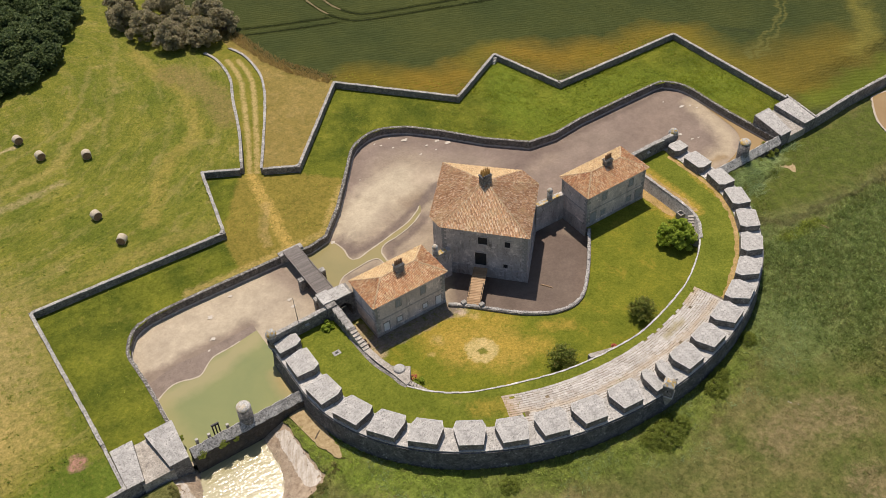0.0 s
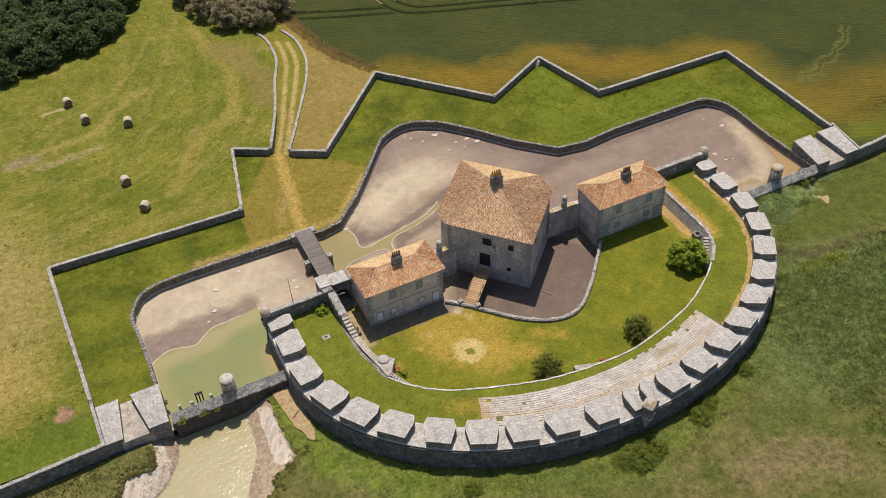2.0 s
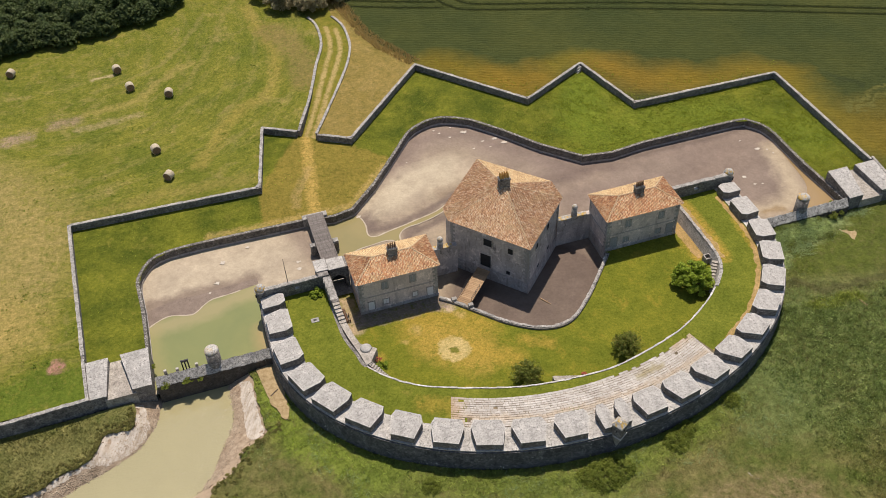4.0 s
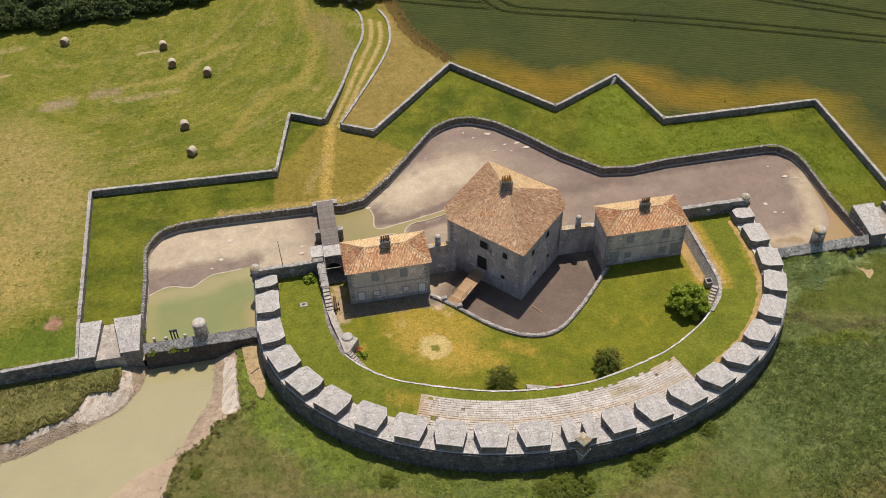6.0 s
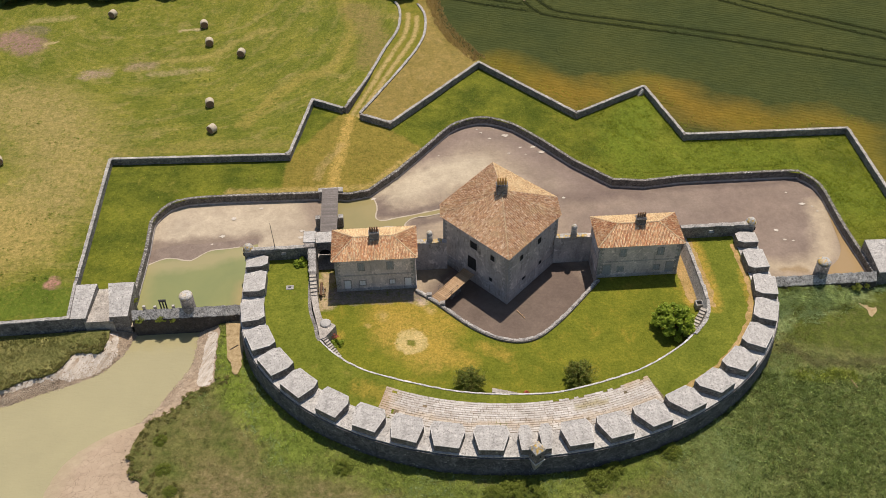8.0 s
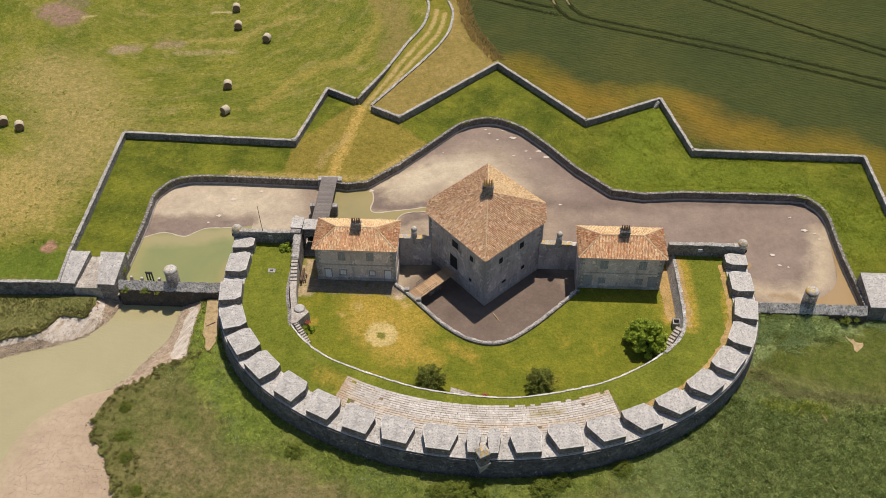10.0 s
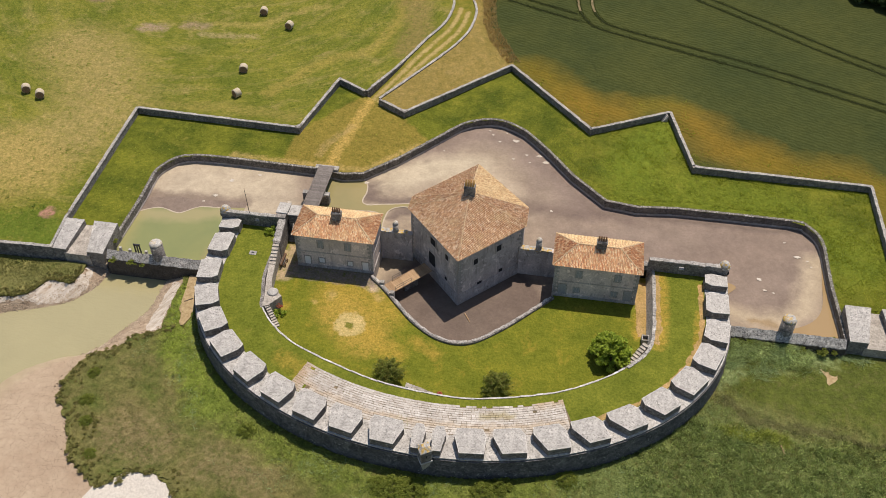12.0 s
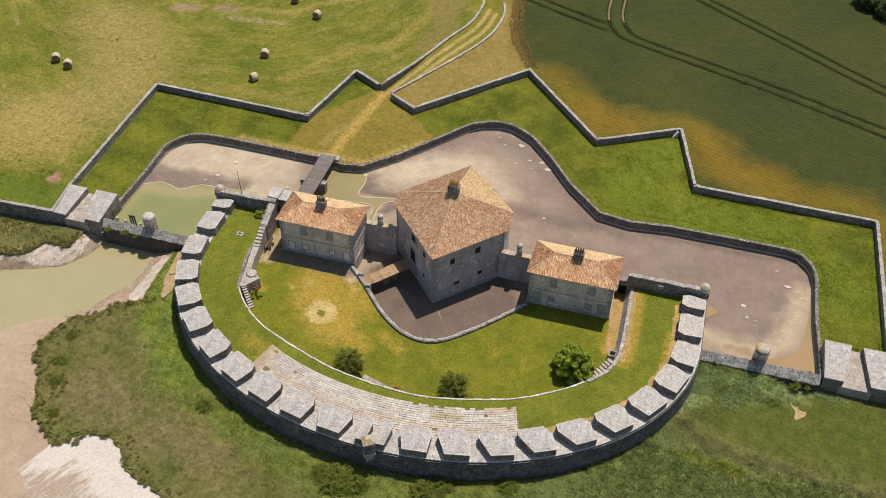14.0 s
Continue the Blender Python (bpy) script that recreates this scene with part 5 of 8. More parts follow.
def merlon(mx, my, back, front, skew, seed):
    rng = random.Random(seed)
    best = min(FRONT, key=lambda f: (f[0] - f[1] * 1.9 - Vector((mx, my))).length)
    p, out = best
    along = Vector((-out.y, out.x))
    shift = (Vector((mx, my)) - p).dot(along)
    p = p + along * shift
    ob = thing("merlon", (*p, 0), "pale limestone merlon with a sloping slab top", "merlon", "merlons of the battery")
    z_in, z_out = 3.56 + rng.uniform(-0.05, 0.05), 2.95 + rng.uniform(-0.05, 0.05)
    d0, d1, throat = 0.22, 3.8, 2.8
    back += 0.15 if back > 3 else 0.0

    def half(d):
        if d > throat:
            return back / 2 - 0.45 * (d - throat) / (d1 - throat)
        return front / 2 + (back - front) / 2 * (d - d0) / (throat - d0)

    def at(u, d, z):
        v = -out * d + along * (u * half(d) + skew * (0.5 - (d - d0) / (d1 - d0)))
        return Vector((v.x, v.y, z))

    def top(d):
        return z_out + (z_in - z_out) * (d - d0) / (d1 - d0)

    plan = [(-1, d0), (1, d0), (1, throat), (1, d1), (-1, d1), (-1, throat)]
    lo = [tuple(at(u * 1.01, d, 1.5)) for u, d in plan]
    hi = [tuple(at(u * 0.985, d, top(d))) for u, d in plan]
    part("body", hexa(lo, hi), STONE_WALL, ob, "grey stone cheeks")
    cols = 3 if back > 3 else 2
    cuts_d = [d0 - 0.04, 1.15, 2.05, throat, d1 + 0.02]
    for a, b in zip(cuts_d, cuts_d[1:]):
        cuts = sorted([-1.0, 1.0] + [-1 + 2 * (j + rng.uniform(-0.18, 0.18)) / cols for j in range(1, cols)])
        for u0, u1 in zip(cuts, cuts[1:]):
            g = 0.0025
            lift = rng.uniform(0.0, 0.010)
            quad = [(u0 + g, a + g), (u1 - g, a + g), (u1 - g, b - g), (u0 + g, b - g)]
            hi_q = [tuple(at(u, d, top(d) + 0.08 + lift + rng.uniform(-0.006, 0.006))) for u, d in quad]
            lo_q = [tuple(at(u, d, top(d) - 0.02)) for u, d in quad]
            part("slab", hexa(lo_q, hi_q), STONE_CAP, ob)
    edge = bmesh.new()
    for (u0, a), (u1, b) in zip(plan, plan[1:] + plan[:1]):
        p0, p1 = at(u0 * 1.005, a, top(a)), at(u1 * 1.005, b, top(b))
        mid = at(0, 2.0, top(2.0))
        q0, q1 = p0.lerp(mid, 0.05), p1.lerp(mid, 0.05)
        up = Vector((0, 0, 0.096))
        hexa([tuple(p) for p in (p0, p1, q1, q0)], [tuple(p + up) for p in (p0, p1, q1, q0)], edge)
    part("edge", edge, STONE_RIM, ob, "pale worn edge stones")
    return ob


for i, row in enumerate(MERLONS):
    merlon(*row, 50 + i)

# ---- end works of the outer line: paired blocks beside each dam ----
ENDS = {-1: ((((-69.8, -67.35), (-69.7, -66.4)), ((-63.6, -60.75), (-64.65, -60.43))), -2.85, 0.3, 3.3, 1.65), 1: ((((60.0, 62.8), (59.8, 63.8)), ((66.6, 69.55), (65.4, 69.5))), -2.6, 0.6, 4.0, 1.65)}
for side in (-1, 1):
    pair, yf, zf, yb, zb = ENDS[side]
    for (f0, f1), (b0, b1) in pair:
        ob = thing("merlon", (0, 0, 0), "pale sloping stone merlon at the end of the outer wall", "merlon", "merlons of the outer line")
        lo = [(f0 - 0.03, yf - 0.1, -4.4), (f1 + 0.03, yf - 0.1, -4.4), (b1 + 0.03, yb + 0.05, -4.4), (b0 - 0.03, yb + 0.05, -4.4)]
        hi = [(f0, yf, zf), (f1, yf, zf), (b1, yb, zb), (b0, yb, zb)]
        part("body", hexa(lo, hi), STONE_WALL, ob, "grey stone cheeks")
        rng = random.Random(int(90 + f0))

        def at(u, v):
            x = (f0 + (b0 - f0) * v) * (1 - u) + (f1 + (b1 - f1) * v) * u
            return (x, yf - 0.05 + (yb - yf + 0.1) * v, zf + (zb - zf) * v)

        for i in range(10):
            cuts = [0.0] + sorted((j + rng.uniform(-0.3, 0.3)) / 5 for j in range(1, 5)) + [1.0]
            for u0, u1 in zip(cuts, cuts[1:]):
                v0, v1 = i / 10 + 0.0008, (i + 1) / 10 - 0.0008
                quad = [at(u0 + 0.002, v0), at(u1 - 0.002, v0), at(u1 - 0.002, v1), at(u0 + 0.002, v1)]
                up = 0.08 + rng.uniform(0, 0.03)
                part("slab", hexa([(x, y, z - 0.02) for x, y, z in quad], [(x, y, z + up + rng.uniform(-0.008, 0.008)) for x, y, z in quad]), STONE_CAP, ob)
    (a0, a1), (c0, c1) = (pair[0][0][1], pair[1][0][0]), (pair[0][1][1], pair[1][1][0])
    structure("embrasure_sill", hexa([(a0 - 0.4, yf - 0.2, -4.4), (a1 + 0.4, yf - 0.2, -4.4), (c1 + 0.3, yb, -4.4), (c0 - 0.3, yb, -4.4)],
                                     [(a0 - 0.4, yf - 0.2, -0.4), (a1 + 0.4, yf - 0.2, -0.4), (c1 + 0.3, yb, 0.55), (c0 - 0.3, yb, 0.55)]), STONE_PAVE, "sandy stone sill between two merlons", "sill")
    x0, x1 = (-70.32, -69.84) if side < 0 else (69.62, 70.05)
    structure("wing_wall", hexa([(x0, yf, -2.6), (x1, yf, -2.6), (x1, yb + 1.0, -2.6), (x0, yb + 1.0, -2.6)], [(x0, yf, zf + 0.25), (x1, yf, zf + 0.25), (x1, yb + 1.0, 1.74), (x0, yb + 1.0, 1.74)]), STONE_COPING,
              "short sloping wall beside the end merlon", "wall")

# ---- the two dams with their round stops ----


STONE_DAM = stone_mat("pitted_dam_stone", (0.56, 0.53, 0.48), (0.38, 0.36, 0.33), (0.05, 0.048, 0.045), 0.9, None, 0.0, 0.3, 0.0, 1.0, 0.35, 0.3)
# wet stone, made darker still for the shade on the dam's south face
DAM_FOOT = stone_mat("wet_shaded_dam_foot", (0.115, 0.10, 0.085), (0.06, 0.053, 0.046), (0.16, 0.145, 0.12), 0.3, (0.8, 0.4), 0.0, 0.8, 0.2)


def dam(x0, x1, y):
    ob = thing("dam", (0, 0, 0), "stone dam with a sharp pitted crest above a wet foot coloured with shade", "dam", "dams of the moat", "structure")
    n = 40
    for name, material, label, profile in (("crest", STONE_DAM, "pale pitted crest", ((-0.98, -0.9, 0), (-0.95, -0.5, 1), (0.0, 0.75, 1), (0.75, -0.1, 1), (0.78, -0.5, 0))),
                                           ("foot", DAM_FOOT, "wet foot with shade put into its dark colour", ((-1.25, -4.5, 0), (-1.02, -0.62, 1), (0.78, -0.3, 0), (0.95, -3.0, 0)))):
        bm = bmesh.new()
        rows = []
        for i in range(n + 1):
            x = x0 + (x1 - x0) * i / n
            j = 0.05 * math.sin(i * 1.3) + 0.04 * math.sin(i * 2.9)
            rows.append([bm.verts.new((x, y + dy + j * s, z + 0.5 * j * s)) for dy, z, s in profile])
        for a, b in zip(rows, rows[1:]):
            for k in range(len(profile) - 1):
                bm.faces.new((a[k], b[k], b[k + 1], a[k + 1]))
        bm.faces.new(rows[0])
        bm.faces.new(rows[-1][::-1])
        bmesh.ops.recalc_face_normals(bm, faces=bm.faces)
        part(name, bm, material, ob, label)
    return ob


dam(-60.2, -41.6, -2.1)
dam(41.0, 59.6, -2.4)


STONE_DOME = stone_mat("pale_dome_stone", (0.60, 0.575, 0.525), (0.43, 0.415, 0.38), (0.22, 0.21, 0.19), 0.45, None, 0.35)


def round_stop(x, y, z0, z1, r, label, cap=STONE_DOME, shaft=STONE_WALL):
    ob = thing("round_stop", (x, y, 0), label, "turret", "round stops")
    part("shaft", lathe([(r, z0), (r * 0.98, z1)], 24), shaft, ob, "", True)
    part("dome", lathe([(r * 1.0, z1), (r * 1.0, z1 + 0.1), (r * 0.9, z1 + 0.3), (r * 0.62, z1 + 0.5), (r * 0.2, z1 + 0.6)], 24), cap, ob, "domed cap spotted with orange lichen", True)
    return ob


round_stop(-51.25, -1.7, -2.8, 3.0, 1.08, "round stone stop with a domed cap on the dam")
round_stop(50.6, -1.8, -2.8, 2.95, 1.08, "round stone stop with a lichened domed cap on the dam", STONE_GOLD)
round_stop(-12.4, 6.75, 3.0, 5.7, 0.5, "small round stop on the wall beside the tower", STONE_DOME, STONE_QUOIN)
round_stop(11.4, 6.75, 3.0, 5.5, 0.5, "small round stop on the wall beside the tower", STONE_DOME, STONE_QUOIN)


def bartizan(x, y, label):
    ob = thing("bartizan", (x, y, 0), label, "turret", "corner turrets")
    part("corbel", lathe([(0.35, 0.2), (0.75, 1.4), (0.9, 1.8)], 24), STONE_QUOIN, ob, "", True)
    part("drum", lathe([(0.82, 1.7), (0.82, 4.1)], 24), STONE_WALL, ob, "", True)
    part("cornice", lathe([(0.95, 4.0), (0.95, 4.2)], 24), STONE_QUOIN, ob)
    part("dome", lathe([(0.88, 4.2), (0.82, 4.5), (0.66, 4.8), (0.38, 5.02), (0.1, 5.12)], 24), STONE_GOLD, ob, "domed stone roof with orange lichen", True)
    for a in (200, 320, 80):
        bm = new_box(-0.08, 0.08, -0.2, 0.02, 2.9, 3.5)
        w = part("slit", bm, VOID, ob)
        w.matrix_local = pose(0.78 * math.cos(radians(a)), 0.78 * math.sin(radians(a)), 0, 0, 0, a + 90)


bartizan(-42.1, 7.2, "round corner turret with a domed stone roof")
bartizan(41.1, 7.2, "round corner turret with a domed stone roof")

# bartizan in the middle of the front
ob = thing("bartizan", (X0 + 0.28, -34.4, 0), "square stone sentry box set corner-on to the battery's front", "turret")
ob.matrix_world = pose(X0 + 0.28, -34.4, 0, 0, 0, 31)
part("corbel", hexa([(-0.4, -0.2, -0.9), (0.3, -0.2, -0.9), (0.3, 0.7, -0.9), (-0.4, 0.7, -0.9)], [(-0.82, -0.82, 1.4), (0.82, -0.82, 1.4), (0.82, 0.82, 1.4), (-0.82, 0.82, 1.4)]), STONE_QUOIN, ob, "pale worn corbel")
part("body", new_box(-0.76, 0.76, -0.76, 0.76, 1.4, 3.65, bevel=0.05), STONE_WALL, ob)
part("string", new_box(-0.87, 0.87, -0.87, 0.87, 1.32, 1.5, bevel=0.03), STONE_RIM, ob, "pale moulding")
part("cornice", new_box(-0.85, 0.85, -0.85, 0.85, 3.55, 3.75, bevel=0.04), STONE_QUOIN, ob)
part("roof", hexa([(-0.85, -0.85, 3.75), (0.85, -0.85, 3.75), (0.85, 0.85, 3.75), (-0.85, 0.85, 3.75)], [(-0.3, -0.3, 4.35), (0.3, -0.3, 4.35), (0.3, 0.3, 4.35), (-0.3, 0.3, 4.35)]), STONE_GOLD, ob, "small pyramid roof with lichen")
part("slit", new_box(-0.07, 0.07, -0.79, -0.72, 2.4, 2.9), VOID, ob)
part("slit", new_box(-0.79, -0.72, -0.07, 0.07, 2.4, 2.9), VOID, ob)

# ---- gorge walls ----


def pierced_wall(x0, x1, y0, y1, z0, z1, hole, label):
    ob = thing("gorge_wall", (0, 0, 0), label, "wall", "", "structure")
    bm = bmesh.new()
    hx0, hx1, hz0, hz1 = hole
    for a, b, c, d in ((x0, hx0, z0, z1), (hx1, x1, z0, z1), (hx0, hx1, z0, hz0), (hx0, hx1, hz1, z1)):
        box(bm, a, b, y0, y1, c, d)
    part("wall_body", bm, STONE_WALL, ob)
    # pale stone here paints the sunlit patch inside the opening
    part("sill", new_box(hx0 + 0.005, hx1 - 0.005, y0 - 0.02, y1 + 0.02, hz0 - 0.04, hz0 + 0.05), STONE_RIM, ob, "sill with sunlight put into its pale colour")
    coping(ob, [(x1, y0), (x0, y0)][::-1], y1 - y0, z1, 0.14, 0.8, 0.06, 0.07, "coping_stone", None, int(abs(x0)), 0.008)
    return ob


pierced_wall(-41.6, -32.4, 6.4, 7.1, -2.4, 4.3, (-36.8, -36.0, 3.1, 3.65), "gorge wall with a small square opening")
pierced_wall(29.2, 41.0, 6.4, 7.1, -2.4, 4.3, (34.0, 34.9, 3.0, 3.6), "gorge wall with a small square opening")
for x0, x1, z in ((-14.9, -9.6, 4.0), (8.2, 14.4, 3.6)):
    ob = thing("curtain_wall", (0, 0, 0), "grey curtain wall joining tower and wing", "wall", "", "structure")
    part("wall_body", new_box(x0, x1, 6.3, 7.2, -2.4, z), PLASTER_TOWER, ob)
    coping(ob, [(x0, 6.3), (x1, 6.3)], 0.9, z, 0.16, 0.9, 0.06, 0.06, "coping_stone", STONE_GOLD, 77)
# link between the east wing and the terrace
ob = thing("postern_wall", (0, 0, 0), "low stone postern wall beside the east wing", "wall", "", "structure")
bm = bmesh.new()
box(bm, 27.6, 28.0, 6.2, 7.2, -2.2, 3.2)
box(bm, 28.0, 29.3, 6.2, 7.2, 2.2, 3.2)
part("wall_body", bm, STONE_WALL, ob)
part("dark_passage", new_box(28.0, 29.2, 6.9, 7.0, -2.2, 2.2), VOID, ob)

# ---- flagpole ----
ob = thing("flagpole", (-37.65, 6.75, 4.3), "thin bare metal pole on the gorge wall", "pole")
part("pole", rod(bmesh.new(), (0, 0, 0), (-0.1, -0.1, 5.6), 0.06, 0.035), DARK_IRON, ob)

# ---- the gate ----
gate = thing("gatehouse", (0, 0, 0), "stone gate with a dark arched passage beside the west wing", "gate")
part("west_pier", new_box(-32.9, -31.2, 6.0, 9.6, -2.4, 4.9, bevel=0.05), STONE_WALL, gate)
part("pier_cap", new_box(-33.05, -31.05, 7.0, 9.7, 4.9, 5.1, bevel=0.04), STONE_CAP, gate, "pale cap slab")
bm = bmesh.new()
n = 10
pts = [(-30.9 + 2.5 * i / n, 2.3 + 0.95 * math.sin(math.pi * i / n)) for i in range(n + 1)]
lo_f, lo_b = [bm.verts.new((x, 7.0, z)) for x, z in pts], [bm.verts.new((x, 9.4, z)) for x, z in pts]
hi_f, hi_b = [bm.verts.new((x, 7.0, 4.75)) for x, z in pts], [bm.verts.new((x, 9.4, 4.75)) for x, z in pts]
for i in range(n):
    bm.faces.new((lo_f[i], lo_f[i + 1], hi_f[i + 1], hi_f[i]))
    bm.faces.new((lo_b[i], hi_b[i], hi_b[i + 1], lo_b[i + 1]))
    bm.faces.new((lo_f[i], lo_b[i], lo_b[i + 1], lo_f[i + 1]))
    bm.faces.new((hi_f[i], hi_f[i + 1], hi_b[i + 1], hi_b[i]))
bmesh.ops.recalc_face_normals(bm, faces=bm.faces)
part("arch", bm, STONE_WALL, gate)
part("arch_cap", new_box(-31.0, -28.25, 6.9, 9.5, 4.75, 4.95, bevel=0.04), STONE_CAP, gate, "pale slab over the arch")
# flat near-black panel stands in for the shade under the arch
part("passage_shade", new_box(-30.9, -28.4, 9.1, 9.25, 0.2, 2.6), VOID, gate, "near-black panel for the shade in the passage")
part("east_pier", new_box(-28.4, -27.8, 7.0, 9.5, -2.4, 4.75), STONE_WALL, gate)

# causeway under the gate
structure("gate_causeway", new_box(-32.9, -27.6, 5.6, 10.2, -2.4, 0.02), STONE_PAVE, "stone causeway under the gate", "pavement")

# ---- courtyard ----
DITCH = smooth_line([(-14.9, -0.4), (-12.6, -2.4), (-9.0, -6.3), (-6.6, -8.8), (-3.4, -11.1), (-1.0, -12.0), (0.9, -12.2), (2.6, -11.8), (4.4, -10.7), (7.6, -7.8), (11.6, -3.4), (14.4, -0.2)], 3)
yard = [p for p in INNER] + [(14.6, 6.6), (14.5, -0.2)] + DITCH[::-1] + [(-14.9, 6.6)]
structure("courtyard", sheet(yard, 0.0, 2.5, 0.05), LAWN, "courtyard lawn with dry patches and a ring of bare sand", "lawn")
wall = thing("ditch_wall", (0, 0, 0), "low curved stone wall round the ditch", "wall", "", "structure")
part("wall_body", wall_along(DITCH, -0.55, -2.6, 0.35), STONE_WALL, wall)
coping(wall, DITCH, -0.42, 0.35, 0.1, 0.75, 0.03, 0.08, "coping_stone", None, 41, 0.008)

# ---- roofs ----


def tiles(verts, faces, a, b, c, d, deep=1.0, pitch=0.23, course=0.31):
    """Canal tiles over the roof plane with eave a-b and top d-c (c over b); d equals c on a hip end."""
    a, b, c, d = (Vector(p) for p in (a, b, c, d))
    u = (b - a)
    width = u.length
    u.normalize()
    up = ((c + d) / 2 - a)
    up = (up - u * up.dot(u))
    tall = up.length
    up.normalize()
    normal = u.cross(up).normalized()
    if normal.z < 0:
        normal = -normal
    left, right = (d - a).dot(u), (c - a).dot(u)

    def top(s):
        if s < left and left > 1e-6:
            return tall * s / left
        if s > right and width - right > 1e-6:
            return tall * (width - s) / (width - right)
        return tall

    n = max(1, round(width / pitch))
    p = width / n
    samples = [(0.0, -0.03), (0.13, 0.08), (0.31, 0.125), (0.49, 0.085), (0.62, -0.03), (0.81, -0.085), (1.0, -0.03)]
    for i in range(n):
        k = 0
        while k * course < max(top(i * p), top((i + 1) * p), top((i + 0.5) * p)) - 0.02:
            v0 = k * course
            base = len(verts)
            jig = random.uniform(-0.015, 0.015)
            for f, h in samples[:5] + samples[4:]:
                s = (i + f) * p
                limit = max(0.0, top(s))
                lo, hi = min(v0 - 0.05, limit), min(v0 + course, limit)
                for v, lift in ((lo, 0.016), (hi, 0.0)):
                    q = a + u * s + up * v + normal * (h * deep + lift + jig + 0.09)
                    verts.append(tuple(q))
            for j in (0, 1, 2, 3, 5, 6):
                faces.append((base + 2 * j, base + 2 * j + 2, base + 2 * j + 3, base + 2 * j + 1))
            k += 1


def roof(parent, planes, material, label, sunlit_mat):
    """Tiled planes; those that face north get shallower channels and a colour brightened as if sunlit."""
    bm = bmesh.new()
    sides = {False: ([], []), True: ([], [])}
    for p in planes:
        a, b, c, d = (Vector(q) for q in p)
        north = (b - a).cross((c + d) / 2 - a).normalized()
        north = north if north.z > 0 else -north
        north = north.y + 0.4 * north.x > 0.25
        tiles(*sides[north], *p, 0.5 if north else 0.7)
        corners = [a, b, c] + ([d] if (c - d).length > 0.01 else [])
        bm.faces.new([bm.verts.new(q) for q in corners])
    ob = part("roof", bm, TILE_TOWER, parent, label)
    for north, (verts, faces) in sides.items():
        t = new("roof_tiles", from_lists("roof_tiles", verts, faces, sunlit_mat if north else material))
        t.parent = ob
        tagged(t, "canal tiles with sunlight put into their yellower colour" if north else "mottled canal tiles", "", "", "stuff")
    return ob


def ridges(parent, lines, r=0.13):
    for a, b in lines:
        a, b = Vector(a), Vector(b)
        n = max(2, int((b - a).length / 0.45))
        bm = bmesh.new()
        q = (b - a).to_track_quat("Z", "Y")
        rings = []
        for i in range(n):
            for t, rr in ((i / n, r * 1.12), ((i + 0.98) / n, r * 0.9)):
                c = a.lerp(b, t) + Vector((0, 0, 0.05))
                rings.append([bm.verts.new(c + q @ Vector((rr * math.cos(2 * math.pi * k / 8), rr * math.sin(2 * math.pi * k / 8), 0))) for k in range(8)])
        for p0, p1 in zip(rings, rings[1:]):
            for k in range(8):
                bm.faces.new((p0[k], p0[(k + 1) % 8], p1[(k + 1) % 8], p1[k]))
        bm.faces.new(rings[0][::-1])
        bm.faces.new(rings[-1])
        part("ridge", bm, RIDGE, parent, "pale mortared ridge tiles")


def chimney(parent, x, y, z0, z1, wx, wy, pots, pot_mat, name="chimney"):
    bm = new_box(x - wx / 2, x + wx / 2, y - wy / 2, y + wy / 2, z0, z1, bevel=0.03)
    box(bm, x - wx / 2 - 0.08, x + wx / 2 + 0.08, y - wy / 2 - 0.08, y + wy / 2 + 0.08, z1 - 0.3, z1 - 0.12)
    stack = part(name, bm, STONE_WALL, parent, "grey rendered stack with clay pots")
    for j, (px, py) in enumerate(pots):
        bm = lathe([(0.17, z1 - 0.05), (0.16, z1 + 0.4), (0.11, z1 + 0.7), (0.16, z1 + 0.74), (0.03, z1 + 1.0)], 10)
        pot = part("chimney_pot", bm, pot_mat, stack)
        pot.matrix_local = pose(x + px, y + py, 0, 0, 0, 0)


def opening(parent, name, x, z, w, h, y, leaf, label, panes=True):
    """A window or door in a front that faces -y, set into a dressed stone frame."""
    bm = bmesh.new()
    for a, b, c, d in ((x - w / 2 - 0.16, x - w / 2, z - 0.12, z + h + 0.16), (x + w / 2, x + w / 2 + 0.16, z - 0.12, z + h + 0.16), (x - w / 2, x + w / 2, z + h, z + h + 0.16), (x - w / 2, x + w / 2, z - 0.12, z)):
        box(bm, a, b, y - 0.05, y + 0.1, c, d)
    frame_ob = part(name, bm, STONE_QUOIN, parent, label)
    if panes:
        for s in (-1, 1):
            bm = new_box(x + (s - 1) * w / 4 + 0.02, x + (s + 1) * w / 4 - 0.02, y - 0.02, y + 0.03, z + 0.02, z + h - 0.02, bevel=0.01)
            for k in range(3):
                box(bm, x + (s - 1) * w / 4 + 0.06, x + (s + 1) * w / 4 - 0.06, y - 0.035, y - 0.02, z + h * (0.12 + 0.3 * k), z + h * (0.12 + 0.3 * k) + 0.05)
            part("shutter" if name == "window" else "door_leaf", bm, leaf, frame_ob)
    else:
        part("door_leaf", new_box(x - w / 2, x + w / 2, y - 0.02, y + 0.03, z, z + h, bevel=0.01), leaf, frame_ob)


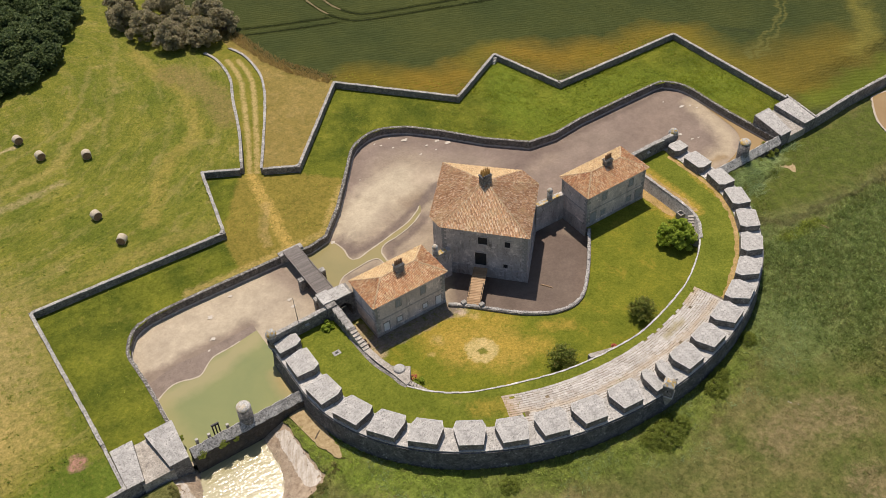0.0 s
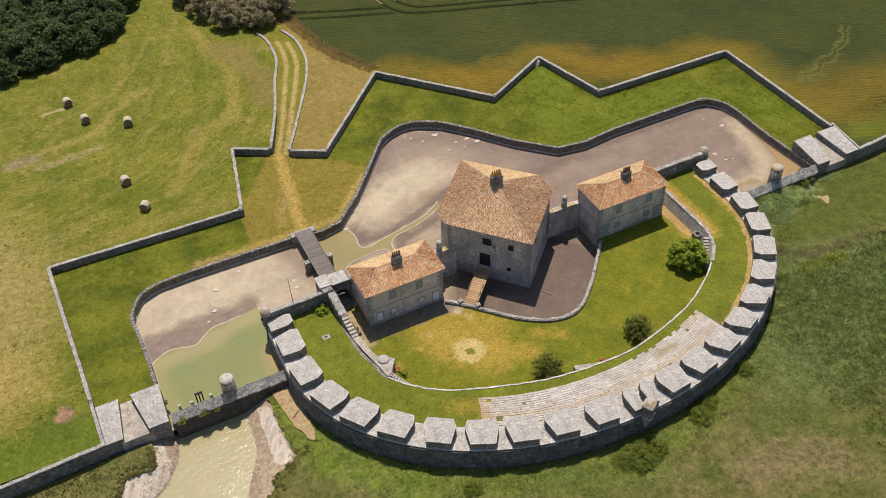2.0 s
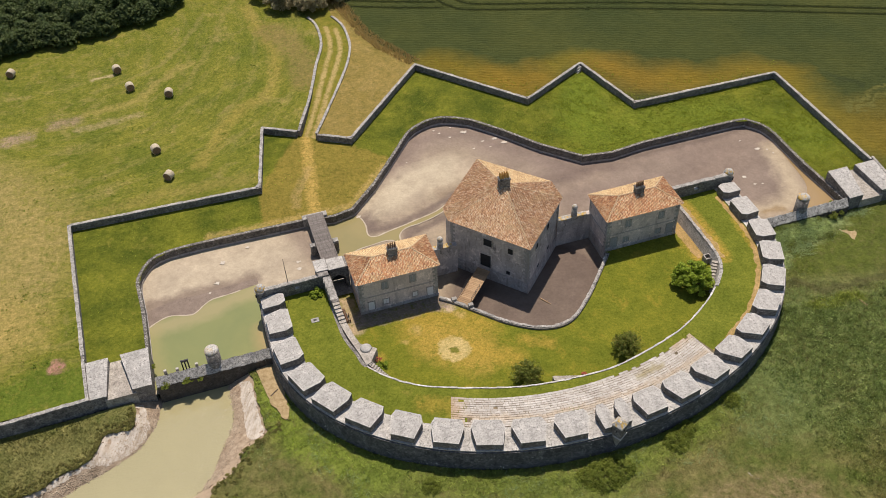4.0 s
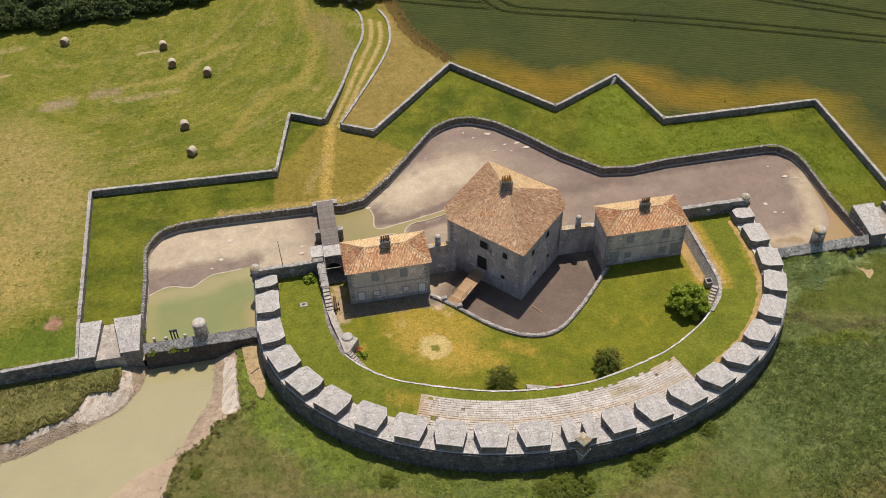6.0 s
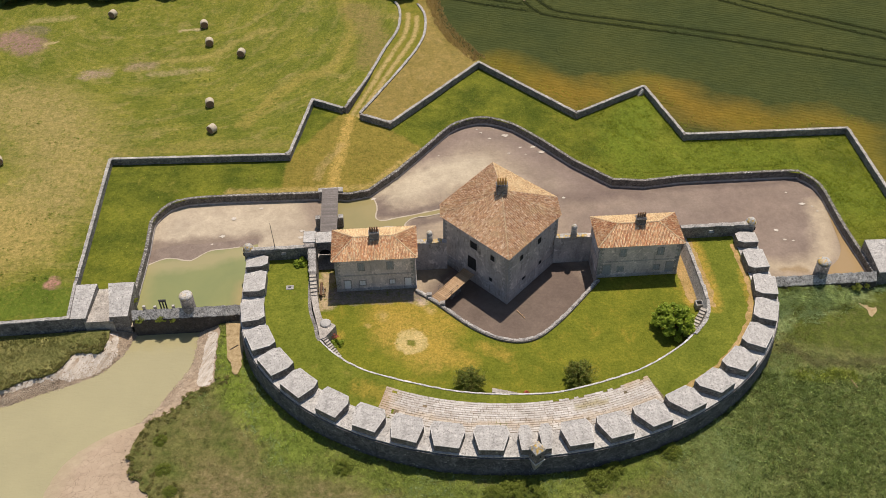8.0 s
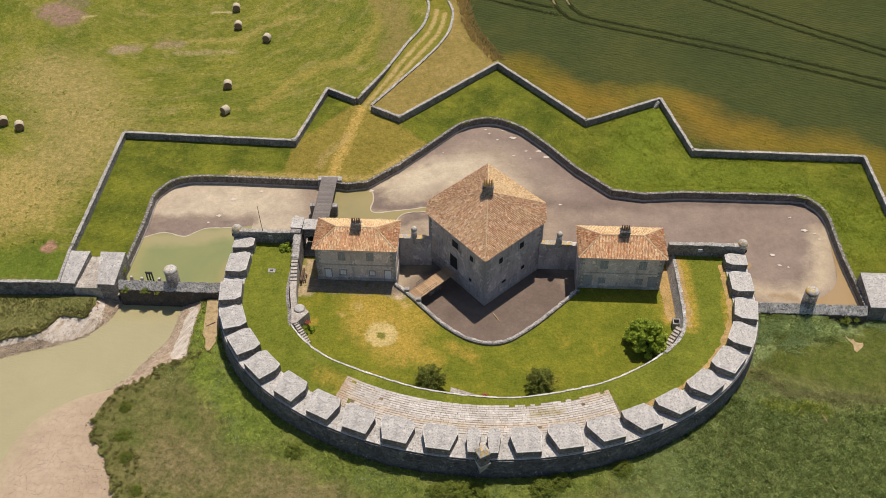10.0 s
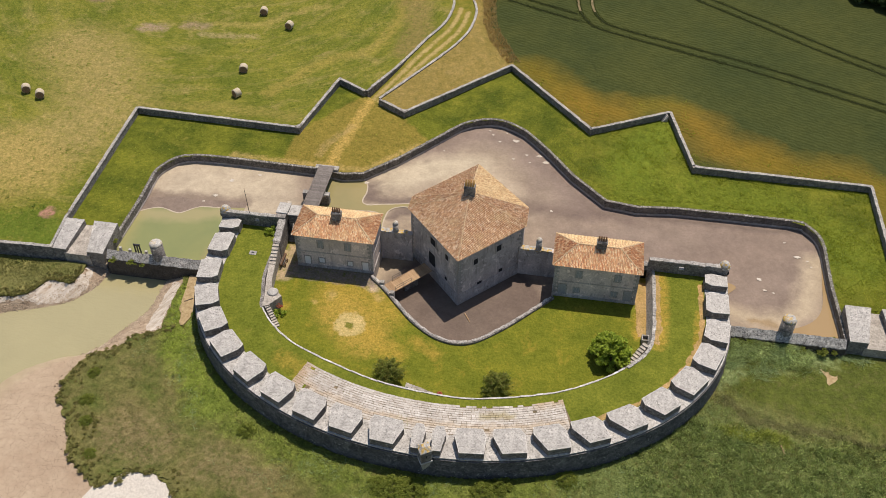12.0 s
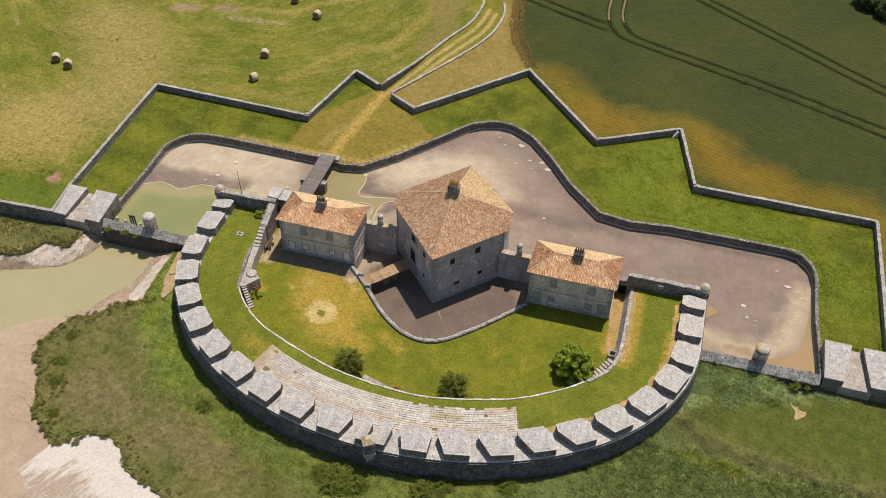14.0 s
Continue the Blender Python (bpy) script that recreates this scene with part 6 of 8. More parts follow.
def wing(x0, x1, label, doors, lows, ups, ridge_x, leaf, chim, pot_mat):
    ob = thing("house", (0, 0, 0), label, "house", "wings of the fort")
    y0, y1, ez, rz = 0.0, 7.43, 6.95, 8.75
    wx0, wx1, wy0, wy1 = x0 + 0.38, x1 - 0.38, y0 + 0.38, y1 - 0.35
    bm = bmesh.new()
    box(bm, wx0, wx1, wy0, wy1, -2.6, 6.98)
    part("wall", bm, PLASTER, ob, "stained grey rendered walls")
    part("plinth", new_box(wx0 - 0.1, wx1 + 0.1, wy0 - 0.1, wy1 + 0.1, -2.6, 0.55, bevel=0.03), MOULD, ob, "dark damp plinth")
    part("string_course", new_box(wx0 - 0.06, wx1 + 0.06, wy0 - 0.06, wy1 + 0.06, 3.3, 3.52), MOULD, ob, "dark string course")
    part("cornice", new_box(wx0 - 0.16, wx1 + 0.16, wy0 - 0.16, wy1 + 0.16, 6.68, 6.94, bevel=0.04), STONE_QUOIN, ob)
    rng = random.Random(int(x0))
    for cx, cy in ((wx0, wy0), (wx1, wy0), (wx0, wy1), (wx1, wy1)):
        sx, sy = (1 if cx == wx0 else -1), (1 if cy == wy0 else -1)
        z = 0.55
        k = 0
        while z < 6.6:
            h = 0.42
            lx, ly = (0.75, 0.42) if k % 2 else (0.42, 0.75)
            xs = sorted((cx - sx * 0.03, cx + sx * lx))
            ys = sorted((cy - sy * 0.03, cy + sy * ly))
            part("quoin", new_box(*xs, *ys, z + 0.01, min(z + h - 0.01, 6.66)), STONE_QUOIN, ob)
            z += h
            k += 1
    for x, z, w, h in doors:
        opening(ob, "door", x, z, w, h, wy0, leaf, "pale painted door in a stone frame", False)
    for x, z, w, h in lows:
        opening(ob, "window", x, z, w, h, wy0, leaf, "small pale shuttered window")
    for x, z, w, h in ups:
        opening(ob, "window", x, z, w, h, wy0, SHUTTER, "grey shuttered upper window")
    a, b, c, d = (x0, y0, ez), (x1, y0, ez), (x1, y1, ez), (x0, y1, ez)
    ry = (y0 + y1) / 2 - 0.2
    e, f = (ridge_x[0], ry, rz), (ridge_x[1], ry, rz)
    roof(ob, [(a, b, f, e), (b, c, f, f), (c, d, e, f), (d, a, e, e)], TILE_HOUSE, "hipped roof of orange canal tiles", TILE_SUNLIT)
    ridges(ob, [(e, f), (a, e), (d, e), (b, f), (c, f)])
    cx, cy = chim
    chimney(ob, cx, cy, 7.6, 10.0, 1.5, 0.95, [(-0.54, 0), (-0.18, 0), (0.18, 0), (0.54, 0)], pot_mat)
    return ob


wing(-28.1, -14.6, "two-storey grey rendered house with an orange hipped tile roof", [(-25.95, 0.2, 0.95, 2.1), (-16.25, 0.2, 1.0, 2.1)], [(-23.55, 1.15, 0.9, 1.0), (-18.8, 1.15, 0.8, 0.95)],
     [(-23.55, 4.5, 0.85, 1.45), (-19.0, 4.5, 0.85, 1.45)], (-24.5, -18.3), WHITE, (-21.25, 3.35), SOOT_POT)
wing(14.0, 27.85, "two-storey grey rendered house with a hipped tile roof above the lawn", [(15.85, 0.6, 1.2, 2.1), (26.2, 0.6, 1.2, 2.1)], [(18.1, 1.2, 0.9, 1.0), (24.0, 1.2, 0.9, 1.0)],
     [(18.2, 4.5, 0.9, 1.4), (24.25, 4.5, 0.9, 1.4)], (17.6, 24.15), SHUTTER, (21.2, 3.5), SOOT_POT)

# ---- the tower ----
EAVE = [Vector((-0.55, -2.75)), Vector((9.05, 7.0)), Vector((9.0, 11.55)), Vector((-0.6, 21.55)), Vector((-10.35, 11.2)), Vector((-10.45, 8.2))]
EZ, APEX = 8.05, Vector((-0.5, 9.2, 12.1))
tower = thing("tower", (0, 0, 0), "square grey tower house with a broad brown tiled roof", "tower")


def inset(points, d):
    out = []
    n = len(points)
    for i, p in enumerate(points):
        a, b = (p - points[i - 1]).normalized(), (points[(i + 1) % n] - p).normalized()
        m = Vector((-a.y, a.x)) + Vector((-b.y, b.x))
        out.append(p + m * (d / (m.length_squared / 2)))
    return out


W = inset(EAVE, 0.42)
part("wall", hexa([(*p, -2.6) for p in inset(EAVE, 0.30)], [(*p, EZ) for p in W]), PLASTER_TOWER, tower, "stained grey rendered walls")
part("plinth", hexa([(*p, -2.6) for p in inset(EAVE, 0.02)], [(*p, 0.1) for p in inset(EAVE, 0.24)]), MOULD, tower, "battered damp plinth")
part("cornice", hexa([(*p, 7.75) for p in inset(EAVE, 0.30)], [(*p, EZ) for p in inset(EAVE, 0.10)]), STONE_QUOIN, tower)
eaves = [(*p, EZ) for p in EAVE]
roof(tower, [(eaves[i], eaves[(i + 1) % 6], tuple(APEX), tuple(APEX)) for i in range(6)], TILE_TOWER, "broad pyramid roof of brown canal tiles", TILE_SUNLIT)
ridges(tower, [(e, tuple(APEX)) for e in eaves], 0.11)
chimney(tower, APEX.x, APEX.y - 0.05, 11.2, 13.6, 1.75, 1.2, [(-0.6, -0.25), (-0.2, -0.25), (0.2, -0.25), (0.6, -0.25), (-0.6, 0.25), (-0.2, 0.25), (0.2, 0.25), (0.6, 0.25)], POT)


def face_pose(i, along, z):
    """A place on tower wall i, along metres from its first corner: x along the wall, -y outward."""
    a, b = W[i], W[(i + 1) % 6]
    d = (b - a).normalized()
    p = a + d * along
    return pose(p.x, p.y, z, 0, 0, math.degrees(math.atan2(d.y, d.x)))


def tower_opening(name, i, along, z, w, h, label, door=False):
    bm = bmesh.new()
    for a, b, c, d in ((-w / 2 - 0.2, -w / 2, -0.15, h + 0.22), (w / 2, w / 2 + 0.2, -0.15, h + 0.22), (-w / 2, w / 2, h, h + 0.22), (-w / 2 - 0.05, w / 2 + 0.05, -0.2, 0)):
        box(bm, a, b, -0.14, 0.25, c, d)
    ob = part(name, bm, PLASTER_TOWER, tower, label)
    ob.matrix_local = face_pose(i, along, z)
    part("recess", new_box(-w / 2, w / 2, -0.09, -0.05, 0, h), VOID, ob, "dark unlit opening")


def along_of(i, x, y):
    a, b = W[i], W[(i + 1) % 6]
    return (Vector((x, y)) - a).dot((b - a).normalized())


# wall 5 runs from the west corner to the south corner, wall 0 from the south to the east
tower_opening("door", 5, along_of(5, -6.0, 3.2), 0.5, 1.9, 2.7, "dark doorway in a stone frame", True)
for i, x, y, z, w, h in ((5, -5.7, 3.0, 5.2, 1.5, 1.5), (5, -2.8, 0.1, 5.2, 0.9, 1.2), (5, -3.0, 0.3, 0.5, 0.7, 0.8), (0, 1.9, 0.2, 5.0, 0.85, 1.2), (0, 5.2, 3.5, 5.3, 1.0, 1.3), (0, 5.6, 3.9, 0.3, 0.8, 0.8), (0, 2.5, 0.8, -0.2, 1.0, 0.9)):
    tower_opening("window", i, along_of(i, x, y), z, w, h, "dark window in a worn stone frame")
rng = random.Random(5)
for i, at_end in ((5, True), (0, False), (0, True), (5, False)):
    z, k = 0.2, 0
    length = (W[(i + 1) % 6] - W[i]).length
    while z < 7.6:
        w = 0.8 if (k % 2) == (i == 5) else 0.45
        ob = part("quoin", new_box(0, w, -0.1, 0.15, 0.01, 0.41), STONE_QUOIN, tower)
        ob.matrix_local = face_pose(i, length - w if at_end else 0.0, z)
        z += 0.42
        k += 1

# ---- footbridge to the tower door ----
gang = thing("footbridge", (0, 0, 0), "plank footbridge with iron rails from the lawn to the tower door", "footbridge")
A, B = Vector((-12.0, -3.0, 0.12)), Vector((-6.25, 2.75, 0.62))
d = (B - A).normalized()
side = Vector((d.y, -d.x, 0)).normalized()
n = 24
plank_len = (B - A).length / n
for i in range(n):
    c = A + (B - A) * ((i + 0.5) / n)
    p = part("plank", new_box(-1.15, 1.15, -plank_len / 2 + 0.015, plank_len / 2 - 0.015, -0.04, 0.04), WOOD_TAN, gang)
    p.matrix_local = pose(*c, 0, 0, math.degrees(math.atan2(d.y, d.x)) - 90)
for s in (-0.9, 0.0, 0.9):
    part("beam", rod(bmesh.new(), A + side * s - Vector((0, 0, 0.18)), B + side * s - Vector((0, 0, 0.18)), 0.12, 0.12, 4), WOOD_GREY, gang)
c = A.lerp(B, 0.55)
bm = new_box(-1.3, 1.3, -0.35, 0.35, -2.6 - c.z, -0.25, bevel=0.04)
p = part("pier", bm, STONE_WALL, gang, "stone pier under the planks")
p.matrix_local = pose(*c, 0, 0, -45 + 90 - 0)
for s in (-1.1, 1.1):
    bm = bmesh.new()
    f0, f1 = (0.22, 0.55) if s < 0 else (0.12, 0.5)
    for f in (f0, (f0 + f1) / 2, f1):
        q = A.lerp(B, f) + side * s
        rod(bm, q, q + Vector((0, 0, 0.95)), 0.03)
    rod(bm, A.lerp(B, f0) + side * s + Vector((0, 0, 0.95)), A.lerp(B, f1) + side * s + Vector((0, 0, 0.95)), 0.03)
    rod(bm, A.lerp(B, f0) + side * s + Vector((0, 0, 0.5)), A.lerp(B, f1) + side * s + Vector((0, 0, 0.5)), 0.025)
    part("railing", bm, DARK_IRON, gang, "thin dark iron railing")
for q in (A + side * 1.45, A - side * 1.45):
    ob = thing("bridge_post", (q.x, q.y, 0), "squat stone post at the footbridge", "post", "footbridge posts")
    part("block", new_box(-0.4, 0.4, -0.35, 0.35, -2.0, 0.85, bevel=0.05), STONE_COPING, ob)

# ---- bridge over the moat ----
bridge = thing("bridge", (0, 0, 0), "grey plank bridge over the moat on stone piers", "bridge")
n = 62
for i in range(n):
    y0 = 9.4 + (26.3 - 9.4) * i / n
    z = 0.25 + 0.1 * (y0 - 9.4) / 17
    part("plank", new_box(-30.95 + 0.03 * math.sin(i * 1.7), -28.25 + 0.03 * math.sin(i * 2.9), y0 + 0.012, y0 + (26.3 - 9.4) / n - 0.012, z - 0.06, z), WOOD_GREY, bridge)
for x in (-30.6, -29.6, -28.6):
    part("beam", new_box(x - 0.14, x + 0.14, 9.4, 26.3, -0.12, 0.17), WOOD_GREY, bridge)
for x in (-30.98, -28.22):
    part("kerb_beam", new_box(x - 0.08, x + 0.08, 9.6, 26.2, 0.2, 0.42), WOOD_GREY, bridge)
for y in (13.2, 18.6):
    part("pier", new_box(-32.0, -27.2, y - 0.55, y + 0.55, -2.6, -0.15, bevel=0.05), STONE_WALL, bridge, "stone pier")
    for x in (-31.6, -27.6):
        part("pier_cap", new_box(x - 0.45, x + 0.45, y - 0.5, y + 0.5, -0.15, 0.3, bevel=0.06), STONE_COPING, bridge)
part("abutment", new_box(-31.8, -27.4, 25.7, 26.9, -2.4, 0.05, bevel=0.03), STONE_COPING, bridge)

# worn dry strips at the foot of walls


def strip(line, w, z, material, label, seed):
    a, b = ragged(offset_line(line, w), 0.4, 0.5, seed), ragged(line, 0.05, 0.7, seed + 2)
    structure("worn_strip", sheet(b + a[::-1], z, 0.0), material, label, "grass")


WORN = grass_mat("trodden_dry_grass", (0.33, 0.225, 0.06), (0.42, 0.29, 0.10), (0.20, 0.165, 0.03), 0.5, 0.72)
foot = [tuple(p - out * 3.78) for p, out in FRONT]
strip(foot[96:178], 0.75, TOP_Z + 0.02, WORN, "dry trodden strip at the foot of the parapet", 1.0)
strip([(30.1, 5.6), (30.4, 0.0), (30.5, -5.0), (30.0, -9.6)], 1.0, TOP_Z + 0.02, WORN, "dry trodden strip on the terrace edge", 2.0)
strip([(29.5, -6.5), (29.5, -3.0), (29.4, 0.0), (29.3, 5.6)], 1.7, 0.02, WORN, "dry trodden strip beside the wall", 3.0)

# ---- stairs and small works of the terrace ----


def stair(a, b, width, z_top, z_low, n, label, base=-0.2):
    """Steps that go down from a to b, each a block of its own, width to the left."""
    a, b = Vector(a), Vector(b)
    d = (b - a).normalized()
    left = Vector((-d.y, d.x))
    ob = thing("stairs", (0, 0, 0), label, "stairs", "terrace stairs")
    for i in range(n):
        p, q = a.lerp(b, i / n), a.lerp(b, (i + 1) / n)
        z = z_top + (z_low - z_top) * i / (n - 1)
        quad = [p, q, q + left * width, p + left * width]
        part("step", hexa([(*c, base) for c in quad], [(*c, z) for c in quad]), STONE_PAVE, ob)
    return ob


stair((-29.65, -11.5), (-27.4, -13.9), 0.8, 2.02, 0.2, 9, "pale stone steps from the terrace to the lawn")
stair((29.6, -9.8), (26.4, -13.9), -0.95, 2.02, 0.2, 10, "pale stone steps from the terrace to the lawn")
stair((-5.0, -23.35), (0.8, -23.85), 0.75, 2.03, 0.5, 13, "narrow worn steps along the terrace wall")
stair((-31.95, 1.2), (-31.7, -2.4), 1.05, 3.4, 2.3, 6, "broken stone steps up to the gate", 0.0)
ob = thing("stair_wall", (0, 0, 0), "ruined wall top between gate and stairs", "wall", "", "structure")
part("wall_body", hexa([(-31.95, 1.2, -0.3), (-30.8, 1.2, -0.3), (-31.0, 6.1, -0.3), (-32.3, 6.1, -0.3)], [(-31.95, 1.2, 3.5), (-30.8, 1.2, 3.5), (-31.0, 6.1, 4.6), (-32.3, 6.1, 4.6)]), STONE_WALL, ob)
for y0, y1, z0, z1 in ((1.7, 2.7, 3.52, 3.74), (2.73, 3.9, 3.76, 4.02), (3.93, 5.0, 4.05, 4.3), (5.03, 6.05, 4.32, 4.56)):
    quad = [(-32.1 - 0.05 * y0, y0), (-30.75 - 0.04 * y0, y0), (-30.95 - 0.04 * y1, y1), (-31.8 - 0.05 * y1, y1)]
    part("coping_stone", hexa([(*c, 3.3) for c in quad], [(*c, z + 0.1) for c, z in zip(quad, (z0, z0, z1, z1))]), STONE_COPING, ob)
LANDING = [(-31.7, -2.4), (-30.65, -2.4), (-30.25, -5.3), (-29.75, -7.3), (-28.5, -8.2), (-27.6, -9.0), (-28.9, -10.9), (-29.0, -11.2), (-29.95, -11.6), (-30.3, -9.4), (-31.2, -5.4)]
path = structure("terrace_path", hexa([(x, y, 0) for x, y in LANDING[::-1]], [(x, y, 2.16) for x, y in LANDING[::-1]]), STONE_PAVE, "pale flagged path and landing on the terrace wall", "path")
ob = thing("stone_dome", (-29.2, -8.45, 2.16), "low round stone dome on the landing", "dome")
part("drum", lathe([(0.9, -0.02), (0.9, 0.1)], 20), STONE_COPING, ob)
part("cap", lathe([(0.88, 0.1), (0.78, 0.22), (0.5, 0.32), (0.12, 0.36)], 20), STONE_CAP, ob, "", True)
TROUGH_BOTTOM = flat_noise("dark_trough_bottom", (0.06, 0.05, 0.035), (0.12, 0.095, 0.06), 2.0, 0.95, 0.03)
ob = thing("stone_trough", (29.2, -7.4, 0), "small open stone trough beside the steps", "trough")
for x0, x1, y0, y1 in ((-0.6, -0.4, -0.6, 0.6), (0.4, 0.6, -0.6, 0.6), (-0.4, 0.4, 0.42, 0.6), (-0.4, 0.4, -0.6, -0.42)):
    part("side", new_box(x0, x1, y0, y1, 0, 1.1, bevel=0.03), STONE_COPING, ob)
part("bottom", new_box(-0.4, 0.4, -0.42, 0.42, 0.0, 0.55), TROUGH_BOTTOM, ob)
ob = thing("drain_cover", (-35.15, -0.15, TOP_Z), "square stone slab with a dark grate in the terrace", "slab")
part("slab", new_box(-0.6, 0.6, -0.45, 0.45, -0.1, 0.09, bevel=0.02), STONE_QUOIN, ob)
part("grate", new_box(-0.25, 0.25, -0.2, 0.2, 0.05, 0.1), DARK_IRON, ob)
ob = thing("stairs", (0, 0, 0), "small flight of white steps in the corner of the outer wall", "stairs")
for i in range(7):
    x, y, z = 32.7 - 0.17 * i, 51.75 - 0.093 * i, 1.5 - 0.24 * i
    quad = [(x, y), (x - 0.15, y - 0.08), (x + 0.2, y - 0.72), (x + 0.35, y - 0.64)]
    part("step", hexa([(*c, -0.3) for c in quad], [(*c, z) for c in quad]), STONE_RIM, ob)

# ---- cannon on the lawn ----
ob = thing("cannon", (-30.3, 0.4, 0), "rusty old cannon on a low wooden carriage beside the wall", "cannon")
bm = lathe([(0.10, -1.5), (0.22, -1.4), (0.24, -0.9), (0.20, -0.8), (0.19, 0.2), (0.16, 0.3), (0.15, 1.3), (0.20, 1.4), (0.18, 1.5)], 14)
bmesh.ops.rotate(bm, verts=bm.verts, cent=(0, 0, 0), matrix=Matrix.Rotation(radians(88), 3, "X"))
bmesh.ops.translate(bm, verts=bm.verts, vec=(0, 0, 0.75))
part("barrel", bm, IRON, ob, "rust-brown iron barrel", True)
for x in (-0.32, 0.24):
    part("cheek", new_box(x, x + 0.1, -1.1, 0.6, 0.25, 0.72, bevel=0.03), WOOD_GREY, ob)
for y in (-0.8, 0.35):
    part("axle", rod(bmesh.new(), (-0.6, y, 0.3), (0.6, y, 0.3), 0.07), IRON, ob)
    for x in (-0.6, 0.5):
        wheel = part("wheel", rod(bmesh.new(), (x, y, 0.3), (x + 0.12, y, 0.3), 0.3, 0.3, 14), IRON, ob)

# ---- sluice gear on the west dam ----
ob = thing("sluice_gear", (-55.6, -0.5, 0), "black timber sluice frame standing on the dam", "sluice")
for x in (-0.45, 0.0, 0.45):
    part("post", new_box(x - 0.09, x + 0.09, -0.09, 0.09, -2.0, 1.0), DARK_IRON, ob)
part("crossbar", new_box(-0.6, 0.6, -0.1, 0.1, 0.98, 1.14), DARK_IRON, ob)
part("winch", rod(bmesh.new(), (-0.4, 0.2, 0.6), (0.4, 0.2, 0.6), 0.12), DARK_IRON, ob)
for x, y in ((-58.7, -0.6), (-56.9, -0.8), (-54.0, -0.8)):
    ob = thing("stone_block", (x, y, -0.4), "small pale stone block on the dam", "stone", "blocks on the dam")
    part("block", new_box(-0.22, 0.22, -0.2, 0.2, -1.5, 0.5, bevel=0.04), STONE_CAP, ob)

# log in the ditch, driftwood in the marsh
for p, q, r, m, lab in (((0.9, -4.2, -1.9), (2.0, -6.0, -1.9), 0.1, WOOD_TAN, "pale plank lying in the ditch mud"), ((48.5, -22.1, -1.55), (48.9, -23.6, -1.5), 0.07, WOOD_TAN, "pale broken stake lying in the reeds"),
                        ((15.0, -44.0, -2.0), (15.9, -46.4, -1.95), 0.035, STONE_CAP, "bleached branch lying in the marsh"), ((-44.4, -9.2, -1.85), (-43.2, -8.3, -1.8), 0.12, BARK, "dark log on the bare soil")):
    ob = thing("log", p, lab, "log")
    part("stem", rod(bmesh.new(), (0, 0, 0), tuple(Vector(q) - Vector(p)), r, r * 0.7), m, ob)
    part("stub", rod(bmesh.new(), tuple((Vector(q) - Vector(p)) * 0.6), tuple((Vector(q) - Vector(p)) * 0.6 + Vector((0.25, 0.1, 0.1))), r * 0.6, r * 0.3), m, ob)

# dried white scum on the mud
SCUM = flat_noise("dried_scum", (0.46, 0.40, 0.32), (0.58, 0.53, 0.45), 1.5, 0.9)
rng = random.Random(8)
for x, y, s in ((54.9, 18.0, 1.0), (48.1, 11.4, 0.8), (53.1, 21.3, 0.5), (48.8, 9.0, 0.6), (50.2, 8.6, 0.4), (56.5, 17.2, 0.4), (57.0, 15.8, 0.4), (-46.9, 21.9, 0.9), (-48.5, 17.3, 0.9), (-34.6, 17.7, 0.8), (-34.8, 16.0, 0.9), (-42.2, 24.3, 0.7),
                (4.1, 42.7, 1.2), (10.5, 36.8, 1.2), (9.0, 38.6, 0.9), (6.6, 38.6, 0.6), (1.0, 42.0, 0.5), (-0.6, 44.0, 0.5), (4.2, 37.0, 0.5), (-9.3, 37.4, 0.3), (7.4, 36.4, 0.4), (-22.0, 25.4, 0.9), (12.6, 23.0, 0.6), (31.0, 11.2, 0.5), (29.6, 12.8, 0.3), (-1.4, 45.2, 0.5), (2.0, 45.0, 0.4), (-50.0, 15.4, 0.5)):
    s *= 0.72
    turn = rng.uniform(-0.6, 0.6)
    shape = [(x + s * rng.uniform(0.4, 1.0) * math.cos(turn + 2 * math.pi * k / 18), y + 0.7 * s * rng.uniform(0.4, 1.0) * math.sin(turn + 2 * math.pi * k / 18)) for k in range(18)]
    structure("scum_patch", sheet(shape, MUD_Z + 0.085), SCUM, "white patch of dried scum on the mud", "patch")

# clods and stones on the banks


def clods(name, n, line, wide, z, size, material, label, seed, push=None):
    gen = random.Random(seed)
    pts = resample(line, 0.15)
    verts, faces = [], []
    for _ in range(n):
        p = gen.choice(pts)
        x, y, s = p[0] + gen.gauss(0, wide), p[1] + gen.gauss(0, wide), size * gen.uniform(0.4, 1.3) ** 1.5
        if push:
            go = abs(gen.gauss(0, 2 * wide))
            x, y = p[0] + go * push[0] + gen.gauss(0, 0.1), p[1] + go * push[1] + gen.gauss(0, 0.1)
        base, a0, zz = len(verts), gen.uniform(0, 3), z(x, y)
        for k in range(5):
            a = a0 + k * 2 * math.pi / 5
            r = s * gen.uniform(0.7, 1.2)
            verts += [(x + r * math.cos(a), y + r * math.sin(a), zz - 0.1), (x + 0.6 * r * math.cos(a), y + 0.6 * r * math.sin(a), zz + s * gen.uniform(0.3, 0.6))]
        for k in range(5):
            j = (k + 1) % 5
            faces.append((base + 2 * k, base + 2 * j, base + 2 * j + 1, base + 2 * k + 1))
        faces.append(tuple(base + 2 * k + 1 for k in range(5)))
    return tagged(new(name, from_lists(name, verts, faces, material)), label, "stones", "", "stuff")


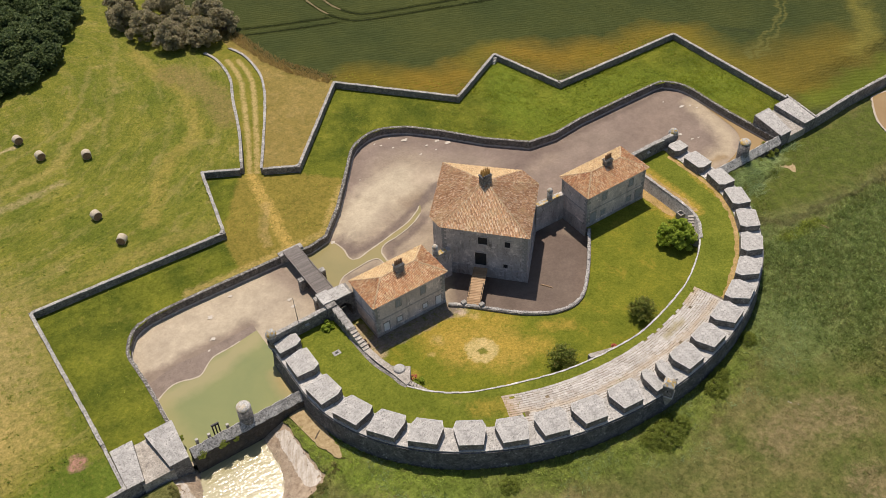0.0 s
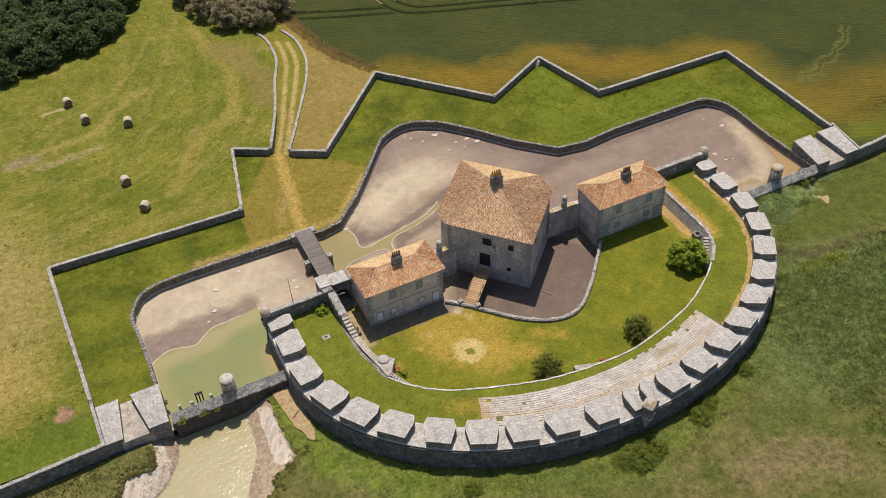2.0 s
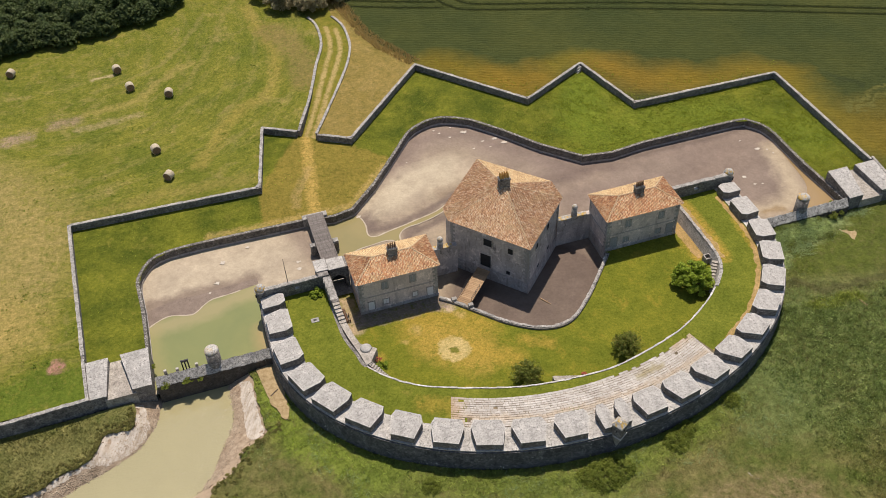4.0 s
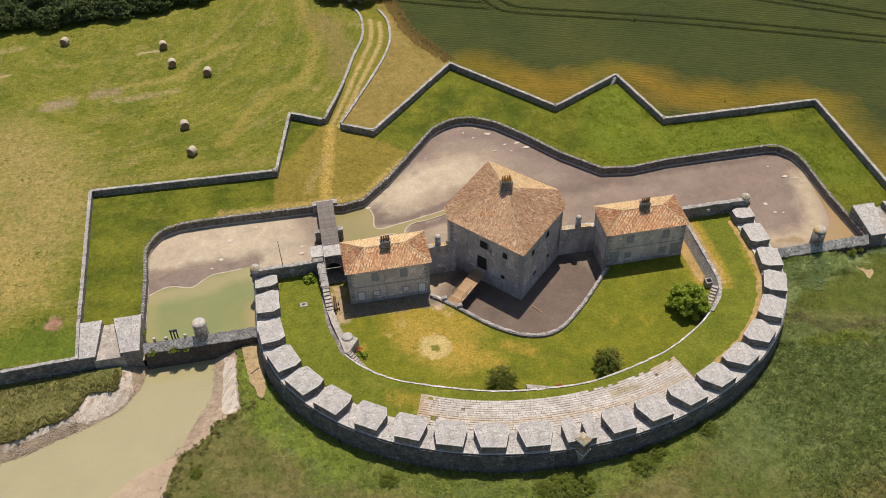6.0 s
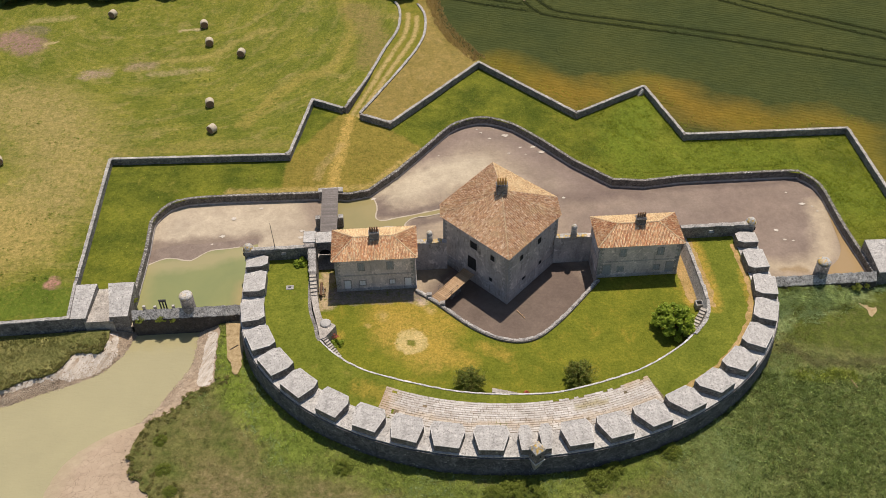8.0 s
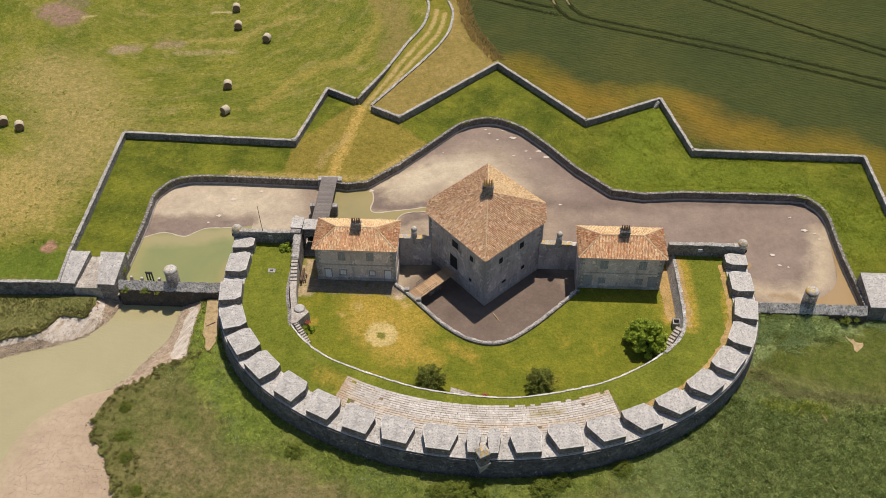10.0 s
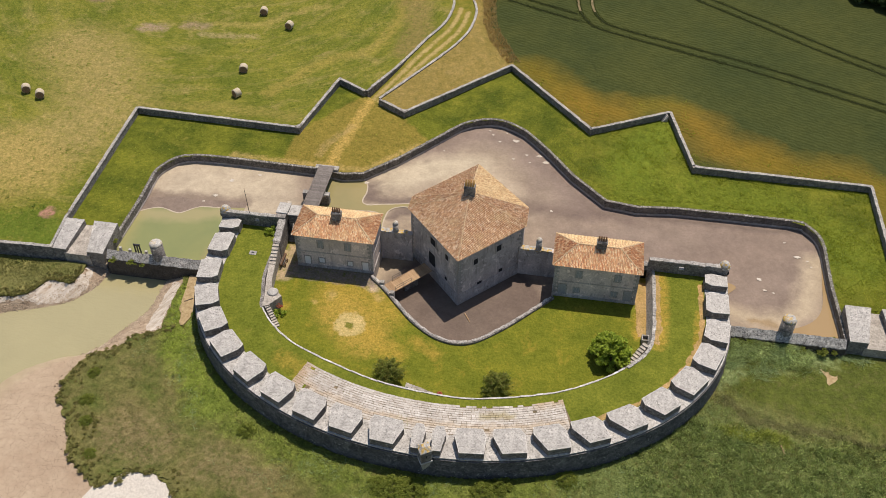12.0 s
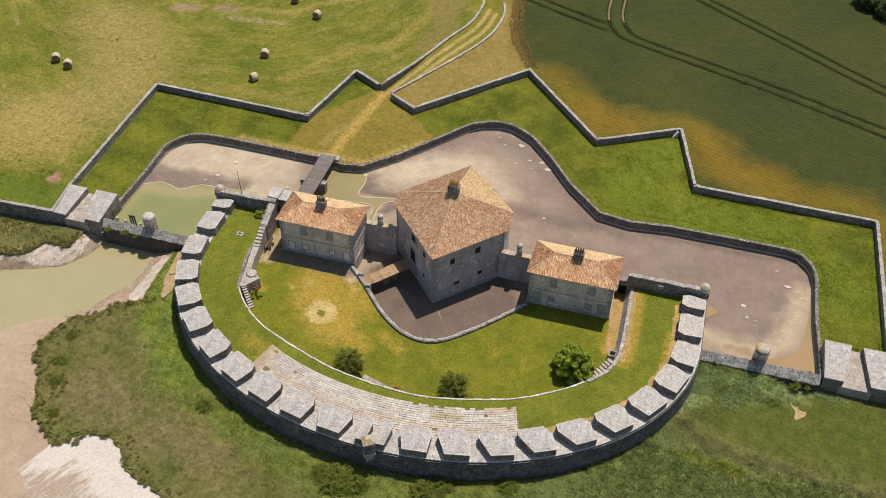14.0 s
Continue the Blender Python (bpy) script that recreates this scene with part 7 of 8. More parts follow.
EARTH = flat_noise("dark_bank_earth", (0.12, 0.085, 0.055), (0.24, 0.18, 0.12), 2.0, 0.95, 0.05)
RUBBLE = stone_mat("bank_rubble", (0.50, 0.41, 0.30), (0.30, 0.22, 0.15), (0.16, 0.11, 0.07), 0.4)
clods("bank_clods", 700, WEST_GRASS[20:], 0.3, west_bank, 0.13, EARTH, "dark clods of earth along the bank", 3)
clods("bank_clods", 300, EAST_GRASS[4:60], 0.4, east_bank, 0.13, EARTH, "dark clods of earth along the mud's edge", 4)
clods("bank_stones", 2600, [p for p in WATER_E if p[1] > -21], 0.6, east_bank, 0.11, RUBBLE, "brown stones scattered on the river bank", 5, (0.95, 0.1))
clods("bank_stones", 3200, [p for p in WATER_W if p[0] > -82], 0.6, west_bank, 0.11, RUBBLE, "brown stones scattered on the river bank", 6, (-0.5, 0.85))

# ---- hay bales ----


def bale(x, y, turn):
    ob = thing("hay_bale", (x, y, FIELD_Z), "round straw bale lying on the mown meadow", "bale", "hay bales", "", turn)
    bm = lathe([(0.78, -0.68), (0.86, -0.62), (0.87, 0.0), (0.86, 0.62), (0.78, 0.68)], 24)
    bmesh.ops.rotate(bm, verts=bm.verts, cent=(0, 0, 0), matrix=Matrix.Rotation(radians(90), 3, "X"))
    bmesh.ops.translate(bm, verts=bm.verts, vec=(0, 0, 0.85))
    part("roll", bm, HAY, ob, "pale wrapped straw roll", True)
    for s in (-1, 1):
        bm = lathe([(0.78, 0.0), (0.5, 0.03), (0.1, 0.02)], 20)
        bmesh.ops.rotate(bm, verts=bm.verts, cent=(0, 0, 0), matrix=Matrix.Rotation(radians(90 if s < 0 else -90), 3, "X"))
        bmesh.ops.translate(bm, verts=bm.verts, vec=(0, s * 0.68, 0.85))
        part("end", bm, HAY_END, ob, "darker cut end")


for x, y, turn in ((-59.2, 84.1, 10), (-57.1, 76.3, 8), (-49.7, 71.2, -8), (-54.2, 52.8, 12), (-52.7, 43.9, -35), (-95.3, 38.5, 30), (-91.6, 37.1, 25), (-80.7, 90.5, -20)):
    bale(x, y, turn)

# ---- plants ----
LEAF_BUSH = leaf_mat("marsh_bush_leaves", [(0.15, 0.20, 0.03), (0.21, 0.26, 0.04), (0.27, 0.305, 0.05), (0.22, 0.235, 0.05)])


def leaf_cloud(n, shape, size, seed, flat=0.3):
    """n leaf quads on clumps; shape(rng) gives a place. Lists for from_pydata."""
    rng = random.Random(seed)
    verts, faces = [], []
    for _ in range(n):
        c = Vector(shape(rng))
        q = Euler((rng.uniform(-1.0, 1.0), rng.uniform(-1.0, 1.0), rng.uniform(0, 6.3))).to_matrix()
        s = size * rng.uniform(0.6, 1.3)
        base = len(verts)
        for x, y, z in ((-0.5, -0.5, 0), (0.45, -0.6, 0.1), (0.6, 0.4, 0), (-0.4, 0.55, 0.12)):
            verts.append(tuple(c + q @ Vector((x * s, y * s, z * s))))
        faces.append((base, base + 1, base + 2, base + 3))
    return verts, faces


def crown_shape(clumps):
    def place(rng):
        cx, cy, cz, r = clumps[rng.randrange(len(clumps))]
        v = Vector((rng.gauss(0, 1), rng.gauss(0, 1), rng.gauss(0, 1))).normalized() * r * rng.uniform(0.55, 1.0) ** 0.5
        return (cx + v.x, cy + v.y, max(0.1, cz + v.z * 0.8))
    return place


def tree_parts(name, label, category, material, radius, tall, low, clump_n, clump_r, leaves, size, seed, trunks=1, group="", bark=BARK):
    rng = random.Random(seed)
    ob = thing(name, (0, 0, 0), label, category, group)
    clumps = []
    for i in range(clump_n):
        a = rng.uniform(0, 6.28)
        rr = radius * math.sqrt(rng.uniform(0, 1)) * 0.92
        z = low + (tall - low) * (rng.uniform(0.12, 1.0) ** 0.7 * (1 - 0.78 * (rr / radius) ** 2))
        clumps.append((rr * math.cos(a), rr * math.sin(a), z - clump_r * 0.5, clump_r * rng.uniform(0.45, 1.4)))
    bm = bmesh.new()
    for k in range(trunks):
        x, y = (0, 0) if trunks == 1 else (rng.uniform(-0.4, 0.4), rng.uniform(-0.4, 0.4))
        rod(bm, (x, y, -0.4), (x * 1.6, y * 1.6, low + 0.3), 0.09 * tall / 3, 0.05 * tall / 3, 8)
    part("trunk", bm, bark, ob)
    for c in clumps[: max(4, clump_n // 3)]:
        part("limb", rod(bmesh.new(), (0, 0, low * 0.6), (c[0] * 0.85, c[1] * 0.85, c[2]), 0.03 * tall / 3, 0.012 * tall / 3, 6), bark, ob)
    v, f = leaf_cloud(leaves, crown_shape(clumps), size, seed + 1)
    crown = new("crown", from_lists("crown", v, f, material))
    crown.parent = ob
    crown["kind"] = "stuff"
    return ob


fig = tree_parts("fig_tree", "broad bright green fig tree on the lawn", "tree", LEAF_FIG, 3.2, 5.0, 0.5, 110, 0.5, 8000, 0.24, 4, 3)
fig.matrix_world = pose(24.0, -11.5, 0)


def spray_shrub(name, label, material, radius, tall, stems, leaves, size, seed, group):
    """A shrub of arching stems that leave gaps, with leaves along them."""
    rng = random.Random(seed)
    ob = thing(name, (0, 0, 0), label, "shrub", group)
    arcs = []
    for k in range(stems):
        a, lean = rng.uniform(0, 6.28), math.sqrt(rng.uniform(0.0, 1.0))
        reach, top = radius * lean * rng.uniform(0.75, 1.05), tall * (1 - 0.62 * lean * lean) * rng.uniform(0.8, 1.05)
        arcs.append((math.cos(a) * reach, math.sin(a) * reach, top))
    def on(arc, t):
        x, y, z = arc
        t = min(t, 1.0)
        return Vector((x * t ** 1.3, y * t ** 1.3, z * (1 - (1 - t) ** 1.6)))
    for arc in arcs[:22]:
        bm = bmesh.new()
        for t0, t1 in ((0.0, 0.4), (0.4, 0.75), (0.75, 1.0)):
            rod(bm, on(arc, t0), on(arc, t1), 0.035 * (1.1 - t0), 0.035 * (1.1 - t1), 5)
        part("limb", bm, BARK, ob)

    def place(r):
        arc = arcs[r.randrange(len(arcs))]
        p = on(arc, r.uniform(0.25, 1.05))
        return (p.x + r.gauss(0, 0.13), p.y + r.gauss(0, 0.13), max(0.08, p.z + r.gauss(0, 0.10)))

    v, f = leaf_cloud(leaves, place, size, seed + 1)
    crown = new("crown", from_lists("crown", v, f, material))
    crown.parent = ob
    crown["kind"] = "stuff"
    return ob


shrub = spray_shrub("shrub", "loose feathery green shrub beside the terrace wall", LEAF_DARK, 2.7, 3.5, 120, 7500, 0.13, 14, "shrubs on the lawn")
shrub.matrix_world = pose(8.1, -20.5, 0, 0, 0, 30)
copy_thing(shrub, pose(-8.0, -20.4, 0, 0, 0, 160))
flower = tree_parts("flower_bush", "low green bush with red flowers below the landing", "shrub", LEAF_FIG, 0.9, 1.3, 0.1, 14, 0.35, 900, 0.13, 33, 2)
flower.matrix_world = pose(-27.6, -10.9, 0)
v, f = leaf_cloud(60, crown_shape([(-0.3, 0.9, 0.9, 0.4), (0.2, 0.7, 1.0, 0.3)]), 0.14, 9)
b = new("blossom", from_lists("blossom", v, f, PETAL))
b.parent = flower
b["kind"] = "stuff"
bush = tree_parts("shrub", "fresh green shrub below the gorge wall", "shrub", LEAF_FIG, 0.95, 1.3, 0.1, 14, 0.4, 1100, 0.16, 43, 2)
bush.matrix_world = pose(-33.7, 5.2, TOP_Z)
ob = thing("flower_pot", (0.0, -22.9, 0), "clay pot with pink flowers against the terrace wall", "flower pot")
part("pot", lathe([(0.18, 0), (0.28, 0.5), (0.3, 0.55)], 14), POT, ob)
v, f = leaf_cloud(80, crown_shape([(0, 0, 0.8, 0.4)]), 0.16, 19)
b = new("blossom", from_lists("blossom", v, f, PETAL))
b.parent = ob
b["kind"] = "stuff"
rng = random.Random(71)
dam_bush = None
for x, y, z, s in ((-59.0, -2.9, -0.75, 0.8), (-57.6, -2.9, -0.95, 0.7), (-56.2, -3.0, -0.8, 0.9), (-55.0, -3.0, -0.95, 0.8), (-53.6, -3.1, -0.95, 0.7), (-60.3, 1.2, -0.5, 0.8), (44.5, -3.6, -1.6, 1.1), (47.0, -3.7, -1.6, 0.9),
                   (53.6, -3.7, -1.4, 1.1), (56.0, -3.7, -1.4, 1.2), (58.2, -3.6, -1.3, 1.0), (46.0, -0.9, -1.9, 0.8), (55.2, -0.9, -1.9, 0.6), (58.8, -0.4, -1.9, 1.0)):
    if dam_bush is None:
        dam_bush = tree_parts("dam_shrub", "small green plant growing on the dam", "plant", LEAF_BUSH, 0.9, 1.0, 0.0, 12, 0.3, 700, 0.14, 53, 1, "plants on the dams")
        dam_bush.matrix_world = pose(x, y, z) @ Matrix.Scale(s, 4)
    else:
        copy_thing(dam_bush, pose(x + rng.uniform(-0.4, 0.4), y, z, 0, 0, rng.uniform(0, 360)) @ Matrix.Scale(s * rng.uniform(0.55, 1.15), 4))

# rounded bushes at the foot of the rampart
wild = tree_parts("marsh_bush", "low rounded green bush at the rampart's foot", "bush", LEAF_BUSH, 2.2, 1.3, 0.0, 150, 0.26, 5200, 0.10, 61, 2, "bushes in the marsh")
first = True
for x, y, s in ((-3.9, -38.2, 1.25), (-1.4, -37.6, 0.9), (-6.2, -37.6, 0.6), (8.2, -36.4, 0.75), (10.6, -34.8, 0.6), (-26.4, -31.8, 0.55), (19.2, -32.4, 0.6), (-51.4, -30.4, 0.45), (-50.0, -34.0, 0.4), (-47.0, -39.2, 0.4), (-52.6, -25.4, 0.4)):
    m = pose(x, y, -2.05, 0, 0, rng.uniform(0, 360)) @ Matrix.Scale(s, 4)
    if first:
        wild.matrix_world = m
        first = False
    else:
        copy_thing(wild, m)

# woods and the trees by the lane
kinds = [tree_parts("woodland_tree", "dense dark green tree at the meadow's edge", "tree", LEAF_WOOD, r, h, 0.6, 60, 0.95, 5200, 0.34, s, 1, "wood") for r, h, s in ((3.4, 7.5, 101), (3.0, 6.4, 102), (2.6, 5.2, 103))]
rng = random.Random(17)
EDGE = [(-130.0, 101.0), (-99.0, 99.0), (-92.0, 98.6), (-74.0, 98.4), (-61.0, 100.0), (-50.0, 103.0), (-43.0, 109.0), (-37.0, 118.5), (-33.5, 128.0), (-32.0, 140.0)]
used = [False] * 3
for row in range(7):
    line = resample(offset_line(EDGE, 1.8 + row * 4.2), 4.4)
    for x, y in line:
        x, y = x + rng.uniform(-1.2, 1.2), y + rng.uniform(-1.0, 1.2)
        if y > 152 or x < -128:
            continue
        k = rng.randrange(3) if row else rng.choice((1, 2, 2))
        m = pose(x, y, FIELD_Z, 0, 0, rng.uniform(0, 360))
        if used[k]:
            copy_thing(kinds[k], m)
        else:
            kinds[k].matrix_world = m
            used[k] = True
olive = [tree_parts("lane_tree", "grey-brown feathery tree beside the lane", "tree", LEAF_OLIVE, r, h, 0.9, 60, 0.85, 6500, 0.26, s, 2, "trees by the lane") for r, h, s in ((4.6, 8.0, 111), (3.6, 6.6, 112))]
used = [False] * 2
for i, (x, y) in enumerate(((-21.0, 98.5), (-14.5, 95.5), (-9.0, 97.5), (-16.0, 103.0), (-23.5, 106.0), (-9.5, 105.0), (-26.0, 114.0), (-17.0, 112.0), (-24.0, 122.0), (-14.0, 120.0))):
    k = 1 if i == 2 else rng.randrange(2)
    m = pose(x, y, FIELD_Z, 0, 0, rng.uniform(0, 360))
    if used[k]:
        copy_thing(olive[k], m)
    else:
        olive[k].matrix_world = m
        used[k] = True
for x, y in ((78.0, 105.5), (83.0, 103.0), (88.0, 100.5), (74.0, 110.0), (80.0, 110.5), (87.0, 107.0), (70.0, 114.0)):
    copy_thing(kinds[rng.randrange(1, 3)], pose(x, y, FIELD_Z, 0, 0, rng.uniform(0, 360)))

# ---- grass that stands up ----


def tufts(name, n, area, z, tall, wide, lean, material, label, seed, keep=None, blades=3):
    """n tufts of blades over a rectangle of ground; keep(x, y) gives 0..1, the share that grows there."""
    gen = np.random.default_rng(seed)
    x0, x1, y0, y1 = area
    x, y = gen.uniform(x0, x1, n), gen.uniform(y0, y1, n)
    if keep is not None:
        ok = gen.uniform(0, 1, n) < keep(x, y)
        x, y = x[ok], y[ok]
    n = len(x)
    zz = z(x, y) if callable(z) else np.full(n, z)
    size = gen.uniform(0.55, 1.25, n)
    verts = np.zeros((n, blades, 3, 3))
    for k in range(blades):
        a = gen.uniform(0, 2 * np.pi, n)
        r = wide * size
        dx, dy = np.cos(a) * r * 0.5, np.sin(a) * r * 0.5
        bx, by = gen.normal(0, wide * 0.5, n), gen.normal(0, wide * 0.5, n)
        lx, ly = gen.normal(0, lean, n) * size * tall, gen.normal(0, lean, n) * size * tall
        h = tall * size * gen.uniform(0.7, 1.1, n)
        verts[:, k, 0] = np.stack([x + bx - dy, y + by + dx, zz - 0.03], 1)
        verts[:, k, 1] = np.stack([x + bx + dy, y + by - dx, zz - 0.03], 1)
        verts[:, k, 2] = np.stack([x + bx + lx, y + by + ly, zz + h], 1)
    me = bpy.data.meshes.new(name)
    count = n * blades
    me.vertices.add(count * 3)
    me.vertices.foreach_set("co", verts.reshape(-1))
    me.loops.add(count * 3)
    me.loops.foreach_set("vertex_index", np.arange(count * 3, dtype=np.int32))
    me.polygons.add(count)
    me.polygons.foreach_set("loop_start", np.arange(0, count * 3, 3, dtype=np.int32))
    me.update(calc_edges=True)
    me.materials.append(material)
    return tagged(new(name, me), label, "grass", "", "stuff")


def inside(poly):
    px, py = np.array([p[0] for p in poly]), np.array([p[1] for p in poly])

    def test(x, y):
        hit = np.zeros(len(x), bool)
        for i in range(len(px)):
            j = i - 1
            cross = (py[i] > y) != (py[j] > y)
            with np.errstate(divide="ignore", invalid="ignore"):
                at = (px[j] - px[i]) * (y - py[i]) / (py[j] - py[i]) + px[i]
            hit ^= cross & (x < at)
        return hit
    return test


def fbm(x, y, freq, seed=0.0, octaves=4):
    """Value noise over the plan, about 0..1."""
    table = np.random.default_rng(int(seed * 10) + 5).uniform(0, 1, (64, 64))
    total, weight, amp = np.zeros(np.shape(x)), 0.0, 1.0
    for k in range(octaves):
        u, v = x * freq + 17.3 * k, y * freq + 9.1 * k
        i, j = np.floor(u).astype(int), np.floor(v).astype(int)
        f, g = u - i, v - j
        f, g = f * f * (3 - 2 * f), g * g * (3 - 2 * g)
        a, b = table[i % 64, j % 64], table[(i + 1) % 64, j % 64]
        c, d = table[i % 64, (j + 1) % 64], table[(i + 1) % 64, (j + 1) % 64]
        total += amp * ((a * (1 - f) + b * f) * (1 - g) + (c * (1 - f) + d * f) * g)
        weight, amp, freq = weight + amp, amp * 0.55, freq * 2.03
    return total / weight


def patchy(x, y, scale, seed=0.0):
    """Patches of growth, 0..1."""
    return np.clip((fbm(x, y, scale / 2.2, seed) - 0.5) * 2.6 + 0.5, 0, 1)


def hummocks(name, area, cell, keep, base, heights, material, label):
    """Lumpy ground over part of the plan; heights(x, y) is added to the base."""
    x0, x1, y0, y1 = area
    xs, ys = np.arange(x0, x1, cell), np.arange(y0, y1, cell)
    x, y = np.meshgrid(xs, ys, indexing="ij")
    x = x + (fbm(x, y, 1.3, 3.0, 2) - 0.5) * cell
    y = y + (fbm(x, y, 1.3, 4.0, 2) - 0.5) * cell
    z = base + heights(x, y)
    ok = keep(x.ravel(), y.ravel()).reshape(x.shape).astype(bool)
    ok = ok[:-1, :-1] & ok[1:, :-1] & ok[1:, 1:] & ok[:-1, 1:]
    ids = np.arange(x.size).reshape(x.shape)
    quads = np.stack([ids[:-1, :-1][ok], ids[1:, :-1][ok], ids[1:, 1:][ok], ids[:-1, 1:][ok]], 1)
    used, flat = np.unique(quads, return_inverse=True)
    co = np.stack([x.ravel(), y.ravel(), z.ravel()], 1)[used]
    me = bpy.data.meshes.new(name)
    me.from_pydata(co.tolist(), [], flat.reshape(-1, 4).tolist())
    me.polygons.foreach_set("use_smooth", [True] * len(me.polygons))
    me.materials.append(material)
    return tagged(new(name, me), label, "ground", "", "structure")


fort = inside([tuple(p) for p, out in [(p + out * 0.3, out) for p, out in FRONT]] + [(42, 8), (-42, 8)])
east = inside(EAST_GRASS + [(0, -400), (420, -400), (420, -3.9), (-46, -3.4)])
mown = lambda x, y: np.clip((y + 17.5) / 2.0, 0, 1) * np.clip((x - 43) / 3, 0, 1)


def marsh_lumps(x, y):
    """Hummocks of the marsh; flat where it is mown, banked up against the east dam."""
    rough = 0.62 * np.clip(fbm(x, y, 0.55, 1.0) - 0.42, 0, 1) + 0.5 * np.clip(fbm(x, y, 1.6, 2.0, 3) - 0.45, 0, 1)
    reed = np.clip((x - 26) / 10, 0, 1) * np.clip((-18.5 - y) / 2, 0, 1)
    rough = rough * (1 - 0.85 * mown(x, y)) * (1 + 0.6 * reed)
    heap = 1.2 * np.clip(1 - (-3.4 - y) / (2.2 + 2.4 * fbm(x, y, 0.3, 6.0)), 0, 1) * np.clip((x - 40) / 3, 0, 1) * np.clip((56 - x) / 4, 0, 1)
    bare = np.maximum(np.clip(1.6 - np.hypot((x - 57.0) / 1.5, (y + 7.7) / 1.6), 0, 1), np.clip((x + 46.2 + 0.17 * (y + 3.4)) / 0.6, 0, 1) * np.clip((-41.7 - x) / 0.8, 0, 1) * np.clip((y + 15.2) / 1.0, 0, 1))
    return (rough + heap) * (1 - bare) + 0.75 * np.clip(1 - np.abs((y + 5.9) + 0.62 * (x - 56.0)) / 0.55, 0, 1) * np.clip((x - 55.0) / 0.4, 0, 1) * np.clip((58.7 - x) / 0.4, 0, 1)


hummocks("marsh", (-58, 112, -72, -3.3), 0.55, lambda x, y: east(x, y) & ~fort(x, y), -2.1, marsh_lumps, MARSH, "hummocky salt marsh grass below the battery")
lump_z = lambda x, y: -2.12 + marsh_lumps(x, y)
bare_at = lambda x, y: (np.hypot((x - 57.0) / 1.3, (y + 7.7) / 1.7) < 1) | ((x < -42.2) & (y > -14.0) & (x > -45.5 - 0.17 * (y + 3.4)))
tufts("marsh_grass", 260000, (-58, 110, -70, -3.5), lump_z, 0.2, 0.05, 0.7, LEAF_MARSH, "tufts of olive salt marsh grass", 1, lambda x, y: (east(x, y) & ~fort(x, y) & ~bare_at(x, y)) * (0.3 + 0.7 * patchy(x, y, 0.9)) * (1 - 0.7 * mown(x, y)), 3)
tufts("reeds", 170000, (24, 105, -60, -14), lump_z, 0.4, 0.14, 0.7, LEAF_REED, "dense green reeds in the marsh", 2,
      lambda x, y: (~fort(x, y)) * np.clip((x - 26) / 10, 0, 1) * np.clip((-18.5 - y - 0.04 * (x - 40)) / 2.0, 0, 1) * np.clip(0.15 + 1.1 * patchy(x, y, 2.2, 2.0), 0, 1))
tufts("rank_grass", 70000, (-50, 62, -46, -3.6), lump_z, 0.4, 0.075, 0.8, LEAF_REED, "rank green grass at the foot of the walls", 3,
      lambda x, y: (east(x, y) & ~fort(x, y) & ~bare_at(x, y)) * np.clip(1.2 - (np.hypot((x - X0) / 47, (y - EY) / 36.5) - 0.93) * 9, 0, 1) * (0.1 + 0.9 * patchy(x, y, 1.6, 4.0)))
tufts("rank_grass", 9000, (41.5, 55, -7.4, -3.5), lump_z, 0.5, 0.08, 1.1, LEAF_REED, "long combed grass below the dam", 13, lambda x, y: 0.15 + 0.7 * patchy(x, y, 1.2, 5.0))
LEAF_COMBED = leaf_mat("combed_grass_blades", [(0.21, 0.29, 0.10), (0.31, 0.40, 0.17), (0.42, 0.50, 0.27)])
tufts("rank_grass", 26000, (38, 64, -16, -3.5), lump_z, 0.55, 0.07, 1.2, LEAF_COMBED, "pale strands of long combed grass below the dam", 23,
      lambda x, y: (~fort(x, y)) * np.clip((patchy(x, y, 1.1, 5.0) - 0.45) * 2.5, 0, 1) * np.clip(1.3 - (-4 - y) / 5 - np.clip((x - 48) / 14, 0, 1), 0, 1))
tufts("marsh_grass", 60000, (-50, 46, -46, -8), lump_z, 0.35, 0.06, 1.0, LEAF_COMBED, "paler grass in patches along the rampart", 24,
      lambda x, y: (east(x, y) & ~fort(x, y) & ~bare_at(x, y)) * np.clip((patchy(x, y, 0.55, 12.0) - 0.5) * 2.0, 0, 1) * np.clip(1.2 - (np.hypot((x - X0) / 47, (y - EY) / 36.5) - 0.96) * 6, 0, 0.6))
tufts("marsh_grass", 16000, (-110, -63, -20, -3.8), -2.1, 0.3, 0.09, 0.5, LEAF_MARSH, "tufts of salt marsh grass by the river", 4, inside([(-160, -3.8)] + WEST_GRASS + [(-64.0, -3.8)]))
EDGE_RNG = random.Random(77)
edge_clumps = []
for x, y in resample(EAST_GRASS[14:], 0.3):
    for k in range(3):
        side = EDGE_RNG.uniform(0, 1) ** 1.4 * 4.2
        if y > -62 and EDGE_RNG.random() < (0.6 - 0.1 * side) * (0.45 if -48 < x < -24 else 1.0):
            edge_clumps.append((x + side, y + 0.3 * side + EDGE_RNG.uniform(-0.3, 0.3), -2.05, EDGE_RNG.uniform(0.15, 0.5)))

for x, y in resample(WEST_GRASS[10:-2], 0.3):
    for k in range(2):
        side = EDGE_RNG.uniform(0, 1) ** 1.5 * 1.6
        if x > -112:
            edge_clumps.append((x - 0.5 * side, y + side, -2.05, EDGE_RNG.uniform(0.12, 0.36)))


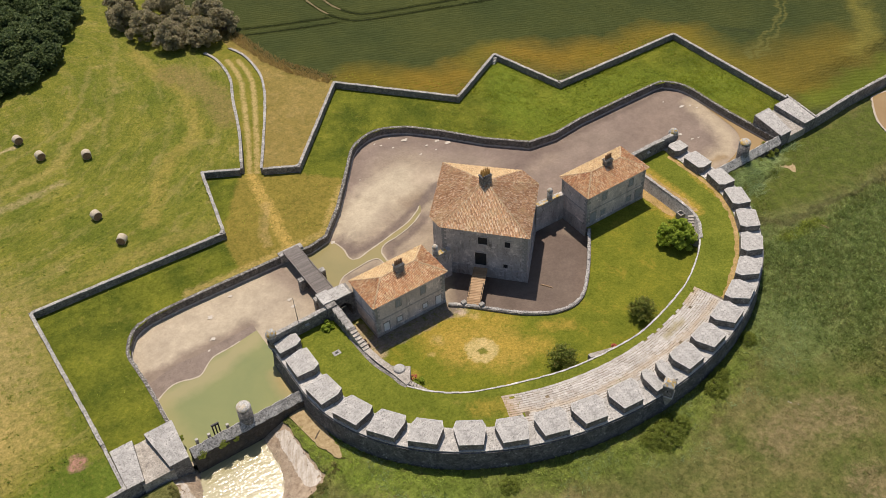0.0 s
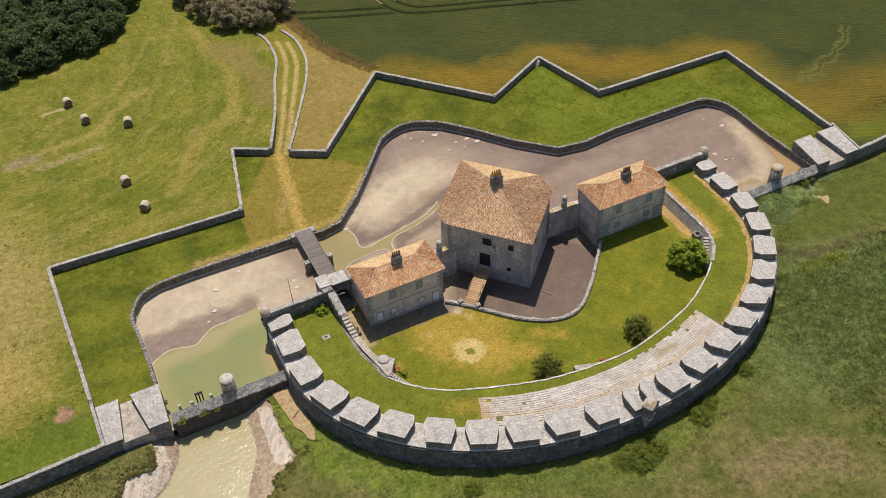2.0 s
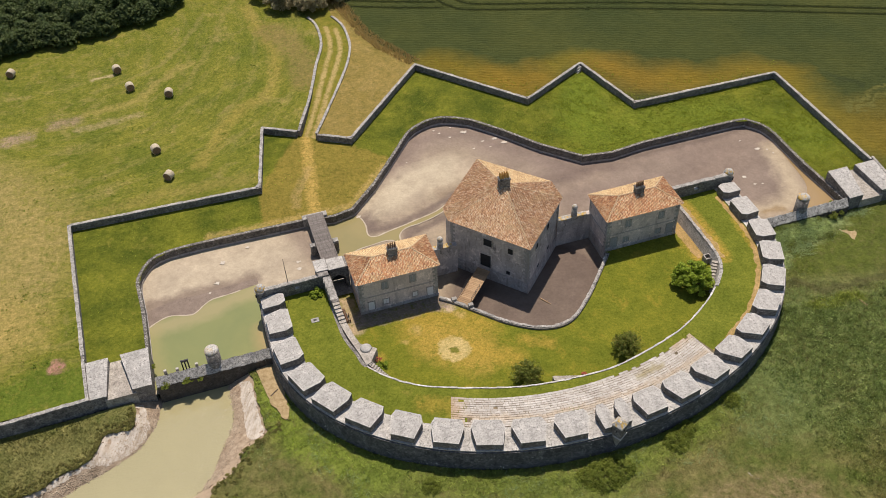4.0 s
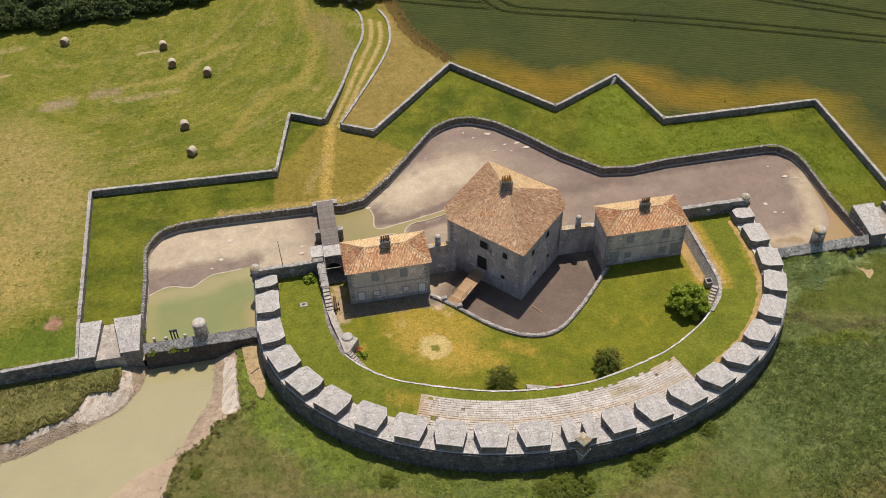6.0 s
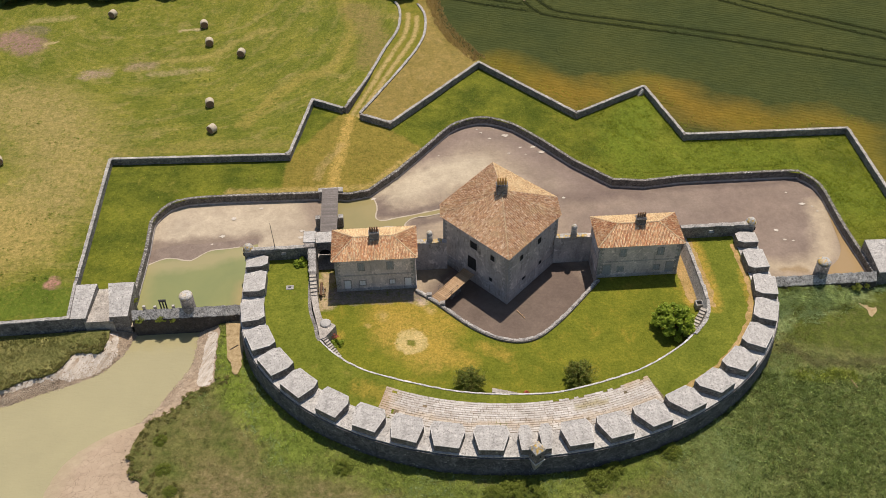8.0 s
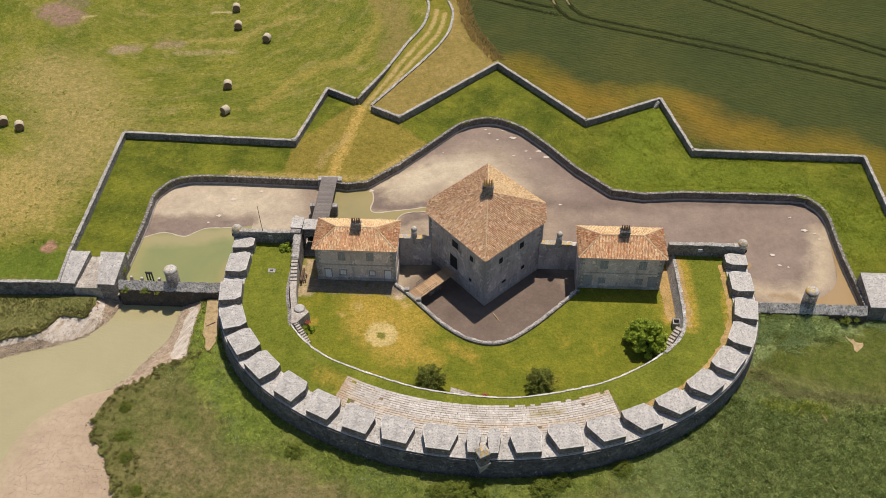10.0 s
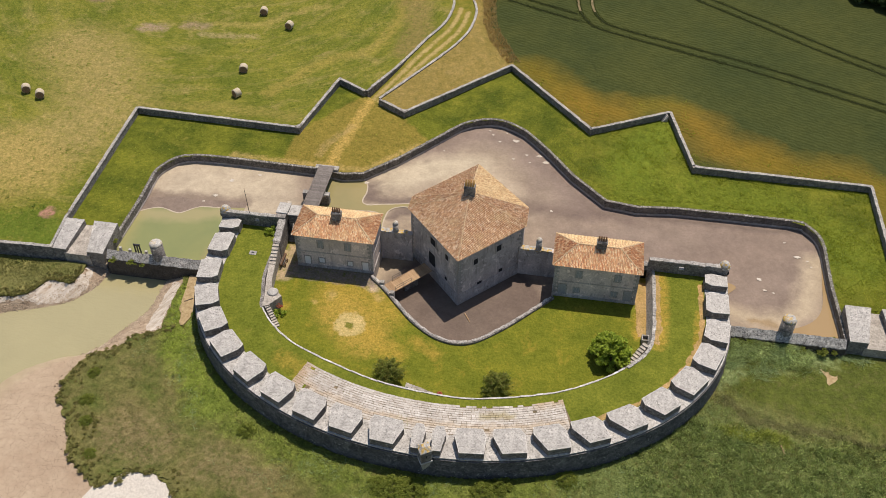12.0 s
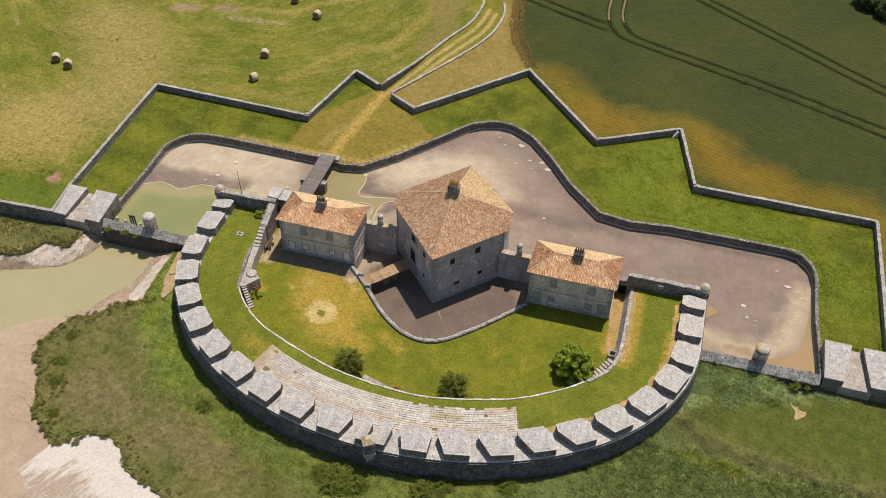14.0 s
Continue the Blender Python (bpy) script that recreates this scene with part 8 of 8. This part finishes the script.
def edge_place(rng):
    cx, cy, cz, r = edge_clumps[rng.randrange(len(edge_clumps))]
    v = Vector((rng.gauss(0, 1), rng.gauss(0, 1), abs(rng.gauss(0, 1)))).normalized() * r * rng.uniform(0.5, 1.0)
    return (cx + v.x, cy + v.y, cz + 0.8 * v.z)


LEAF_PURSLANE = leaf_mat("purslane_leaves", [(0.13, 0.14, 0.036), (0.20, 0.205, 0.05), (0.28, 0.26, 0.08), (0.26, 0.20, 0.09)])
v, f = leaf_cloud(56000, edge_place, 0.12, 78)
tagged(new("sea_purslane", from_lists("sea_purslane", v, f, LEAF_PURSLANE)), "dark olive low shrubs along the mud's edge", "shrub", "", "stuff")
cover = inside([(-69.1, 3.4)] + GLACIS_W[1:] + GLACIS_E[:-1] + [(67.7, 3.7), (59.4, 3.7)] + MOAT[1:-2][::-1] + [(-60.7, 3.4)])
field_z = np.vectorize(field_level)
cover_z = lambda x, y: np.vectorize(cover_level)(x, y) + np.where(x > -12, cover_lumps(x, y), 0.0)
cover_in = inside(offset_line(GLACIS_E[:-1], -0.75) + [(68.2, 4.6), (60.3, 4.6)] + [(p[0] + 0.9 * (p[0] > 50), p[1] + 0.75) for p in MOAT[10:-2]][::-1] + [(-21.5, 27.8)])
cover_grid = np.vectorize(cover_level)


def distance_to(line, x, y):
    best = np.full(np.shape(x), 999.0)
    for p, q in zip(line, line[1:]):
        dx, dy = q[0] - p[0], q[1] - p[1]
        t = np.clip(((x - p[0]) * dx + (y - p[1]) * dy) / (dx * dx + dy * dy), 0, 1)
        best = np.minimum(best, np.hypot(x - p[0] - t * dx, y - p[1] - t * dy))
    return best


def cover_lumps(x, y):
    """Rank grass lies in long tussocks on the east side."""
    grow = np.clip((x - 4) / 16, 0.15, 1)
    for line in (GLACIS_E, MOAT):
        grow = grow * np.clip((distance_to(line, x, y) - 0.8) / 1.6, 0, 1)
    return grow * (0.55 * np.clip(fbm(x * 0.7, y, 0.5, 21.0) - 0.45, 0, 1) + 0.45 * np.clip(fbm(x, y, 1.5, 22.0, 3) - 0.45, 0, 1))


hummocks("covered_way", (-12, 69.4, 3, 65), 0.5, lambda x, y: cover_in(x, y), 0.03, lambda x, y: cover_grid(x, y) + cover_lumps(x, y) - 0.3 * np.clip(1.9 - np.minimum(distance_to(MOAT, x, y), distance_to(GLACIS_E, x, y)), 0, 1), COVERED, "tussocky rank grass of the covered way")
tufts("rough_grass", 150000, (-71, 69, 2, 65), lambda x, y: cover_z(x, y), 0.14, 0.07, 0.9, LEAF_WEED, "rough green grass of the covered way", 5,
      lambda x, y: cover(x, y) * np.clip((x + 12) / 16, 0.12, 1) * (0.12 + 0.5 * patchy(x, y, 0.4, 1.0) + 0.5 * np.clip((x - 14) / 12, 0, 1)))
tufts("rank_clumps", 110000, (8, 69, 2, 60), lambda x, y: cover_z(x, y), 0.2, 0.09, 1.0, LEAF_WEED, "bright clumps of rank grass on the covered way", 15,
      lambda x, y: cover(x, y) * np.clip((x - 12) / 14, 0, 1) * np.clip((patchy(x, y, 1.5, 3.0) * (0.4 + 0.6 * patchy(x, y, 0.5, 1.0)) - 0.38) * 4, 0, 1))
VERGE_POLY = inside([(p[0] - 1.6, p[1] - 0.4) for p in VERGE] + [(p[0] + 1.2, p[1] + 0.8) for p in VERGE[::-1]])
tufts("straw_strip", 7000, (-12, 4, 62, 100), FIELD_Z, 0.7, 0.16, 0.4, LEAF_STRAW, "strip of tall dry straw at the crop's edge", 6, VERGE_POLY)
crop_in = inside(VERGE + [(-11.0, 110.0), (-20, 130), (130, 130), (130, -2.6), (68.2, -2.6)] + GLACIS_E[::-1][1:-2] + [(0.7, 64.6)])


def off_tram(x, y, gap):
    keep = np.ones(len(x))
    for line in TRAMLINES:
        fine = smooth_line(line, 3)
        for p, q in zip(fine, fine[1:]):
            dx, dy = q[0] - p[0], q[1] - p[1]
            t = np.clip(((x - p[0]) * dx + (y - p[1]) * dy) / (dx * dx + dy * dy), 0, 1)
            keep[np.hypot(x - p[0] - t * dx, y - p[1] - t * dy) < gap] = 0
    return keep




def wall_distance(x, y):
    return distance_to(GLACIS_E[2:], x, y)


tufts("cereal", 230000, (-12, 132, -2, 118), lambda x, y: field_z(x, y), 0.11, 0.08, 1.2, LEAF_CROP, "green standing cereal", 7, lambda x, y: crop_in(x, y) * off_tram(x, y, 0.3) * np.clip((wall_distance(x, y) - 1.0) / 9.0, 0.05, 1.0))
tufts("cereal", 420000, (-12, 122, 35, 114), FIELD_Z, 0.34, 0.07, 0.4, LEAF_CROP, "taller cereal beside the wheel marks", 17, lambda x, y: crop_in(x, y) * off_tram(x, y, 0.27) * (1 - off_tram(x, y, 0.5)))
tufts("field_edge_weeds", 30000, (0, 85, 7, 72), FIELD_Z, 0.16, 0.06, 0.8, LEAF_CROP, "ripe orange weeds along the outer wall", 8, lambda x, y: crop_in(x, y) * np.clip(1.2 - np.abs(wall_distance(x, y) - 4.0) / 6.0, 0, 1) * patchy(x, y, 0.3, 7.0))
tufts("field_edge_weeds", 22000, (0, 75, 33, 72), FIELD_Z, 0.3, 0.08, 0.7, LEAF_WEED, "green weeds along the outer wall", 9, lambda x, y: crop_in(x, y) * np.clip(1.1 - wall_distance(x, y) / 5.0, 0, 1) * np.clip(patchy(x, y, 0.9, 3.0) * 2 - 0.9, 0, 1))
meadow_in = inside([(-69.8, 0), (-130, 0), (-130, 130), (-17.0, 110.0)] + LANE_W[::-1] + GLACIS_W[::-1][1:-1])
LEAF_HAY = leaf_mat("stubble_blades", [(0.10, 0.125, 0.012), (0.16, 0.17, 0.02), (0.24, 0.21, 0.05), (0.30, 0.24, 0.08)])
tufts("stubble", 110000, (-125, -16, 0, 118), lambda x, y: field_z(x, y, 0.3), 0.07, 0.08, 1.4, LEAF_HAY, "short mown stubble", 10, lambda x, y: meadow_in(x, y) * (0.3 + 0.7 * patchy(x, y, 0.35, 5.0)))

LEAF_THISTLE = leaf_mat("meadow_weed_leaves", [(0.12, 0.18, 0.016), (0.17, 0.24, 0.024), (0.22, 0.28, 0.04)])
tufts("meadow_weeds", 26000, (-125, -16, 0, 118), lambda x, y: field_z(x, y, 0.3), 0.16, 0.17, 0.9, LEAF_THISTLE, "dark green weeds dotted over the mown meadow", 21, lambda x, y: meadow_in(x, y) * np.clip((patchy(x, y, 0.3, 8.0) - 0.45) * 2, 0, 1) * np.clip((patchy(x, y, 3.5, 9.0) - 0.6) * 4, 0, 1), 5)

# ---- paving of the gun terrace, laid last ----
JOINT = flat_noise("weedy_sand_joint", (0.11, 0.088, 0.05), (0.25, 0.19, 0.12), 0.9, 0.95, 0.05)
paving = thing("paved_terrace", (0, 0, 0), "curved courses of worn pale paving stones behind the guns", "pavement", "", "structure")
rng = random.Random(99)
arc = [(p, out) for p, out in FRONT]
rows_n, deep = 13, 0.385
rest = bmesh.new()
for r in range(rows_n):
    d0 = 3.75 + deep * r
    x_from, x_to = -21.6 + 0.125 * r, 19.0 - 0.11 * r
    fine = [q for q in resample([tuple(p - out * (d0 + deep / 2)) for p, out in arc], 0.05) if x_from <= q[0] <= x_to and q[1] < -15]
    i = 0
    while i < len(fine) - 4:
        k = min(len(fine) - 1, i + (rng.choice((4, 6, 8, 10)) if i == 0 else rng.choice((8, 10, 11, 13, 15, 17, 20))))
        a, b = Vector(fine[i]), Vector(fine[k])
        i = k
        mid = (a + b) / 2
        if rng.random() < (0.01, 0.01, 0.01, 0.01, 0.005, 0.005, 0.005, 0.01, 0.01, 0.02, 0.02, 0.04, 0.45 if mid.x > 3 else 0.0)[r]:
            continue
        d = (b - a).normalized()
        left = Vector((-d.y, d.x))
        g, w = rng.uniform(0.004, 0.03), deep / 2 - 0.008 + rng.uniform(-0.04, 0.006)
        quad = [a + d * g - left * (w + rng.uniform(-0.02, 0.01)), b - d * g - left * w, b - d * g + left * (w + rng.uniform(-0.02, 0.01)), a + d * g + left * w]
        z = TOP_Z + 0.065 + rng.uniform(-0.012, 0.014)
        lo, hi = [(*c, TOP_Z - 0.1) for c in quad], [(*c, z + rng.uniform(-0.008, 0.008)) for c in quad]
        if 2 <= r < 8:
            part("paving_stone", hexa(lo, hi), STONE_FLAG, paving)
        else:
            low_ring, top_ring = [rest.verts.new(p) for p in lo], [rest.verts.new(p) for p in hi]
            rest.faces.new(top_ring)
            for e in range(4):
                rest.faces.new((low_ring[e], low_ring[e - 3], top_ring[e - 3], top_ring[e]))
joined = part("paving_stones", rest, STONE_FLAG, paving)
joined["kind"] = "stuff"
bed = [tuple(p - out * 3.6) for p, out in arc if -21.5 < p.x < 21.0 and p.y < -20]
bed_in = [tuple(p - out * 8.5) for p, out in arc if -21.5 < p.x < 21.0 and p.y < -20]
structure("paving_bed", sheet(bed + bed_in[::-1], TOP_Z + 0.03), JOINT, "sandy, weedy joints between the paving stones", "bed")
